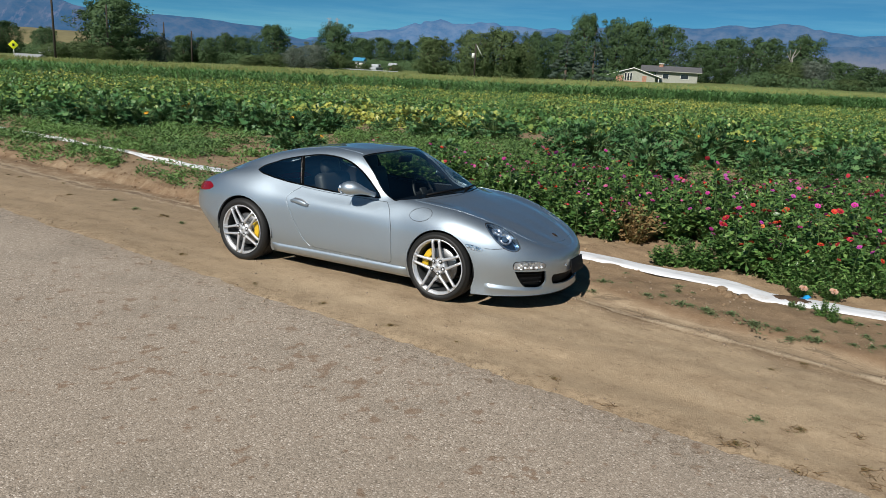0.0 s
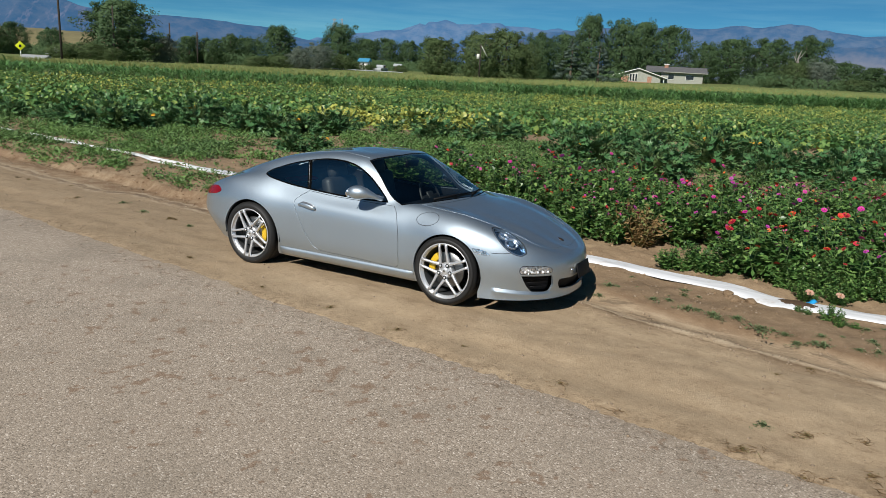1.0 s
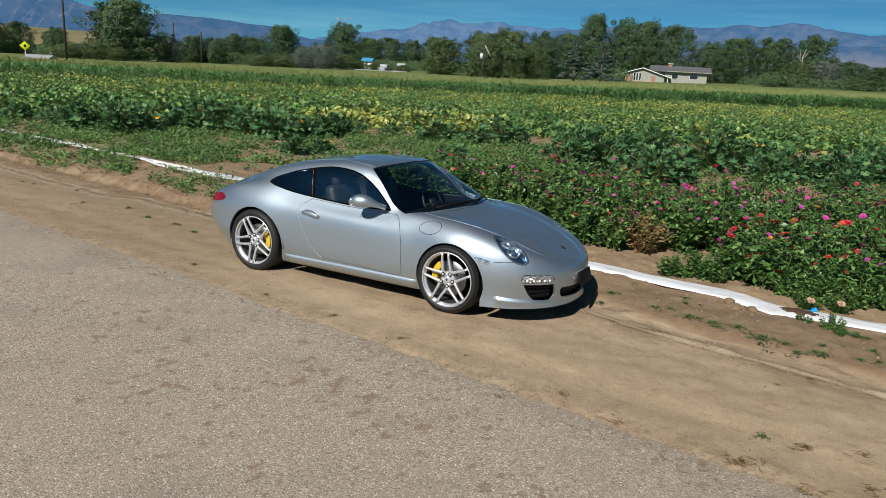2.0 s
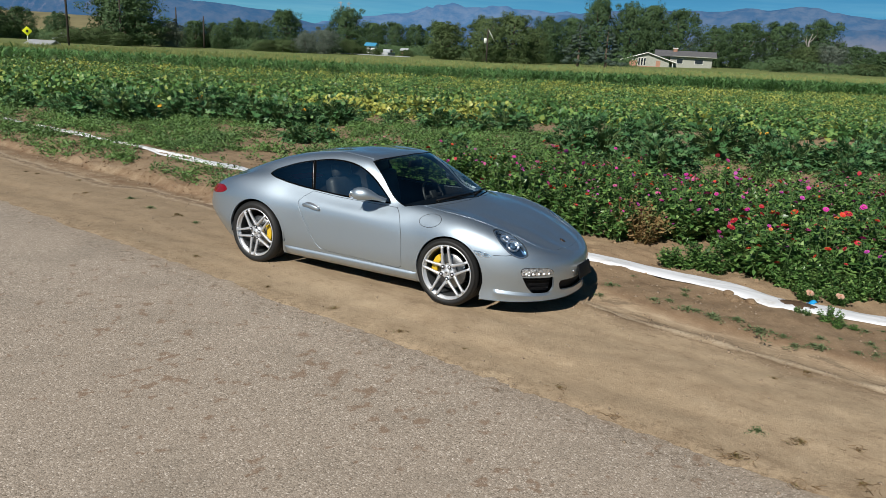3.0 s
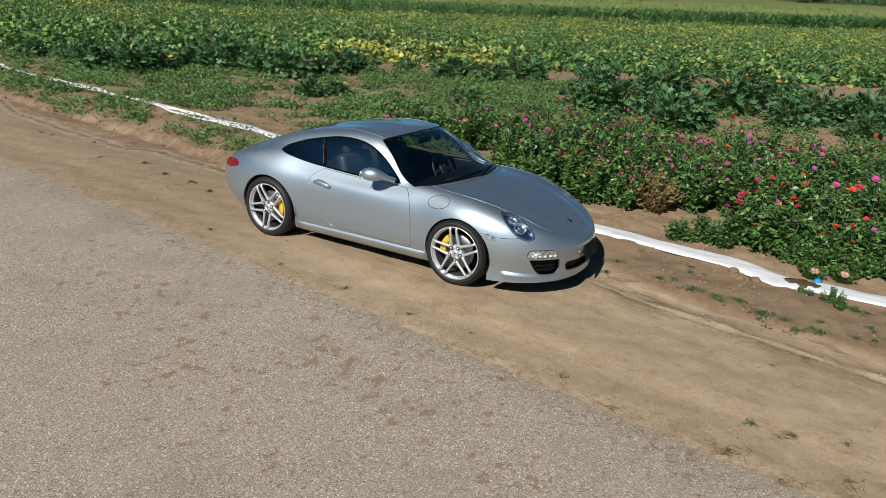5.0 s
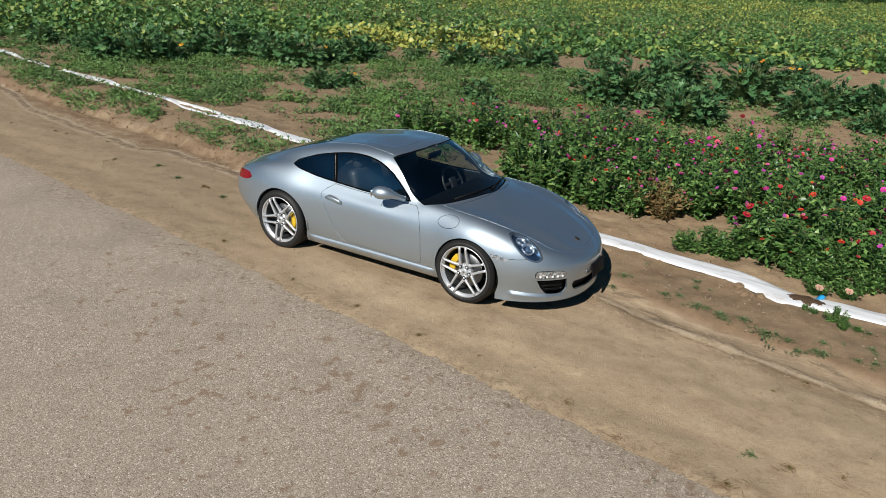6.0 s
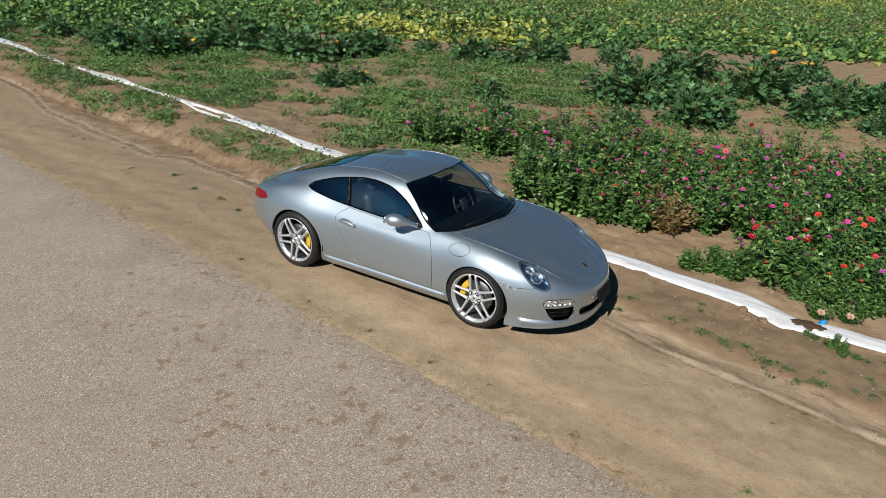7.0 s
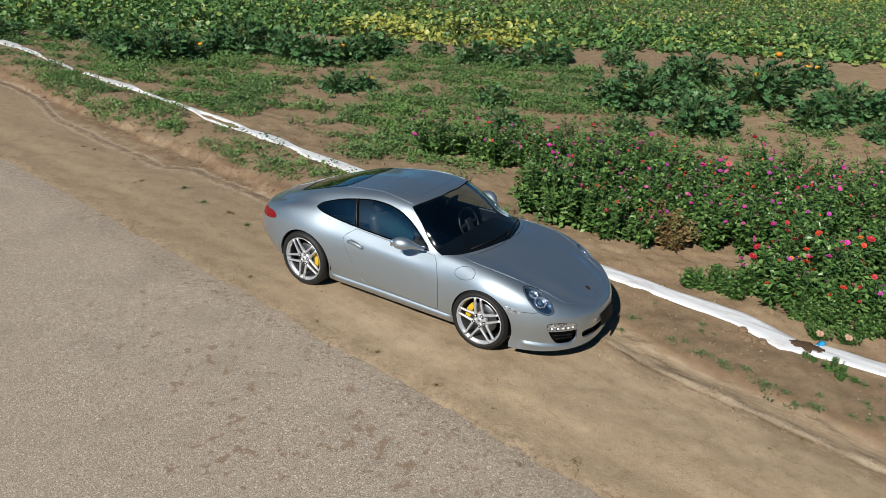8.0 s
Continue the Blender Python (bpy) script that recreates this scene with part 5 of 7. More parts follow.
# underside, front lip, intake slats
bm = boxed(-1.75, -.6, .18, 1.72, .6, .21, bevel=.01)
box(bm, -.8, -.78, .165, .82, .78, .195)
box(bm, 1.6, -.6, .185, 1.82, .6, .205)
box(bm, 1.8, -.42, .186, 1.98, .42, .206)
part("underbody", bm, LINING, car)
for sd in (-1, 1):
    lip_u = np.linspace(1.5, X_NOSE + CAP, 40)
    low = skin(lip_u, np.full(40, .012))
    bm = bmesh.new()
    rows = [[bm.verts.new((.9 + (p[0] - .9) * k, p[1] * -sd * k, p[2] + dz)) for p in low] for k, dz in ((.94, -.014), (.985, -.016), (.999, -.01), (1.0, 0), (.97, .012))]
    for r0, r1 in zip(rows, rows[1:]):
        for k in range(39):
            bm.faces.new((r0[k], r0[k + 1], r1[k + 1], r1[k]))
    part("front_lip", bm, BLACK_TRIM, car, "black front spoiler lip")
    bm = bmesh.new()
    rows = [[bm.verts.new((.9 + (p[0] - .9) * .97, p[1] * -sd * k, p[2] - .012)) for p in low] for k in (.97, 0)]
    for k in range(39):
        bm.faces.new((rows[0][k], rows[0][k + 1], rows[1][k + 1], rows[1][k]))
    part("undertray", bm, LINING, car)
    su = np.linspace(1.54, X_NOSE + CAP, 60)
    bm = bmesh.new()
    rows = []
    for vv, out in ((.135, .0), (.115, .01), (.1, .017), (.085, .017), (.05, .004), (.012, .002)):
        p, n_ = skin(su, np.full(60, vv)), skin_normal(su, np.full(60, vv))
        rows.append([bm.verts.new((q[0], q[1] * -sd, q[2])) for q in p + n_ * (out * smooth(0, .05, su - 1.54) * smooth(.3, .7, X_NOSE + CAP - su))[:, None]])
    for r0, r1 in zip(rows, rows[1:]):
        for k in range(59):
            bm.faces.new((r0[k], r0[k + 1], r1[k + 1], r1[k]))
    part("bumper_crease", bm, PAINT, car)
    # rolled panel edges at the rear of the door and round the bonnet
    for nm, lo, hi, r in (("door_seam", -.7, -.12, .003), ("hood_seam", .7, 2.1, .0018)):
        lp = LOOPS[nm]
        q = skin(lp[:, 0], np.clip(lp[:, 1], 0, KNOT[-1]))
        ok = (q[:, 0] > lo) & (q[:, 0] < hi) & (q[:, 1] < -.03) & ~((q[:, 2] > .815) & (nm == "door_seam"))
        if nm == "door_seam":
            ok &= q[:, 2] > .275
        run = np.roll(np.arange(len(lp)), -int(np.where(~ok)[0][-1]) - 1)
        run = [i for i in run if ok[i]]
        start = max(range(len(run)), key=lambda i: np.linalg.norm(q[run[i]] - q[run[i - 1]]))
        run = run[start:] + run[:start]
        part("panel_edge", tube(bmesh.new(), [(q[i, 0], q[i, 1] * -sd, q[i, 2]) for i in run], r, 6), PAINT, car)
    su = np.linspace(-.80, .835, 40)
    bm = bmesh.new()
    rows = []
    for vv, out in ((.118, .0), (.108, .016), (.09, .021), (.05, .016), (.004, .004), (.0, -.03)):
        p, n_ = skin(su, np.full(40, vv)), skin_normal(su, np.full(40, max(vv, .02)))
        rows.append([bm.verts.new((q[0], q[1] * -sd, q[2] - .004)) for q in p + n_ * (out * smooth(0, .06, su + .80) * smooth(0, .05, .835 - su))[:, None]])
    for r0, r1 in zip(rows, rows[1:]):
        for k in range(39):
            bm.faces.new((r0[k], r0[k + 1], r1[k + 1], r1[k]))
    part("side_skirt", bm, PAINT, car, "silver sill below the door")
    for k, zz in enumerate((.335, .295, .255)):
        ys = np.linspace(-.66 + .025 * k, -.465, 6)
        w = onto_skin("front", [(y, zz) for y in ys], FRONT)
        p = skin(w[:, 0], w[:, 1]) - .03 * skin_normal(w[:, 0], w[:, 1]) * (1 if skin_normal(w[:1, 0], w[:1, 1])[0, 0] > 0 else -1)
        part("slat", tube(bmesh.new(), [(q[0], q[1] * -sd, q[2]) for q in p], .006, 6), BLACK_TRIM, car)
    w = onto_skin("front", [(y, .42) for y in np.linspace(-.675, -.51, 5)], FRONT)
    for p in skin(w[:, 0], w[:, 1]):
        bm = bmesh.new()
        bmesh.ops.create_uvsphere(bm, u_segments=10, v_segments=6, radius=.0115, matrix=Matrix.Translation((p[0] + .004, -sd * p[1], p[2] - .016)))
        part("led", bm, LED_WHITE, car)

# headlight insides, mirrors, handles
for sd in (-1, 1):
    for cx, cy, r in ((1.66, -.637, .048), (1.755, -.668, .062)):
        p, n_ = on_car(cx, cy, view="top", mask=(GV > .4) & (GV < 1.2) & (GU > 1.4))
        n_ = n_ * (1 if n_[2] > 0 else -1)
        p = p - n_ * .03
        turn = Vector((n_[0], n_[1] * -sd, n_[2])).to_track_quat("-Y", "Z")
        bm = revolve([(r, .02), (r, -.002), (r * .93, -.006), (r * .85, .004), (r * .6, .022), (.0001, .03)], 32)
        dish = part("reflector", bm, LAMP_DISH, car, "round bright headlight reflector")
        dish.matrix_local = Matrix.LocRotScale((p[0], p[1] * -sd, p[2]), turn, None)
        bm = bmesh.new()
        bmesh.ops.create_uvsphere(bm, u_segments=20, v_segments=10, radius=r * .5, matrix=Matrix.LocRotScale((0, .012, 0), None, (1, .7, 1)))
        part("projector_lens", bm, simple("projector_glass", (0.12, 0.2, 0.3), .03, .6, Coat_Weight=1.0), dish)
    pod = [(.15, .945, .936, .012), (.157, .945, .937, .045), (.178, .942, .94, .062), (.215, .935, .943, .073), (.258, .921, .943, .073), (.3, .9, .937, .06), (.335, .872, .925, .042), (.375, .838, .905, .028), (.425, .79, .882, .026)]
    bm = tube(bmesh.new(), [(x, sd * y, z) for x, y, z, r in pod], [r for x, y, z, r in pod], 24)
    for v in bm.verts:
        v.co.z = .94 + (v.co.z - .94) * .9
    mirror = part("door_mirror", bm, PAINT, car, "silver door mirror housing")
    part("mirror_glass", revolve([(.0001, 0), (.052, 0), (.056, .006)], 24), CHROME, mirror).matrix_local = Matrix.LocRotScale((.149, sd * .945, .937), Euler((0, 0, radians(90))), (1, 1, .85))
    pts = []
    for xx, zz in ((-.545, .715), (-.50, .722), (-.43, .715), (-.37, .703), (-.335, .692)):
        p, n_ = on_car(xx, zz)
        n_ = n_ * (1 if n_[1] < 0 else -1)
        pts.append((p, n_))
    up = (0, 0, 1)
    part("door_handle", bar(bmesh.new(), [(p[0], -sd * (p + n_ * h)[1], p[2]) for (p, n_), h in zip(pts, (.008, .018, .022, .018, .008))], [.026, .04, .044, .04, .026], [.024] * 5, up), PAINT, DOORS[sd])
    # no real hollow: a thin plate on the skin, shade in its darker silver
    part("handle_recess", bar(bmesh.new(), [(p[0], -sd * (p + n_ * .0012)[1], p[2] - .008) for p, n_ in pts], [.04, .075, .08, .07, .04], [.003] * 5, up), simple("shaded_silver", (0.3, 0.31, 0.33), .4, .8), DOORS[sd])

# the joint between roof and side frames, and the steel strip on the window post
for sd in (-1, 1):
    w = onto_skin("side", [(post(z), z) for z in np.linspace(.885, 1.155, 9)], (GV > .55) & (GV < 1.35) & (np.abs(GU) < 1.25))
    p = skin(w[:, 0], w[:, 1])
    part("post_strip", tube(bmesh.new(), [(q[0], q[1] * -sd, q[2]) for q in p], .0022, 6), DISC_STEEL, car)
    w = onto_skin("top", spline_loop(GUTTER, .04, False), UPPER & (GU < .5) & (GU > -1.4))
    p = skin(w[:, 0], w[:, 1])
    part("roof_seam", tube(bmesh.new(), [(q[0], q[1] * -sd, q[2]) for q in p], .0035, 6), PAINT, car)

# nose details
p, n_ = on_car(1.97, -.02, view="top", mask=GV > 1.2)
bm = bmesh.new()
bmesh.ops.create_uvsphere(bm, u_segments=16, v_segments=8, radius=1, matrix=Matrix.LocRotScale((p[0], 0, p[2] + .002), Euler((0, radians(22), 0)), (.032, .025, .006)))
part("badge", bm, simple("badge_enamel", (0.09, 0.055, 0.035), .35, .6, grain=.4, scale=60), car, "small red and gold enamel badge on the bonnet")
bm = boxed(-.008, -.16, -.075, .008, .16, .06, bevel=.006)
plate = part("plate_bracket", bm, BLACK_TRIM, car, "empty black front plate bracket")
plate.matrix_local = pose(2.195, .06, .365, 0, -14, 0)
for yy, zz in ((-.19, .385), (.32, .385)):
    w = onto_skin("front", [(-abs(yy), zz)], FRONT)
    p = skin(w[:, 0], w[:, 1])[0]
    bm = bmesh.new()
    bmesh.ops.create_uvsphere(bm, u_segments=12, v_segments=8, radius=.011, matrix=Matrix.Translation((p[0], math.copysign(abs(p[1]), yy), p[2])))
    part("parking_sensor", bm, LED_LENS, car)
# wipers
for y0, y1 in ((-.52, .12), (.0, .56)):
    w0 = onto_skin("top", [(.985 - .22 * abs(q) - .1 * q * q, -abs(q) - .01) for q in (y0, (y0 + y1) / 2, y1)], UPPER & (GU > .3) & (GU < 1.3))
    pp = skin(w0[:, 0], w0[:, 1])
    part("wiper", tube(bmesh.new(), [(q[0], math.copysign(abs(q[1]), s_), q[2] + .012) for q, s_ in zip(pp, (y0, (y0 + y1) / 2, y1))], [.011, .009, .006], 6), BLACK_TRIM, car, "black windscreen wiper")

# inside
bm = boxed(-1.15, -.66, .2, .75, .66, .24)
box(bm, .42, -.68, .55, .86, .68, .82, bevel=.06)
part("dashboard", bm, BLACK_TRIM, car)
box_tunnel = boxed(-.6, -.12, .24, .5, .12, .5, bevel=.04)
part("centre_console", box_tunnel, LEATHER, car)
for sd in (-1, 1):
    bm = boxed(-.28, sd * .36 - .25, .3, .28, sd * .36 + .25, .46, bevel=.06)
    seat = part("seat", bm, LEATHER, car, "black leather front seat")
    bm = boxed(-.07, -.25, 0, .07, .25, .58, bevel=.055)
    back = part("backrest", bm, LEATHER, seat)
    back.matrix_local = pose(-.28, sd * .36, .42, 0, -14, 0)
    bm = boxed(-.055, -.13, 0, .055, .13, .17, bevel=.045)
    part("headrest", bm, LEATHER, seat).matrix_local = pose(-.42, sd * .36, .96, 0, -14, 0)
    bm = boxed(-1.0, sd * .32 - .24, .4, -.68, sd * .32 + .24, .56, bevel=.05)
    part("rear_seat", bm, LEATHER, car)
bm = revolve([(.185 + .014 * math.cos(a), .014 * math.sin(a)) for a in np.linspace(0, 2 * math.pi, 11)], 36)
box(bm, -.17, -.012, -.02, .17, .012, .02, bevel=.008)
box(bm, -.06, -.02, -.16, .06, .014, .06, bevel=.014)
part("steering_wheel", bm, LEATHER, car).matrix_local = pose(.3, .36, .78, 0, 0, 90) @ pose(0, 0, 0, -28, 0, 0)
bm = boxed(-.014, -.12, -.035, .014, .12, .035, bevel=.012)
part("rear_view_mirror", bm, BLACK_TRIM, car).matrix_local = pose(.26, 0, 1.165, 0, 12, 0)

# ---- plants and litter along the verge ----
def tapered_leaf():
    """A pointed leaf of length 1, folded along its rib and bowed."""
    v = np.array([(0, 0, 0), (.5, .27, .06), (.5, -.27, .06), (.5, 0, -.01), (1, 0, -.12)])
    return v, np.array([(0, 3, 1), (0, 2, 3), (1, 3, 4), (3, 2, 4)])


def flower_mesh(name, petal, heart, rings=3, radius=.042):
    """A double zinnia bloom."""
    vs, fs, slots = [], [], []
    for r in range(rings):
        k = 13 - 2 * r
        for i in range(k):
            a = 2 * math.pi * (i + .5 * (r % 2)) / k
            ln, lift, w = radius * (1 - .23 * r), .18 + .3 * r, .55 * radius * (1 - .15 * r)
            d, s_ = np.array((math.cos(a), math.sin(a), 0)), np.array((-math.sin(a), math.cos(a), 0))
            o = len(vs)
            for t_, hw in ((.15, .25), (.65, .5), (1, .22)):
                c = d * ln * t_ + np.array((0, 0, ln * lift * t_ * (1.2 - .6 * t_) + .004 * r))
                vs += [c - s_ * w * hw, c + s_ * w * hw]
            fs += [(o, o + 2, o + 3, o + 1), (o + 2, o + 4, o + 5, o + 3)]
            slots += [0, 0]
    o = len(vs)
    for i in range(8):
        a = 2 * math.pi * i / 8
        vs += [np.array((math.cos(a) * radius * .22, math.sin(a) * radius * .22, radius * .42)), np.array((math.cos(a) * radius * .12, math.sin(a) * radius * .12, radius * .62))]
    for i in range(8):
        j = (i + 1) % 8
        fs.append((o + 2 * i, o + 2 * j, o + 2 * j + 1, o + 2 * i + 1))
        slots.append(1)
    return plain_mesh(name, np.array(vs), np.array(fs), [petal, heart], False, slots)


def petal_material(name, color):
    q = Nodes(name)
    rnd = q.n.new("ShaderNodeObjectInfo").outputs["Random"]
    c = q.mix(rnd, color, tuple(min(1, v * 1.25 + .02) for v in color))
    c = q.mix(q.maths("MULTIPLY", q.noise(60, 3), .5), c, tuple(v * .5 for v in color))
    return q.set(Base_Color=c, Roughness=.55).mat


HEART = petal_material("flower_heart", (0.45, 0.25, 0.02))
BLOOMS = [(nm, flower_mesh("bloom", petal_material(nm, c), HEART, radius=r)) for nm, c, r in (
    ("magenta", (0.55, 0.025, 0.3), .036), ("pink", (0.6, 0.12, 0.32), .033), ("crimson", (0.5, 0.02, 0.045), .038),
    ("scarlet", (0.62, 0.04, 0.02), .036), ("orange", (0.68, 0.15, 0.03), .03), ("peach", (0.8, 0.4, 0.27), .058), ("violet_pink", (0.48, 0.05, 0.38), .032))]
PEACH = flower_mesh("bloom", petal_material("pale_peach", (0.55, 0.33, 0.24)), petal_material("peach_heart", (0.7, 0.28, 0.14)), rings=5, radius=.085)
STEM = simple("green_stem", (0.1, 0.16, 0.05), .6, grain=.3, scale=60)
DRY = leafy("dry_leaf", [(0.0, (0.2, 0.12, 0.05)), (0.6, (0.34, 0.215, 0.095)), (1.0, (0.2, 0.26, 0.09))])


def zinnia_foliage(seed, height, dry=False):
    g = np.random.default_rng(seed)
    pts, yaw, pitch, size = [], [], [], []
    stems = bmesh.new()
    tops = []
    for k in range(17):
        a, r = g.random() * 6.28, .31 * math.sqrt((k + g.random()) / 17)
        foot = np.array((math.cos(a), math.sin(a), 0)) * r * .35
        top = np.array((math.cos(a) * r * 1.15, math.sin(a) * r * 1.15, height * (1 - .5 * (r / .31) ** 2) * (.85 + .18 * g.random())))
        tops.append(top)
        tube(stems, [foot, (foot + top) / 2 + g.normal(0, .02, 3), top], [.006, .005, .004], 4, False)
        rows = 8 if dry else 20
        for j in range(rows):
            t_ = .12 + .86 * j / (rows - 1)
            c = foot + (top - foot) * t_
            a1 = g.random() * 6.28
            for q in (0, math.pi):
                pts.append(c + g.normal(0, .012, 3))
                yaw.append(a1 + q + g.normal(0, .3))
                pitch.append(g.normal(.25, .4))
                size.append((.06 + .05 * g.random()) * (1.12 - .4 * t_))
    v, f = scattered(tapered_leaf(), np.array(pts), np.array(size), np.array(yaw), np.array(pitch), g.normal(0, .4, len(pts)))
    return joined("foliage", plain_mesh("foliage", v, f, DRY if dry else ZINNIA, True), bm_mesh("stems", stems, DRY if dry else STEM)), tops


ZINNIA_KINDS = [zinnia_foliage(20 + i, h) for i, h in enumerate((.62, .72, .56, .68, .5))]
DRY_KIND = zinnia_foliage(40, .5, True)


def bed_front(x):
    """How near the zinnia bed comes."""
    return np.interp(x, (-1.2, .6, .8, 1.1, 1.57, 2.54, 2.75, 3.1, 3.45, 3.5, 3.7, 4.6, 6, 9), (11.95, 11.6, 9.95, 9.5, 8.94, 8.9, 9.2, 8.8, 9.1, 7.7, 7.2, 7.02, 6.2, 4.6))


def plant_zinnias():
    g = np.random.default_rng(5)
    places = [(-1.0 + .46 * i + .23 * (j % 2), 4.9 + .44 * j) for i in range(26) for j in range(21) if i > 4 or j < 15]
    places += [(-1.0 + .38 * i + .15 * (j % 2), 11.95 + .4 * j) for i in range(6) for j in range(2)] + [(2.74, 9.4)]
    for x, y in places:
        x, y = x + g.normal(0, .08), y + g.normal(0, .08)
        if not (bed_front(x) + .2 < y < np.interp(x, (-1.2, 2.4, 3.4, 9), (12.75, 12.65, 12.15, 12.2)) + .12 * math.sin(3 * x)) or x > .66 * y + .9:
            continue
        if y < 11.6 and x < .8 or y < 9.3 and 3.22 < x < 3.5 or wave(x, y, 1.3, 8) < -.7 and x > 1.4:
            continue
        dry = math.hypot(x - 2.78, y - 9.4) < .36
        fol, tops = DRY_KIND if dry else ZINNIA_KINDS[int(g.integers(0, 5))]
        sc = 1.0 + .32 * g.random() + .14 * float(wave(x, y, 1.1, 3))
        yaw = g.random() * 360
        m = Matrix.LocRotScale((x, y, float(ground_z(x, y)) - .01), Euler((0, 0, radians(yaw))), (sc, sc, sc * (.9 + .2 * g.random())))
        ob = thing("zinnia_plant", m, "withered brown zinnia plant in the flower bed" if dry else "leafy green zinnia plant with bright blooms", "flower plant", "zinnias in the bed")
        part("foliage", fol, parent=ob)
        for k in g.permutation(len(tops))[:int(g.integers(4, 11))]:
            if dry and g.random() < .6:
                continue
            pick = int(g.choice((2, 3, 3, 3, 2, 0, 6) if x > 3.3 and y < 9.4 and g.random() < .55 else (0, 0, 0, 0, 1, 1, 1, 2, 2, 2, 3, 3, 4, 6, 6, 6)))
            nm, me = BLOOMS[pick]
            fl = part("bloom", me, parent=ob, label=nm.replace("_", " ") + " zinnia bloom")
            fl.matrix_local = pose(*(tops[k] + (0, 0, .03)), 0, 0, -yaw) @ pose(0, 0, 0, g.normal(26, 18), g.normal(-10, 18), g.random() * 360)
            s_ = .48 + .5 * g.random() ** 2 + .1 * (x > 3.3 and y < 9.4)
            fl.scale = (s_, s_, s_)
    # the lone low bush and the two pale blooms by the sheeting
    for k, (x, y, sc) in enumerate(((2.9, 7.98, .72), (3.12, 7.9, .68), (2.7, 8.1, .62), (2.98, 8.15, .6))):
        fol, tops = ZINNIA_KINDS[k]
        ob = thing("zinnia_plant", Matrix.LocRotScale((x, y, float(ground_z(x, y)) - .01), Euler((0, 0, k)), (sc * 1.1, sc * 1.1, sc * .8)), "low green zinnia bush without blooms", "flower plant", "zinnias in the bed")
        part("foliage", fol, parent=ob)
    for k, (x, y, sc) in enumerate(((3.72, 7.36, .6), (4.02, 7.32, .66), (4.32, 7.2, .6), (4.62, 7.12, .55))):
        fol, tops = ZINNIA_KINDS[k]
        ob = thing("zinnia_plant", Matrix.LocRotScale((x, y, float(ground_z(x, y)) - .01), Euler((0, 0, 2 * k)), (sc, sc, sc)), "low leafy zinnia at the edge of the bed", "flower plant", "zinnias in the bed")
        part("foliage", fol, parent=ob)
    for x, y in ((3.76, 7.06), (4.06, 7.04)):
        fol, tops = ZINNIA_KINDS[4]
        ob = thing("zinnia_plant", Matrix.LocRotScale((x, y, float(ground_z(x, y)) - .01), Euler((0, 0, 0)), (.5, .5, .42)), "low zinnia with one large peach bloom", "flower plant", "zinnias in the bed")
        part("foliage", fol, parent=ob)
        fl = part("bloom", PEACH, parent=ob, label="large peach zinnia bloom")
        fl.matrix_local = pose(-.05, -.2, .3, 42, -8, 0)
        fl.scale = (1.0, 1.0, 1.3)


def zucchini_meshes(seed, spread_=.5, height=.62, leaves=150):
    """A bush of large jagged leaves on upright pale stalks."""
    g = np.random.default_rng(seed)
    stalks = bmesh.new()
    pts, yaw, pitch, size = [], [], [], []
    for k in range(leaves):
        a, q = g.random() * 6.28, math.sqrt((k + .5) / leaves)
        lump = 1 + .18 * math.sin(3 * a + seed) + .12 * math.sin(7 * a + 2 * seed)
        r = spread_ * q * lump * (.8 + .35 * g.random())
        tip = Vector((math.cos(a) * r, math.sin(a) * r, max(.07, height * lump * math.sqrt(max(.03, 1.0 - .8 * q * q)) * (.5 + .55 * g.random() ** .7))))
        tube(stalks, [(math.cos(a) * .05, math.sin(a) * .05, 0), (tip.x * .55, tip.y * .55, tip.z * .8), tip], [.011, .009, .005], 4, False)
        pts.append(tip)
        yaw.append(a + g.normal(0, .5))
        pitch.append(g.normal(.75 - 1.15 * q, .45))
        size.append(.13 + .12 * g.random())
    shape = (leaf_shape(13, .58, .45)[0] * (1.15, .8, 1), leaf_shape(13, .58, .45)[1])
    v, f = scattered(shape, np.array(pts), np.array(size), np.array(yaw), np.array(pitch), g.normal(0, .4, len(pts)))
    # small leaves low in the middle
    m = 160
    a, r = g.random(m) * 6.28, spread_ * .95 * np.sqrt(g.random(m))
    low = np.stack((r * np.cos(a), r * np.sin(a), .04 + .3 * height * g.random(m)), -1)
    v2, f2 = scattered(leaf_shape(9, .5, .3), low, .09 + .08 * g.random(m), a + g.normal(0, .8, m), g.normal(.1, .5, m), g.normal(0, .5, m))
    return joined("foliage", plain_mesh("leaves", np.vstack((v, v2)), np.vstack((f, f2 + len(v))), DARK_LEAF, False), bm_mesh("stalks", stalks, STEM))


ZUCCHINI_KINDS = [zucchini_meshes(60 + k, .44 + .05 * k, .54 + .07 * k) for k in range(4)]


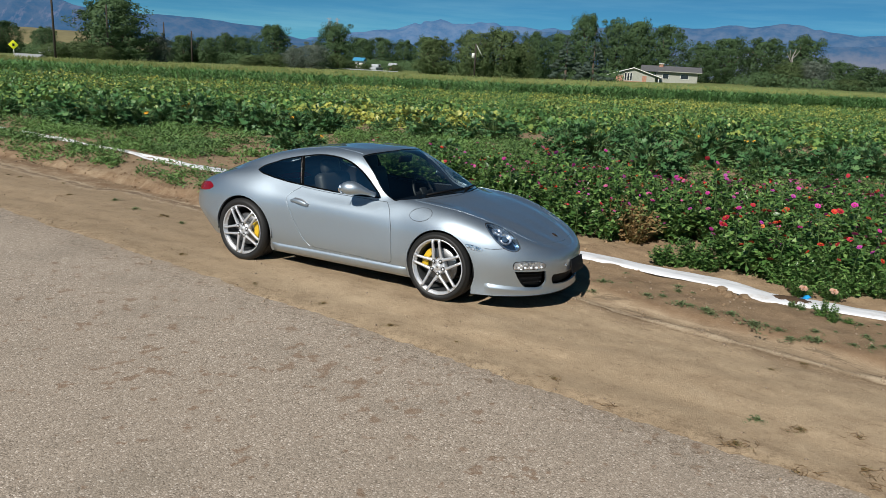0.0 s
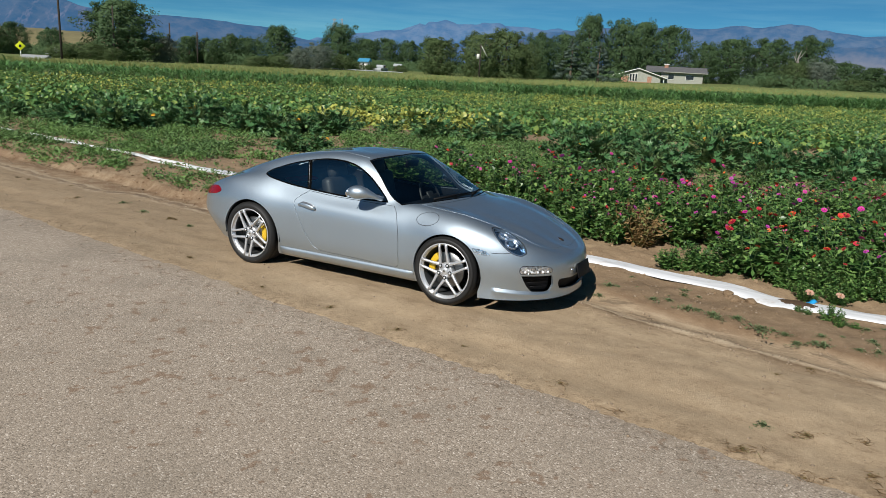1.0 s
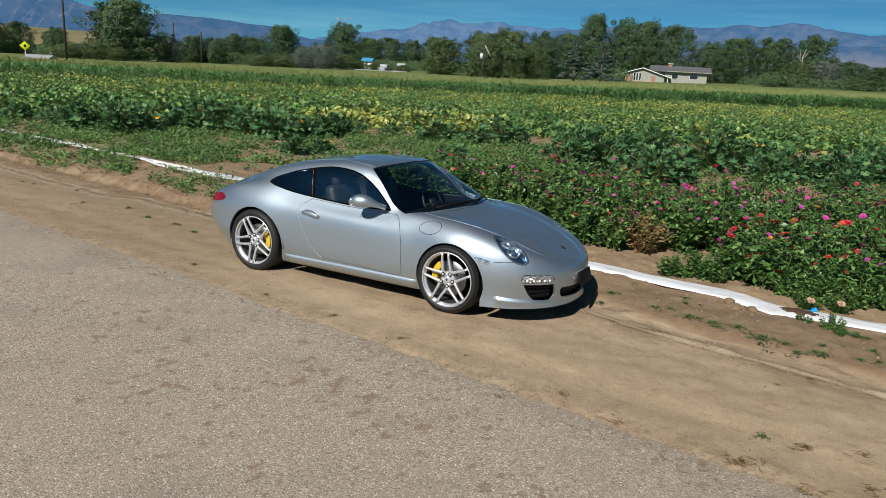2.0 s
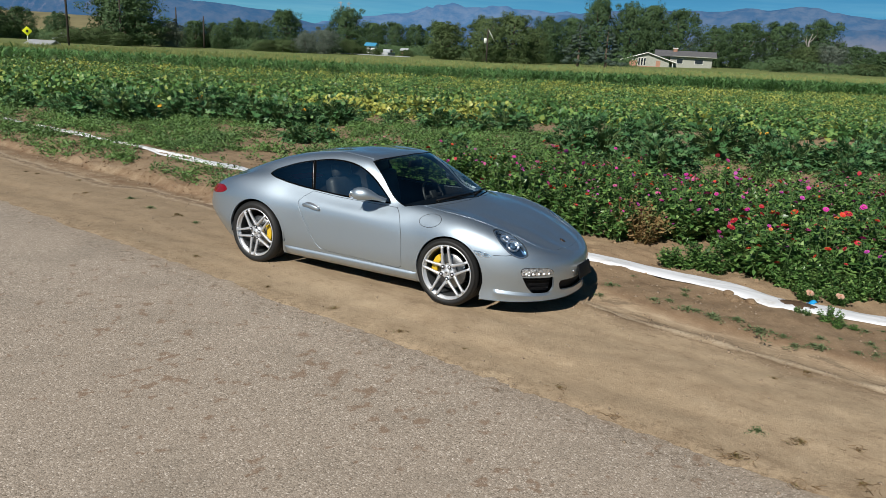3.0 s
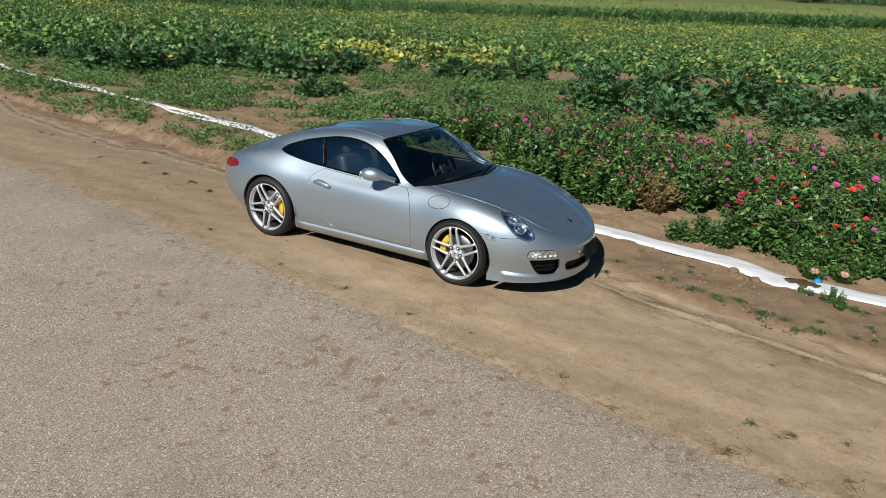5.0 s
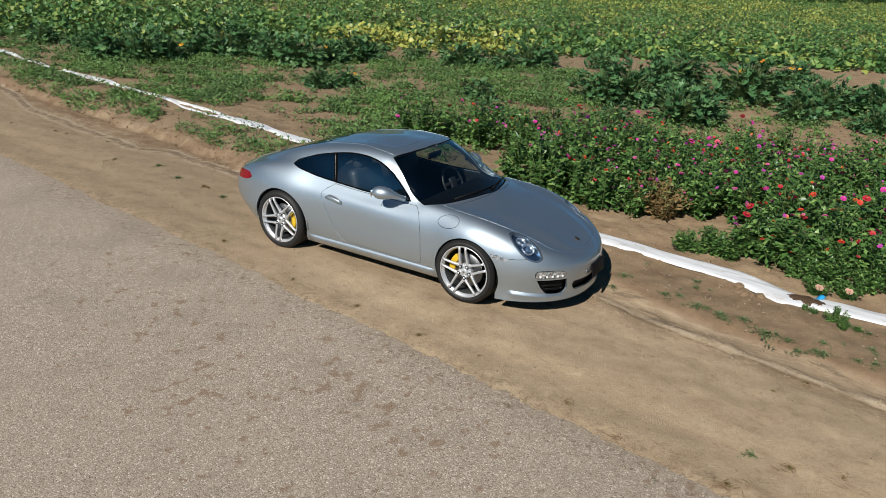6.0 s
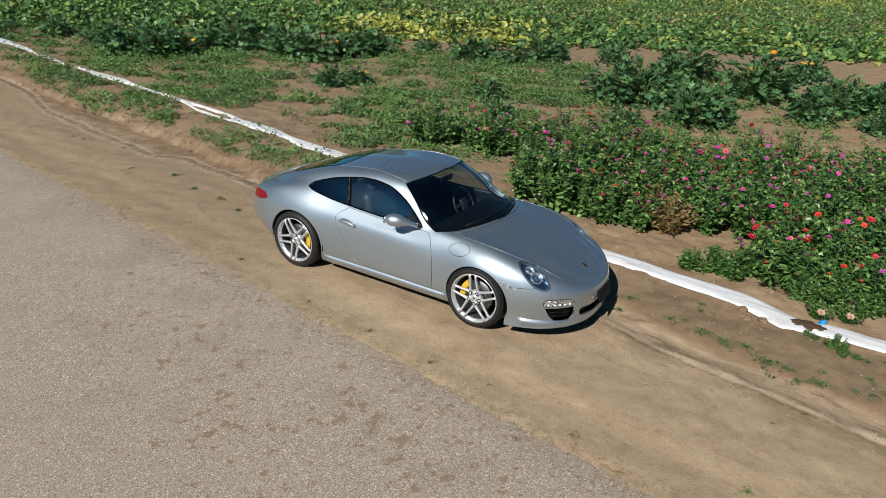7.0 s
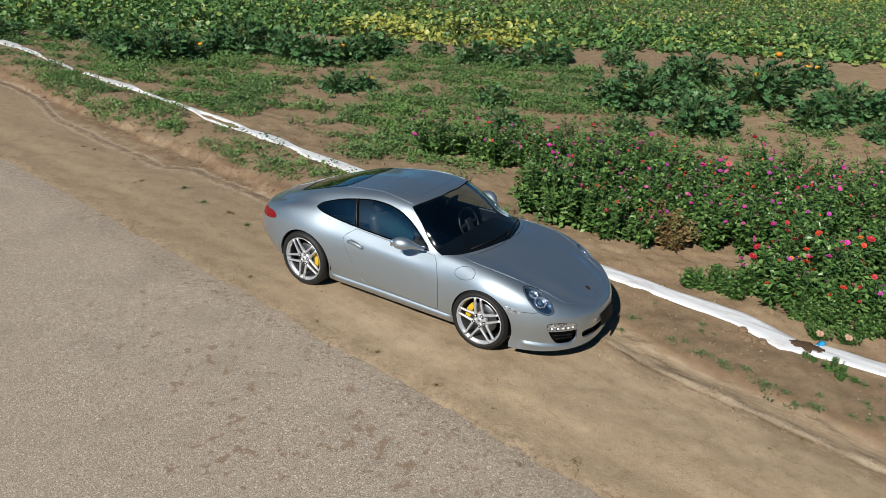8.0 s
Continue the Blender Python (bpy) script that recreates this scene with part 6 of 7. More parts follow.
def plant_zucchini():
    g = np.random.default_rng(9)
    # across, ahead, size
    bushes = [(-9.3, 18.5, 1.05), (-8.5, 18.6, 1.1), (-7.9, 18.9, .8), (-7.5, 19.9, 1.0), (-6.8, 20.1, 1.05), (-5.9, 20.5, .95), (-5.3, 19.6, .9), (-4.5, 19.3, 1.15), (-3.9, 19.9, .8),
              (-3.4, 20.4, 1.1), (-2.9, 20.7, .8), (-3.5, 16.5, .68), (-2.9, 16.8, .6), (-1.65, 21.3, .55), (-.45, 20.6, .85), (.0, 20.8, .8), (.85, 20.5, .75), (1.6, 21.1, .95), (2.05, 21.6, .7),
              (.15, 16.1, .62), (.35, 14.3, .5), (3.75, 21.5, .7), (2.9, 16.7, 1.0), (3.55, 16.6, 1.15), (4.15, 17.1, 1.0), (4.9, 19.3, 1.0), (5.5, 19.7, 1.05), (4.3, 15.1, .95), (4.75, 15.5, 1.0),
              (2.9, 14.6, .5), (6.7, 18.2, 1.3), (7.2, 18.7, .9), (9.2, 21.3, .85), (8.6, 20.6, .7), (7.2, 16.2, .85), (8.0, 17.1, 1.0), (8.7, 17.4, 1.05), (9.3, 17.0, 1.0), (8.5, 15.5, .8), (9.9, 18.0, 1.0), (10.6, 17.4, .9),
              (-13.6, 19.9, .7), (-12.2, 20.6, .75), (-10.6, 19.7, .6), (11.5, 19.6, .9), (12.3, 21.0, .8)]
    blossom = flower_mesh("blossom", petal_material("blossom_yellow", (0.75, 0.36, 0.02)), HEART, rings=1, radius=.075)
    for k, (x, y, sc) in enumerate(bushes):
        lv = ZUCCHINI_KINDS[int(g.integers(0, 4))]
        ob = thing("squash_plant", Matrix.LocRotScale((x, y, float(ground_z(x, y)) - .02), Euler((0, 0, g.random() * 6.28)), (sc * 1.1, sc * 1.1, sc)), "bushy dark green summer squash plant in the soil", "squash plant", "bush squash plants")
        part("foliage", lv, parent=ob)
        for j in range((2, 0, 1, 0)[k % 4]):
            part("blossom", blossom, parent=ob, label="yellow squash blossom").matrix_local = pose(g.normal(0, .16), -.12 + g.normal(0, .14), .5 + .06 * g.random(), 35, g.normal(0, 20), 0)


def weed_cover():
    """Low weeds in clumps between the verge and the field, and a thin carpet of seedlings."""
    g = np.random.default_rng(11)
    m = 60000
    s_, n_ = -30 + 42 * g.random(m), 6.5 + 17 * g.random(m)
    x, y = lane(s_, n_)
    patch = .52 + .34 * lattice(x, y, .55, 41) + .3 * lattice(x, y, 1.9, 42) + .2 * np.sin(6 * y + .5 * np.sin(x) + .9 * wave(x, y, .5, 2))
    patch = .04 + .96 * smooth(.43, .72, patch + .14 * (n_ < 7.6) * (s_ < -7.5))
    left = smooth(-6.0, -8.5, s_) * smooth(6.55, 6.9, n_) * smooth(14.5, 12, n_)
    mid = smooth(12.6, 13.4, y) * smooth(23, 21, y) * (.35 + .65 * smooth(7, 3.0, x)) * smooth(-14, -9, x) * 1.5 * (.4 + .6 * smooth(15.6, 16.8, y + .12 * x))
    near = .08 * smooth(7.5, 8.0, n_) * (y < 13.5) * (n_ < 9.5)
    left = 1.25 * left * (.65 + .35 * smooth(7.6, 8.6, n_)) * np.where(np.abs(n_ - 7.7) < .22, .25, 1)
    cover = np.maximum(np.maximum(left, mid), near)
    cover = cover * 1.0 * (.12 + .88 * smooth(21.6, 19.2, y + .35 * np.minimum(x + 3, 0)))
    on_sheet = (np.abs(n_ - 7.8) < .26) & (((s_ > -13.0) & (s_ < -8)) | ((s_ > -16.5) & (s_ < -15)) | (s_ < -20.6)) | (np.abs(n_ - 7.8) < .1) & (s_ < -8)
    keep = ~on_sheet & (g.random(m) < patch * cover) & (y < 22.8) & ~((x > .9) & (y < 13.2))
    x, y = x[keep], y[keep]
    k = len(x)
    rad = .04 + .21 * g.random(k) ** 2.4
    per = (7 + 190 * rad).astype(int)
    i = np.repeat(np.arange(k), per)
    rad, tall = rad[i], (.6 + .7 * g.random(k))[i]
    a, q = g.random(len(i)) * 6.28, g.random(len(i)) ** .7 * (.75 + .4 * g.random(len(i)))
    px, py = x[i] + rad * q * np.cos(a), y[i] + rad * q * np.sin(a)
    pz = ground_z(px, py) + .008 + rad * tall * np.sqrt(np.maximum(0, 1.05 - q * q)) * (.2 + .8 * g.random(len(i)))
    v, f = scattered(oval_shape(.5), np.stack((px, py, pz), -1), (.035 + .05 * g.random(len(i)) ** 1.6) * (.65 + .35 * smooth(8, 14, py)), a + g.normal(0, .9, len(i)), g.normal(.25, .5, len(i)), g.normal(0, .5, len(i)))
    tagged(new("weeds", plain_mesh("weeds", v, f, WEED, True)), "low green weeds spread over the soil", "weeds", kind="stuff")


def clods():
    """Crumbs and clods of soil between the verge and the field."""
    g = np.random.default_rng(19)
    m = 24000
    s_, n_ = -24 + 36 * g.random(m), 6.35 + 17 * g.random(m) ** 1.25
    x, y = lane(s_, n_)
    keep = (y < 24.5) & (g.random(m) < .45 + .5 * wave(x, y, 1.1, 9) + .4 * (n_ < 7.6) * (s_ < -4.5))
    x, y, n_ = x[keep], y[keep], n_[keep]
    k = len(x)
    v = np.array([(1, .1, -.2), (-.9, 0, -.1), (.1, 1, -.2), (0, -1, 0), (.3, .3, .75), (-.35, -.2, .6), (0, 0, -.6)]) * .5
    f = np.array([(0, 2, 4), (2, 5, 4), (2, 1, 5), (1, 3, 5), (3, 4, 5), (3, 0, 4), (2, 0, 6), (1, 2, 6), (3, 1, 6), (0, 3, 6)])
    extra = (n_ < 7.7) & (s_[keep] < -4.5)
    size = .01 + .04 * extra * g.random(k) ** 2 + .07 * g.random(k) ** 5 * smooth(6.3, 9, n_) + .026 * g.random(k) ** 2.5
    pv, pf = scattered((v, f), np.stack((x, y, ground_z(x, y) + .1 * size), -1), size, g.random(k) * 6.28, g.normal(0, .5, k), g.normal(0, .5, k))
    tagged(new("soil_clods", plain_mesh("soil_clods", pv, pf, EARTH, False)), "crumbly clods of brown field soil", "soil", kind="stuff")


DUSTY = leafy("dusty_weed_leaf", [(0.0, (0.13, 0.18, 0.08)), (0.6, (0.19, 0.25, 0.115)), (1.0, (0.29, 0.33, 0.17))], through_light=.2)


def weed_tuft(seed, spread_, dry):
    g = np.random.default_rng(seed)
    m = 170
    a, r = g.random(m) * 6.28, 1.3 * spread_ * g.random(m)
    r = r * (.55 + .45 * np.sin(2.5 * a + seed))
    v, f = scattered(oval_shape(.3 if not dry else .1), np.stack((r * np.cos(a), r * np.sin(a), .01 + .05 * (1 - r / spread_) * g.random(m)), -1), .02 + .028 * g.random(m), g.random(m) * 6.28, g.normal(.25, .4, m))
    return plain_mesh("weed_leaves", v, f, DRY if dry else DUSTY, True)


def place_tufts():
    g = np.random.default_rng(13)
    kinds = [weed_tuft(1, .15, False), weed_tuft(2, .12, False), weed_tuft(3, .13, True)]
    green = [(-2.15, 7.28), (-1.92, 6.7), (-1.84, 6.74), (-1.68, 6.68), (-1.62, 6.62), (-1.47, 6.73), (-1.24, 6.6), (-1.04, 6.63), (-.92, 6.54), (-.73, 6.59), (-.77, 6.79), (-.46, 6.68), (-.33, 6.72), (-.22, 6.83), (-2.27, 6.72), (-2.14, 6.8), (-1.07, 7.4), (-.65, 7.33),
             (-.48, 7.3), (-2.78, 6.83), (-2.78, 6.61), (-9.66, 5.54), (-9.0, 5.44), (-7.9, 5.4), (-.78, 4.75), (-.05, 6.9), (.2, 6.75)]
    dry = [(-12.55, 5.4), (-12.29, 5.46), (-10.34, 5.24), (-8.43, 5.48), (-8.36, 5.5), (-.9, 5.72), (-.73, 6.08), (-2.08, 4.41), (-.8, 4.31), (-.44, 4.25), (-.13, 4.5), (-.52, 4.78), (-.21, 4.93), (-13.5, 5.1), (-3.0, 4.5), (-3.6, 4.4), (-4.4, 4.42), (-5.3, 4.4), (-6.6, 4.5), (-11.4, 5.7)]
    green += [(-3.0 + 3.6 * g.random(), 6.62 + .75 * g.random() ** 1.3) for k in range(26)]
    for k, (s_, n_) in enumerate(green + dry):
        x, y = lane(s_, n_)
        d = k >= len(green)
        sc = .3 + .4 * g.random() if d else (.45 if k < 27 else .2) + .45 * g.random() + (.35 if k in (1, 3, 6, 9) else 0)
        ob = thing("dry_tuft" if d else "weed_tuft", Matrix.LocRotScale((x, y, float(ground_z(x, y)) - .004), Euler((0, 0, g.random() * 6.28)), (sc, sc, sc * .6)), "dry brown tuft of grass on the dirt" if d else "small green weed tuft on the dirt", "weed", "tufts on the verge")
        part("foliage", kinds[2] if d else kinds[k % 2], parent=ob)


def pebbles():
    g = np.random.default_rng(17)
    m = 26000
    s_, n_ = -15 + 24 * g.random(m), 3.9 + 4.6 * g.random(m) ** 1.0
    lip = g.random(m) < .12
    n_ = np.where(lip & (s_ > -3.4), 6.17 + g.normal(0, .06, m), n_)
    keep = g.random(m) < np.where(n_ < 4.5, .16, .09 + .3 * ((n_ > 5.9) & (n_ < 7.4)))
    s_, n_ = s_[keep], n_[keep]
    x, y = lane(s_, n_)
    v = np.array([(1, 0, 0), (-1, 0, 0), (0, 1, 0), (0, -1, 0), (0, 0, .7), (0, 0, -.7)]) * .5
    f = np.array([(0, 2, 4), (2, 1, 4), (1, 3, 4), (3, 0, 4), (2, 0, 5), (1, 2, 5), (3, 1, 5), (0, 3, 5)])
    k = len(x)
    pv, pf = scattered((v, f), np.stack((x, y, np.maximum(ground_z(x, y), np.where(n_ < 4.15, .004, -1)) + .003), -1), .006 + .03 * g.random(k) ** 5 + .012 * (n_ > 5.8) * g.random(k) ** 2, g.random(k) * 6.28, g.normal(0, .4, k))
    tagged(new("pebbles", plain_mesh("pebbles", pv, pf, ROCK, True)), "scattered small tan stones and clods", "stones", kind="stuff")


def sheeting(name, s0, s1, mid, width, seed, label):
    """A crumpled strip of plastic along the verge."""
    g = np.random.default_rng(seed)
    sa = np.arange(s0, s1, .035)
    ca = np.linspace(-1, 1, 15)
    A, C = np.meshgrid(sa, ca, indexing="ij")
    w = width(sa)[:, None] * (1 + .03 * np.sin(A * 1.7 + 2 * np.sign(C) + seed) + .05 * lattice(A, np.sign(C) * 3, 2.5, seed) + .02 * lattice(A, C, 9, seed))
    n_ = mid(sa)[:, None] + C * w / 2 + .02 * np.sin(A * .9 + seed)
    x, y = lane(A + .03 * np.sin(C * 4 + A * 3), n_)
    bed = ground_z(x, y).mean(1)
    bed = np.convolve(np.pad(bed, 12, mode="edge"), np.full(25, 1 / 25), "valid")[:, None]
    z = bed + .038 + .004 * lattice(A * .4, n_, 12, seed) + .005 * lattice(A * .12, n_, 30, seed + 1)
    z -= .028 * np.abs(C) ** 4
    torn = np.maximum(smooth(-13.1, -13.3, A) * smooth(-15.2, -15.0, A), smooth(-16.6, -16.8, A) * smooth(-21.0, -20.8, A))
    bury = smooth(.0, .4, lattice(A, C * .6, 2.0, seed + 3)) * torn + smooth(.55, .3, np.abs(C + .1)) * smooth(-12.75, -12.5, A) * smooth(-11.25, -11.5, A)
    z -= .07 * np.minimum(bury, 1)
    ob = new(name, plain_mesh(name, np.stack((x, y, z), -1).reshape(-1, 3), grid_faces(len(sa), len(ca)), PLASTIC_SHEET, True))
    mod = ob.modifiers.new("thickness", "SOLIDIFY")
    mod.thickness = .004
    tagged(ob, label, "plastic sheeting")


plant_zinnias()
plant_zucchini()
weed_cover()
place_tufts()
pebbles()
clods()
sheeting("plastic_sheet", -4.6, -1.0, lambda s_: np.interp(s_, (-4.6, -3.6, -2.66, -2.2, -1.85, -1.5, -1.3, -1.12, -.95), (7.64, 7.63, 7.67, 7.7, 7.68, 7.6, 7.54, 7.55, 7.6)), lambda s_: np.interp(s_, (-4.6, -3.6, -2.66, -2.2, -1.6, -1.3, -1.1, -.95), (.32, .31, .29, .32, .36, .36, .26, .16)), 1, "long white crumpled plastic sheet lying on the dirt")
sheeting("plastic_sheet", -1.12, 2.5, lambda s_: np.interp(s_, (-1.12, -.98, -.7, -.35, 2.5), (7.58, 7.62, 7.67, 7.71, 7.66)), lambda s_: np.interp(s_, (-1.12, -.98, -.7, -.3, 2.5), (.2, .33, .3, .27, .3)), 2, "white crumpled plastic sheet end beside the flower bed")
sheeting("plastic_sheet", -26.0, -4.6, lambda s_: np.interp(s_, (-26, -21, -20, -18.5, -16.3, -15.4, -14.2, -13, -12, -11.1, -10.2, -9.4, -8.5, -6, -4.6), (7.85, 7.84, 7.84, 7.8, 7.76, 7.84, 7.82, 7.84, 7.81, 7.8, 7.78, 7.68, 7.7, 7.7, 7.64)),
         lambda s_: np.interp(s_, (-26, -21.2, -20.8, -20.2, -19.7, -17, -16.5, -16.2, -15.4, -15, -13.2, -12.8, -12.2, -11.4, -11.1, -10.6, -10, -9.6, -9.2, -4.6), (.34, .36, .16, .24, .14, .15, .1, .26, .26, .12, .12, .16, .36, .3, .16, .3, .24, .12, .26, .3)), 3, "torn white plastic strip half buried in weeds")
bx, by = lane(-1.02, 7.74)
bm = bmesh.new()
bmesh.ops.create_grid(bm, x_segments=6, y_segments=4, size=.5, matrix=Matrix.LocRotScale((0, 0, 0), None, (.11, .06, 1)))
for v in bm.verts:
    v.co.z += .012 * math.sin(v.co.x * 60) + .008 * math.cos(v.co.y * 90)
scrap = new("blue_scrap", bm_mesh("blue_scrap", bm, simple("blue_plastic", (0.02, 0.3, 0.62), .35, grain=.2, scale=50)))
scrap.matrix_world = pose(bx, by, float(ground_z(bx, by)) + .06, 8, -6, 30)
scrap.modifiers.new("thickness", "SOLIDIFY").thickness = .004
tagged(scrap, "small crumpled scrap of blue plastic on the sheeting", "litter")


def pumpkin(x, y, r):
    bm = bmesh.new()
    bmesh.ops.create_uvsphere(bm, u_segments=32, v_segments=12, radius=r)
    for v in bm.verts:
        a = math.atan2(v.co.y, v.co.x)
        k = 1 - .08 * abs(math.sin(a * 5))
        v.co = Vector((v.co.x * k, v.co.y * k, v.co.z * .75 - .1 * r * (1 - math.hypot(v.co.x, v.co.y) / r) * (1 if v.co.z > 0 else 0)))
    ob = thing("pumpkin", pose(x, y, float(ground_z(x, y)) + r * .85), "ripe orange pumpkin lying at the field edge", "pumpkin", "pumpkins")
    part("fruit", bm, simple("pumpkin_skin", (0.75, 0.25, 0.02), .45, grain=.15, scale=20), ob)
    part("stalk", tube(bmesh.new(), [(0, 0, r * .6), (.01, 0, r * .85), (.03, 0, r * 1.0)], [.018, .013, .015], 6), STEM, ob)


for x, y, r in ((.03, 24.1, .1), (2.29, 23.9, .1), (9.35, 24.6, .11)):
    pumpkin(x, y, r)

# the lump of mud where the sheet is broken, and dry stems on the dirt
mx, my = lane(-1.14, 7.58)
bm = bmesh.new()
bmesh.ops.create_icosphere(bm, subdivisions=4, radius=1, matrix=Matrix.LocRotScale((0, 0, 0), None, (.19, .095, .022)))
for v in bm.verts:
    k = 1 + .55 * noise.noise(Vector((v.co.x * 11, v.co.y * 11, 3))) + .2 * noise.noise(v.co * 40)
    v.co = Vector((v.co.x * k, v.co.y * k, v.co.z + .006 * noise.noise(v.co * 60)))
mud = new("mud_lump", bm_mesh("mud_lump", bm, simple("wet_mud", (0.1, 0.062, 0.036), .55, grain=.4, scale=40)))
mud.matrix_world = pose(mx, my, float(ground_z(mx, my)) + .03, 0, 0, -30)
tagged(mud, "dark smear of wet mud over the broken plastic sheet", "mud")
TWIG = simple("dry_stem", (0.22, 0.14, 0.07), .9, grain=.3, scale=50)


def dry_stems(places):
    """Tangles of dry stems blown onto the verge."""
    bm = bmesh.new()
    for i, (s_, n_) in enumerate(places):
        g = np.random.default_rng(70 + i)
        x, y = lane(s_, n_)
        foot = np.array((x, y, float(ground_z(x, y))))
        for k in range(9):
            a, p = g.random() * 6.28, np.array((g.normal(0, .06), g.normal(0, .045), .008))
            pts = [foot + p]
            for j in range(4):
                a += g.normal(0, .5)
                p = p + np.array((math.cos(a) * .017, math.sin(a) * .017, g.normal(0, .006)))
                p[2] = max(p[2], .004)
                pts.append(foot + p)
            tube(bm, pts, [.0018, .0018, .0015, .0012, .0008], 4, False)
    ob = new("dry_stems", bm_mesh("dry_stems", bm, TWIG))
    tagged(ob, "scattered tangles of dry brown stems on the dirt", "dry stems", kind="stuff")


dry_stems(((-.8, 4.31), (-.71, 4.35), (-.44, 4.25), (-.36, 4.27), (-.13, 4.5), (-.07, 4.38), (-.52, 4.78), (-.21, 4.93), (.1, 4.55), (.3, 4.7), (-1.6, 4.3), (-2.08, 4.4), (-10.3, 5.1)))


# lumps of dug soil beside the sheet, and the leafy weeds that grow along it
def soil_lump(x, y, r, seed):
    bm = bmesh.new()
    bmesh.ops.create_icosphere(bm, subdivisions=2, radius=r)
    for v in bm.verts:
        k = 1 + .35 * noise.noise(v.co * (1.5 / r) + Vector((seed, 0, 0)))
        v.co = Vector((v.co.x * k * 1.15, v.co.y * k, v.co.z * k * .62))
    ob = new("soil_lump", bm_mesh("soil_lump", bm, EARTH, False))
    ob.matrix_world = pose(x, y, float(ground_z(x, y)) + .22 * r, 0, 0, 50 * seed)
    tagged(ob, "crumbly lump of brown soil beside the plastic sheet", "soil lump", "dug soil lumps")


g1 = np.random.default_rng(31)
for k in range(11):
    x, y = lane(-1.62 + g1.normal(0, .14), 7.36 + g1.normal(0, .05))
    soil_lump(x, y, .02 + .035 * g1.random() ** 2, k)
for k, (s_, n_, sc) in enumerate(((-.78, 7.32, .34), (-.7, 7.24, .2), (-1.07, 7.4, .16), (-1.0, 7.36, .14), (-.58, 7.3, .15))):
    x, y = lane(s_, n_)
    fol, tops = ZINNIA_KINDS[k % 5]
    ob = thing("leafy_weed", Matrix.LocRotScale((x, y, float(ground_z(x, y)) - .01), Euler((0, 0, k)), (sc, sc, sc * .9)), "small upright green weed beside the plastic sheet", "weed", "leafy weeds")
    part("foliage", fol, parent=ob)

# ---- the far edge of the field: trees, house, poles, hills ----
def leaves_facing(p, out, size, g):
    """Small three-cornered leaf sprays at points, each facing its own way."""
    a = np.cross(out, g.normal(0, 1, out.shape))
    a /= np.maximum(np.linalg.norm(a, axis=1, keepdims=True), 1e-6)
    b = np.cross(out, a)
    k = size[:, None]
    v = np.stack((p - a * k * .6, p - b * k * .3, p + a * k * .5 + b * k * .25), 1).reshape(-1, 3)
    return v, np.arange(len(p) * 3).reshape(-1, 3)


def crown_mesh(name, seed, material, style):
    """A crown of small leaf clumps about a tree 10 high and 10 wide, with an uneven outline."""
    g = np.random.default_rng(seed)
    lobes = []
    if style == "spruce":
        for k in range(60):
            t_ = .06 + .94 * (k / 60)
            a = g.random() * 6.28
            r = 4.6 * (1 - t_) ** .85 * (.55 + .5 * g.random())
            lobes.append((math.cos(a) * r, math.sin(a) * r, .6 + 9.4 * t_, .95 * (1.15 - t_)))
        per = 320
    else:
        for k in range(95):
            a, q = g.random() * 6.28, math.sqrt(.12 + .88 * g.random())
            h = .35 + 8.9 * g.random() ** 1.1
            lim = 4.3 * math.sqrt(max(.06, 1 - ((h - 4.0) / 5.7) ** 2)) if style == "round" else 4.3 * math.sqrt(max(.08, 1 - ((h - 3.4) / 6.4) ** 2))
            lim *= 1 + .2 * math.sin(2 * a + seed) + .12 * math.sin(5 * a + 3 * seed)
            lobes.append((math.cos(a) * lim * q, math.sin(a) * lim * q, h + .5 * math.sin(3 * a + seed), .5 + .75 * g.random() ** 1.5))
        per = 115
    c = np.array(lobes)
    i = np.repeat(np.arange(len(c)), per)
    d = g.normal(0, 1, (len(i), 3))
    d /= np.linalg.norm(d, axis=1, keepdims=True)
    rad = c[i, 3] * (.5 + .55 * g.random(len(i)) ** .7) * (1 + .15 * np.sin(5 * d[:, 0] + i) * np.sin(4 * d[:, 2] + 2 * i))
    p = c[i, :3] + d * rad[:, None] * np.array((1, 1, .8 if style != "spruce" else .45))
    size = .16 + .2 * g.random(len(i))
    out = d * np.array((1, 1, .8)) + g.normal(0, .42, d.shape) + np.array((0, 0, .12))
    out /= np.linalg.norm(out, axis=1, keepdims=True)
    if style != "spruce":
        m = 4000
        a, q, h = g.random(m) * 6.28, np.sqrt(g.random(m)), .2 + 8.6 * g.random(m)
        lim = 3.9 * np.sqrt(np.maximum(.03, 1 - ((h - 3.7) / 5.4) ** 2)) * (1 + .2 * np.sin(2 * a + seed) + .12 * np.sin(5 * a + 3 * seed))
        heart = np.stack((np.cos(a) * q, np.sin(a) * q, (h - 4) / 9), -1) + g.normal(0, .25, (m, 3))
        heart /= np.linalg.norm(heart, axis=1, keepdims=True)
        p = np.vstack((p, np.stack((np.cos(a) * lim * q, np.sin(a) * lim * q, h), -1)))
        out, d, size = np.vstack((out, heart)), np.vstack((d, heart)), np.concatenate((size, .3 + .3 * g.random(m)))
    v, f = leaves_facing(p, out, size, g)
    me = plain_mesh(name, v, f, material, True)
    if len(me.vertices) == len(v):
        soft = .7 * out + 1.4 * d
        soft /= np.linalg.norm(soft, axis=1, keepdims=True)
        me.normals_split_custom_set_from_vertices(np.repeat(soft, 3, axis=0).tolist())
    return me


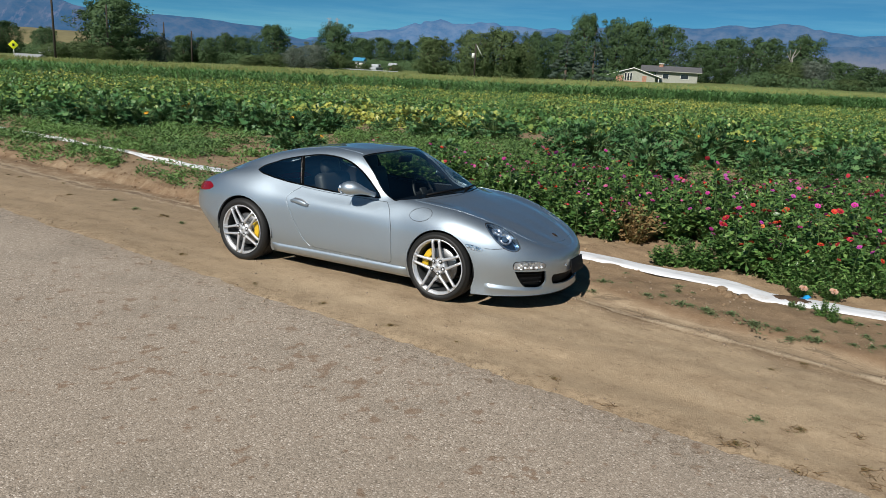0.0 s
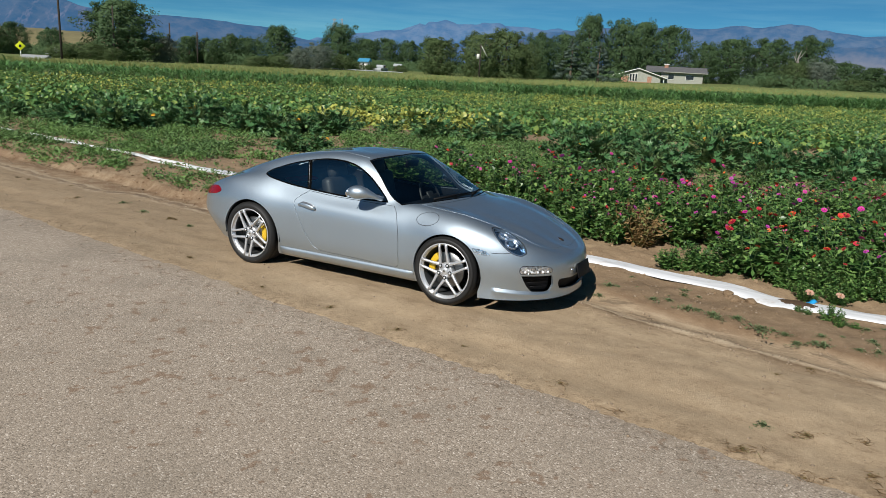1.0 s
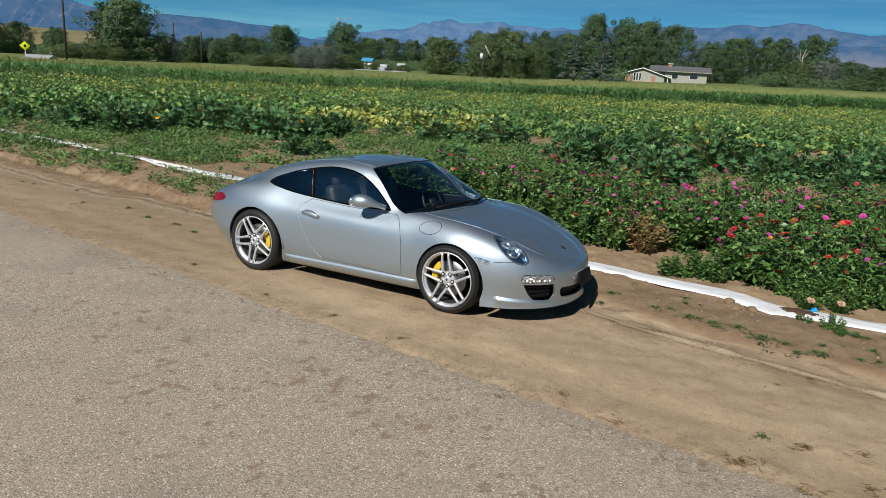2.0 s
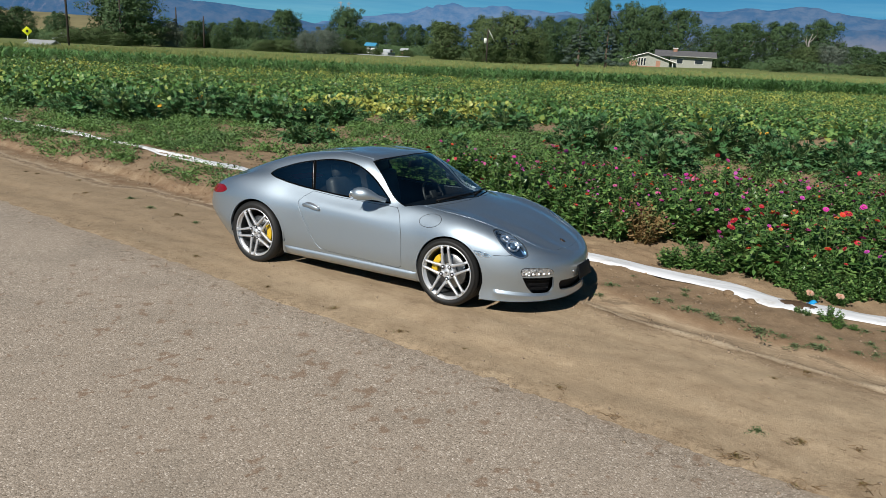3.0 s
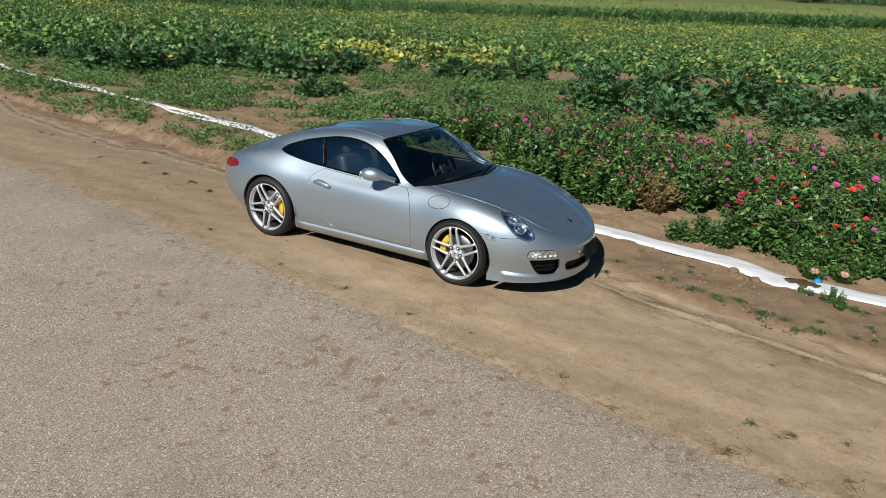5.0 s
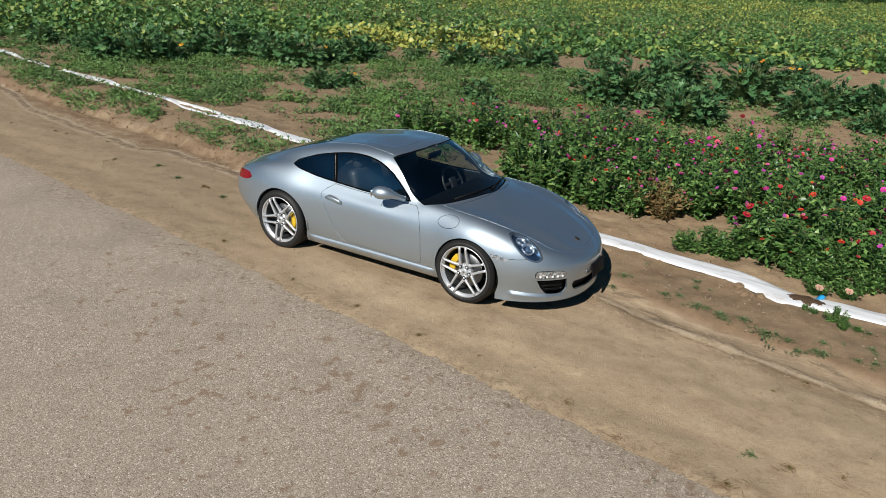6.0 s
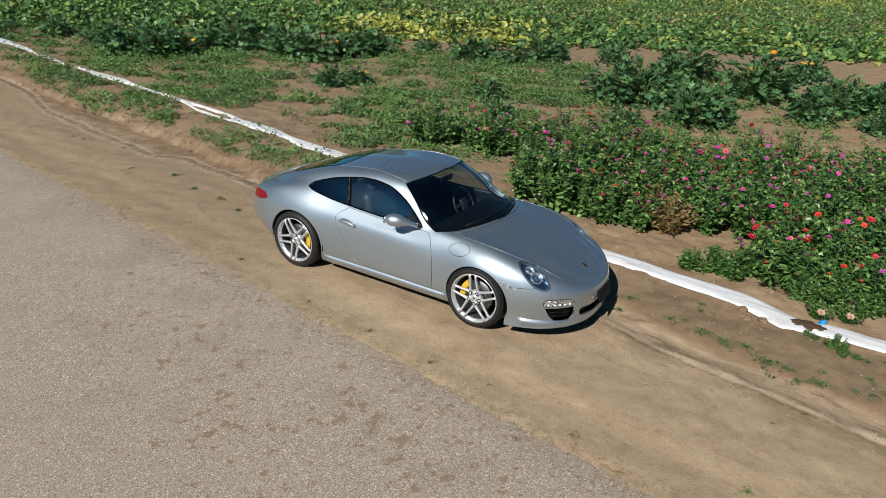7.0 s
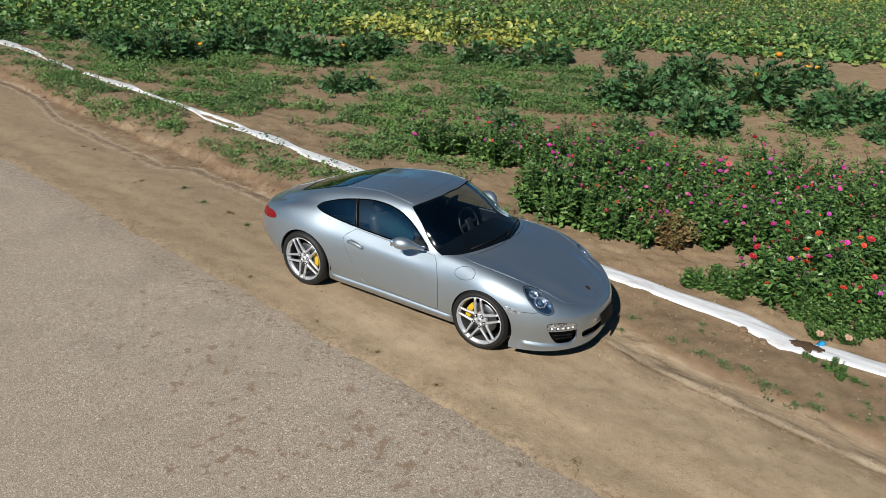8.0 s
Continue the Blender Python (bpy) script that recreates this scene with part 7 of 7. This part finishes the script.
def trunk_mesh(seed, style):
    g = np.random.default_rng(seed)
    bm = bmesh.new()
    tube(bm, [(0, 0, -.4), (.05, 0, 1.5), (.1, .1, 4.0), (.0, .1, 7.5 if style != "spruce" else 9.3)], [.42, .32, .22, .06], 8)
    if style != "spruce":
        for k in range(7):
            a, h = g.random() * 6.28, 1.6 + 3.6 * g.random()
            r = 2.2 + 1.3 * g.random()
            tube(bm, [(.05, .05, h), (math.cos(a) * r * .5, math.sin(a) * r * .5, h + 1.0), (math.cos(a) * r, math.sin(a) * r, h + 2.4)], [.16, .1, .03], 5)
    return bm_mesh("trunk", bm, BARK)


TREES = {}
for nm, style, mat_, seeds in (("cottonwood", "round", TREE_GREEN, (3, 4, 5)), ("willow", "weep", TREE_WILLOW, (6, 7)), ("olive", "round", TREE_SILVER, (8,)), ("spruce", "spruce", TREE_SPRUCE, (9,))):
    TREES[nm] = [(crown_mesh("crown", sd, mat_, style), trunk_mesh(sd, style)) for sd in seeds]


def plant_tree(kind, x, y, h, w, k, label):
    crown, trunk = TREES[kind][k % len(TREES[kind])]
    ob = thing(kind + "_tree", Matrix.LocRotScale((x, y, float(ground_z(x, y)) - .15), Euler((0, 0, 1.7 * k)), (w / 9.2, w / 9.2, h / 9.6)), label, "tree", "trees beyond the field")
    part("crown", crown, parent=ob)
    part("trunk", trunk, parent=ob)


# across, ahead, height, width
LEFT_TREES = [(-60.4, 137.3, 11.6, 15.2), (-85.5, 147, 6.2, 6.3), (-93.6, 176.8, 6.4, 7.6), (-53.9, 155.9, 6, 7.2), (-49.7, 157.3, 5.4, 7), (-50.1, 172.9, 7, 8), (-49, 183.6, 7, 8.4), (-36.3, 161, 8.6, 10.5), (-24.4, 168.2, 10, 10.2), (-20.6, 188.9, 8, 9), (-16.4, 199.3, 8, 9.8), (-10.9, 209.7, 8, 9.4), (-4.2, 190, 9, 8), (-89.5, 144.6, 6, 9.3)]
RIGHT_TREES = [(20, 163.8, 10, 8), (26.4, 173, 11, 9), (37.6, 201.5, 16.8, 12), (46.7, 204, 16.4, 11.6), (52.5, 205, 17, 11.6), (59.1, 201.5, 14.6, 13), (68.1, 198.6, 10.6, 10), (71, 187, 11.8, 13.5), (80.5, 188.5, 11.2, 12.5), (88.3, 185, 12, 13), (93.8, 176.7, 6.4, 10.4), (94.5, 164.9, 5.2, 9.9), (99.6, 161.8, 6, 9.9), (104, 158, 6, 9)]
for i, t_ in enumerate(LEFT_TREES + RIGHT_TREES):
    plant_tree("cottonwood", *t_, i, "broad dark green deciduous tree beyond the field")
for i, t_ in enumerate([(-1.8, 150, 7.4, 9.5), (5.6, 144.9, 8.8, 9.2), (11.3, 147.6, 9.8, 11), (15.5, 150, 7.5, 7)]):
    plant_tree("willow", *t_, i, "rounded lighter green willow beyond the corn")
for i, t_ in enumerate([(-53.2, 140.2, 5.2, 5.8), (-29.3, 147.1, 4.3, 5.8), (-25.8, 147.8, 5, 7), (84.5, 170.2, 6.4, 9)]):
    plant_tree("olive", *t_, i, "silvery grey-green tree beyond the field")
for i, t_ in enumerate([(24.3, 148, 8.2, 8), (29.6, 146.9, 7.8, 7.6)]):
    plant_tree("spruce", *t_, i, "grey-green spruce beside the house")


for i, t_ in enumerate([(-66, 128, 2.6, 7.5), (-61.5, 129, 3.0, 7), (-57.5, 128, 2.4, 6), (-37.5, 147, 2.2, 7), (-33.5, 147.5, 2.6, 8), (-21.3, 152, 3.2, 5.2), (73, 168, 2.2, 6), (89, 163, 2.6, 8), (4.2, 146, 1.6, 2.2), (-19.2, 156, 1.9, 4.2), (-16.4, 155, 1.5, 3), (-10.2, 160, 1.5, 3.5), (79.5, 171, 6, 9)]):
    plant_tree("willow", *t_, i + 1, "low rounded green bush beyond the corn")


def hedge():
    """The low brush that closes the gaps under the trees."""
    g = np.random.default_rng(23)
    m = 50000
    x = -110 + 225 * g.random(m)
    y = 168 + 26 * g.random(m) - .0016 * (x - 10) ** 2
    keep = (np.abs(x - 55) > 14) | (y > 190)
    x, y = x[keep], y[keep]
    m = len(x)
    z = ground_z(x, y) + 3.4 * g.random(m) * (.6 + .4 * wave(x, y, .12))
    out = g.normal(0, .5, (m, 3)) + np.array((-.25, -.7, .5))
    v, f = leaves_facing(np.stack((x, y, z), -1), out / np.linalg.norm(out, axis=1, keepdims=True), .3 + .3 * g.random(m), g)
    tagged(new("brush", plain_mesh("brush", v, f, TREE_GREEN, True)), "dark green brush under the tree line", "bushes", kind="stuff")


hedge()

# the house
HM = pose(40.7, 184.9, .6, 0, 0, -16) @ Matrix.Diagonal((.925, 1, 1, 1))
SIDING = simple("pale_siding", (0.33, 0.335, 0.29), .8, grain=.12, scale=3)
BRICK_FACE = simple("brick_face", (0.42, 0.22, 0.15), .9, grain=.35, scale=4)
SHINGLE = simple("grey_shingle", (0.12, 0.12, 0.125), .9, grain=.3, scale=3)
WHITE_PAINT = simple("white_paint", (0.75, 0.74, 0.7), .6, grain=.06, scale=4)
DARK_PANE = simple("dark_pane", (0.02, 0.025, 0.03), .1)
house = thing("house", HM, "single-storey pale house with a grey shingle roof", "house")


def wall_block(x0, y0, z0, x1, y1, z1):
    return boxed(x0, y0, z0, x1, y1, z1)


part("wall", wall_block(12.7, 1, -1.4, 23.2, 9, 3.05), SIDING, house, "pale green siding", False)
part("brick_base", wall_block(12.7, .97, -1.4, 23.23, 1.5, .0), BRICK_FACE, house, soft_shading=False)
bm = boxed(2.6, -1.5, -.4, 12.6, 7, 1.95)
g0 = [bm.verts.new(p) for p in ((2.6, -1.5, 1.95), (12.6, -1.5, 1.95), (7.0, -1.5, 3.2), (2.6, 7, 1.95), (12.6, 7, 1.95), (7.0, 7, 3.2))]
bm.faces.new((g0[0], g0[1], g0[2])), bm.faces.new((g0[4], g0[3], g0[5]))
part("wall", bm, SIDING, house, "pale gabled front wing", False)
for x0, x1, z1 in ((2.58, 4.4, 1.5), (9.3, 10.4, 1.6), (4.42, 9.28, .25)):
    part("brick_panel", wall_block(x0, -1.53, -.4, x1, -1.2, z1), BRICK_FACE, house, soft_shading=False)


def roof_mesh(x0, x1, y0, y1, ze, zr, along_x, thick=.2):
    bm = bmesh.new()
    if along_x:
        ym = (y0 + y1) / 2
        prof = [(y0, ze), (ym, zr), (y1, ze), (y1, ze - thick), (ym, zr - thick), (y0, ze - thick)]
        a, b = [[bm.verts.new((x, y, z)) for y, z in prof] for x in (x0, x1)]
    else:
        xm = (x0 + x1) / 2
        prof = [(x0, ze), (xm, zr), (x1, ze), (x1, ze - thick), (xm, zr - thick), (x0, ze - thick)]
        a, b = [[bm.verts.new((x, y, z)) for x, z in prof] for y in (y0, y1)]
    for k in range(6):
        bm.faces.new((a[k], a[(k + 1) % 6], b[(k + 1) % 6], b[k]))
    bm.faces.new((a[0], a[1], a[4], a[5])), bm.faces.new((a[1], a[2], a[3], a[4]))
    bm.faces.new((b[0], b[1], b[4], b[5])), bm.faces.new((b[1], b[2], b[3], b[4]))
    bmesh.ops.recalc_face_normals(bm, faces=bm.faces)
    return bm


part("roof", roof_mesh(8.6, 24.2, .2, 9.8, 3.0, 4.3, True), SHINGLE, house, soft_shading=False)
part("roof", roof_mesh(-.2, 14.2, -2.1, 7.5, 1.45, 3.5, False), SHINGLE, house, soft_shading=False)
part("fascia", boxed(13.2, .12, 2.86, 24.2, .2, 3.01), SIDING, house, soft_shading=False)
for xa, za, xb, zb in ((-.2, 1.36, 7.0, 3.42), (7.0, 3.42, 14.2, 1.36)):
    part("bargeboard", bar(bmesh.new(), [(xa, -2.14, za), (xb, -2.14, zb)], [.08, .08], [.17, .17], (0, 1, 0)), WHITE_PAINT, house, soft_shading=False)
ch = part("chimney", boxed(13.3, 3.8, 3.2, 14.3, 4.9, 4.7), BRICK_FACE, house, soft_shading=False)
part("chimney_cap", boxed(13.1, 3.6, 4.7, 14.5, 5.1, 4.85), WHITE_PAINT, house, soft_shading=False)
for x in (4.75, 5.45, 6.15):
    w_ = part("window", boxed(x, -1.57, .35, x + .55, -1.46, 2.2), WHITE_PAINT, house, soft_shading=False)
    part("pane", boxed(x + .06, -1.6, .42, x + .49, -1.5, 2.12), DARK_PANE, w_, soft_shading=False)
for x0, x1, z0, z1 in ((14.4, 16.0, 1.2, 2.5), (18.9, 21.0, 1.3, 2.4), (18.6, 20.9, -1.2, -.2)):
    w_ = part("window", boxed(x0, .93, z0, x1, 1.05, z1), WHITE_PAINT, house, soft_shading=False)
    part("pane", boxed(x0 + .08, .9, z0 + .08, x1 - .08, 1.0, z1 - .08), DARK_PANE, w_, soft_shading=False)
for x in (.2, 13.4):
    part("porch_post", boxed(x, -1.7, -.4, x + .18, -1.5, 1.5), WHITE_PAINT, house, soft_shading=False)

# poles, sign, small far buildings
WOOD_POLE = simple("weathered_pole", (0.045, 0.035, 0.028), .9, grain=.3, scale=6)
for x, y, h, arm in ((-55.1, 106.6, 13.5, 0), (-52.2, 140.6, 7.2, 0), (-58.4, 131.0, 9.2, 0), (5.9, 139.0, 6.1, 1), (-50.8, 151.7, 6.2, 0)):
    ob = thing("utility_pole", pose(x, y, float(ground_z(x, y))), "weathered wooden utility pole beyond the field", "utility pole", "utility poles")
    part("pole", tube(bmesh.new(), [(0, 0, -.5), (0, 0, h)], [.17, .12], 8), WOOD_POLE, ob)
    if arm:
        part("transformer", tube(bmesh.new(), [(-.4, 0, h - 2.6), (-.4, 0, h - 1.7)], .28, 10), WHITE_PAINT, ob)
        part("guy_wire", tube(bmesh.new(), [(.1, 0, h - .2), (1.3, 0, h - 2.2)], .05, 5), WHITE_PAINT, ob)
sx, sy = -54.6, 95.5
sg = thing("road_sign", pose(sx, sy, float(ground_z(sx, sy)), 0, 0, 30), "yellow diamond warning sign on a post", "road sign")
part("post", tube(bmesh.new(), [(0, 0, 0), (0, 0, 2.0)], .05, 6), WHITE_PAINT, sg)
bm = boxed(-.42, -.02, -.42, .42, .02, .42, bevel=.012)
part("sign_plate", bm, simple("sign_yellow", (0.72, 0.78, 0.02), .4), sg, "fluorescent yellow diamond plate").matrix_local = pose(0, -.06, 2.0) @ pose(0, 0, 0, 0, 45, 0)
part("symbol", boxed(-.12, -.012, -.17, .12, .012, .15, bevel=.01), DARK_PANE, sg).matrix_local = pose(0, -.1, 2.0)


def far_shed(x, y, w, d, h, wall, roof_m, label):
    ob = thing("shed", pose(x, y, float(ground_z(x, y)), 0, 0, -8), label, "building", "far buildings")
    part("wall", boxed(0, 0, -.5, w, d, h), wall, ob, soft_shading=False)
    part("roof", roof_mesh(-.3, w + .3, -.4, d + .4, h + .05, h + .3 * d, True), roof_m, ob, soft_shading=False)
    part("door", boxed(w * .4, -.05, -.1, w * .55, .02, h * .8), DARK_PANE, ob, soft_shading=False)


PALE_RAIL = simple("weathered_white_rail", (0.42, 0.45, 0.47), .7, grain=.2, scale=2)
BLUE_ROOF = simple("blue_roof", (0.06, 0.3, 0.5), .5, grain=.15, scale=3)
far_shed(-19.1, 161, 1.9, 2.0, 1.9, WHITE_PAINT, BLUE_ROOF, "small pale building with a blue roof")
far_shed(-11.8, 166, 1.2, 1.4, 1.15, BRICK_FACE, PALE_RAIL, "small brick shed with a white roof among the trees")
far_shed(-61.5, 107, 3.6, 2.4, .0, SIDING, simple("pale_metal_roof", (0.4, 0.41, 0.42), .5, .2, grain=.1, scale=2), "low building with a pale metal roof behind the corn")
far_shed(-35.0, 151, 1.8, 1.6, .55, WHITE_PAINT, SHINGLE, "low pale shed among the trees")
fence = thing("white_fence", pose(-23.4, 150.2, -.12, 0, 0, 6), "long low weathered white fence beyond the corn", "fence")
for z0 in (.12, .4):
    part("rail", boxed(0, 0, z0, 14.4, .05, z0 + .12), PALE_RAIL, fence, soft_shading=False)
for k in range(7):
    part("post", boxed(k * 2.38, -.02, -.5, k * 2.38 + .1, .08, .6), PALE_RAIL, fence, soft_shading=False)


def far_truck(x, y, z, turn):
    """A white pickup, small in the distance."""
    ob = thing("pickup_truck", pose(x, y, z, 0, 0, turn), "white pickup truck parked beyond the field", "truck", "far vehicles")
    part("body", boxed(-2.4, -.9, .45, 2.4, .9, 1.0, bevel=.08), PALE_RAIL, ob)
    bm = boxed(-.6, -.8, 1.0, 1.0, .8, 1.65, bevel=.12)
    part("cab", bm, PALE_RAIL, ob)
    part("window", boxed(-.45, -.84, 1.15, .8, -.8, 1.5, bevel=.01), DARK_PANE, ob)
    for wx in (-1.5, 1.5):
        for wy in (-.85, .65):
            bm = revolve([(.0001, 0), (.2, 0), (.36, .02), (.36, .2), (.0001, .2)], 16)
            part("wheel", bm, RUBBER, ob).matrix_local = pose(wx, wy, .36)


far_truck(-14.3, 159.4, -.1, 76)
far_truck(-70.1, 135.0, float(ground_z(-70.1, 135.0)), 70)


def pylon(x, y, z, h):
    """A lattice mast with three cross-arms."""
    ob = thing("pylon", pose(x, y, z), "grey steel lattice pylon behind the trees", "pylon", "pylons")
    bm = bmesh.new()
    for sx in (-1, 1):
        tube(bm, [(sx * 3, 0, 0), (sx * 1.2, 0, h * .6), (sx * .6, 0, h)], [.3, .26, .2], 4)
    for k in range(9):
        za, zb = h * k / 9, h * (k + 1) / 9
        wa, wb = 3 - 2.4 * k / 9, 3 - 2.4 * (k + 1) / 9
        tube(bm, [(-wa, 0, za), (wb, 0, zb)], .13, 3)
        tube(bm, [(wa, 0, za), (-wb, 0, zb)], .13, 3)
    part("mast", bm, GREY_STEEL, ob)
    for k in range(3):
        part("cross_arm", tube(bmesh.new(), [(-2.6, 0, h * (.97 - .09 * k)), (2.6, 0, h * (.97 - .09 * k))], .22, 4), GREY_STEEL, ob)


GREY_STEEL = simple("grey_steel", (0.3, 0.31, 0.33), .6, .2, grain=.1, scale=1)
for x, y in ((-105.6, 692), (-99.0, 693)):
    pylon(x, y, float(ground_z(x, y)) - 1, 40.0)
bm = bmesh.new()
tube(bm, [(0, 0, -1), (.2, 0, 4), (-.6, 0, 7.5), (.3, 0, 10)], [.35, .28, .2, .06], 7)
for a, b in (((-.1, 0, 5.5), (-2.2, .3, 8.8)), ((-.5, 0, 7.3), (1.5, 0, 9.8)), ((.1, 0, 4.5), (1.4, .2, 6.2)), ((-1.2, .1, 7.2), (-1.5, 0, 9.6))):
    tube(bm, [a, ((a[0] + b[0]) / 2, 0, (a[2] + b[2]) / 2 - .3), b], [.14, .1, .03], 5)
snag = new("dead_tree", bm_mesh("dead_tree", bm, simple("bleached_wood", (0.33, 0.3, 0.27), .85, grain=.2, scale=5)))
snag.matrix_world = pose(82.5, 176.5, 2.2) @ Matrix.Diagonal((.75, .75, .8, 1))
tagged(snag, "bare bleached dead tree among the green trees", "tree")


# ---- hills ----
def hill_material(name, low, high, snow=0.0, rock=False, haze_glow=.58):
    """Far rock and forest, miles of blue haze put in as tint and glow."""
    q = Nodes(name)
    f = q.noise(.014, 7, .7)
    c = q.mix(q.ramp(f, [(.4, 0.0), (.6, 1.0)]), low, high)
    if rock:  # tilted slabs of pale rock on the steep flank
        xyz = q.node("ShaderNodeSeparateXYZ", Vector=q.coords())
        slab = q.noise(.028, 5, .65, q.node("ShaderNodeMapping", Vector=q.coords(), Scale=(1.0, .2, .45), Rotation=(0, .5, 0)).outputs[0])
        where = q.ramp(q.maths("MULTIPLY", xyz.outputs[0], -.0004), [(.58, 0.0), (.62, 1.0)])
        c = q.mix(q.maths("MULTIPLY", where, q.ramp(slab, [(.52, 0.0), (.6, .7)])), c, (.135, .112, .125))
        plain = q.maths("MULTIPLY", q.ramp(q.maths("MULTIPLY", xyz.outputs[0], .0004), [(.36, 0.0), (.5, 1.0)]), q.ramp(q.maths("ADD", q.maths("MULTIPLY", xyz.outputs[2], .004), q.maths("MULTIPLY", q.noise(.012, 5, .7), .4)), [(.62, .7), (.8, 0.0)]))
        c = q.mix(plain, c, (.15, .12, .1))
    if snow:
        z = q.node("ShaderNodeSeparateXYZ", Vector=q.coords()).outputs[2]
        k = q.maths("ADD", q.maths("MULTIPLY", z, 1 / 300), q.maths("MULTIPLY", q.noise(.02, 5, .7), .55))
        c = q.mix(q.ramp(k, [(snow, 0.0), (snow + .05, .8)]), c, (.55, .55, .58))
    q.set(Base_Color=c, Roughness=1.0)
    q.bsdf.inputs["Specular IOR Level"].default_value = 0
    # even blue emission on the slopes imitates the air in front of them
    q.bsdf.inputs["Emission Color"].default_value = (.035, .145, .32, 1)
    q.bsdf.inputs["Emission Strength"].default_value = haze_glow
    return q.mat


def hills(name, keys, near, deep, rough_, material, label, x0, x1):
    xs = np.linspace(x0, x1, 260)
    ds = np.linspace(-1, 1, 22)
    X, D = np.meshgrid(xs, ds, indexing="ij")
    kx, kz = np.array(keys[0::2], float), np.array(keys[1::2], float)
    h = np.interp(xs, kx, kz)[:, None]
    y = np.sqrt(np.maximum(near ** 2 - xs ** 2, 1e6))[:, None] + D * deep
    shape = np.cos(D * math.pi / 2) ** .8
    z = h * shape * (1 + rough_ * (wave(X, y, .006, 3) + .5 * wave(X, y, .019, 5)) * (1 - .7 * np.exp(-(D / .2) ** 2))) + rough_ * 14 * wave(X, y, .03, 9) * shape - 6
    ob = new(name, plain_mesh(name, np.stack((X, y, z), -1).reshape(-1, 3), grid_faces(len(xs), len(ds)), material, True))
    tagged(ob, label, "mountains", kind="structure")


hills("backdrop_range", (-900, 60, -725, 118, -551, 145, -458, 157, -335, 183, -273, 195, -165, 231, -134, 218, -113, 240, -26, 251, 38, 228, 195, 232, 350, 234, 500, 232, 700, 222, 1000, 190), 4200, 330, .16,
      hill_material("far_range", (0.04, 0.06, 0.09), (0.09, 0.1, 0.12), 1.0, haze_glow=.8), "hazy blue mountain peaks with a little snow", -1000, 1100)
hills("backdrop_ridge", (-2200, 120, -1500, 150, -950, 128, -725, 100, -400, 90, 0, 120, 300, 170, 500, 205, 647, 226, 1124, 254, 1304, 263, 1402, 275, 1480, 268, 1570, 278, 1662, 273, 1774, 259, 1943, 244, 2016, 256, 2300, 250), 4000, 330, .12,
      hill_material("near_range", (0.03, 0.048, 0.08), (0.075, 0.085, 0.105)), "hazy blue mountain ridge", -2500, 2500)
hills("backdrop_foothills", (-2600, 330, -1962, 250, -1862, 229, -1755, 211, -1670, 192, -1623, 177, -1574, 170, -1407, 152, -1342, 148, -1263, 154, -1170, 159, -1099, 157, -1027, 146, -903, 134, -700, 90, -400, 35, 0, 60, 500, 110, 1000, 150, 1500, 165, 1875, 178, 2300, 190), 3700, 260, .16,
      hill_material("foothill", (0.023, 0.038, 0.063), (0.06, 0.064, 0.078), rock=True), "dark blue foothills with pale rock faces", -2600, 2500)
hills("backdrop_mesa", (-900, 30, -520, 26, -440, 25, -400, 18, -330, 4, -200, 0), 900, 120, .05,
      simple("dry_grass_hill", (0.19, 0.165, 0.08), 1.0, grain=.25, scale=.05), "low brown grassy hill", -800, -200)
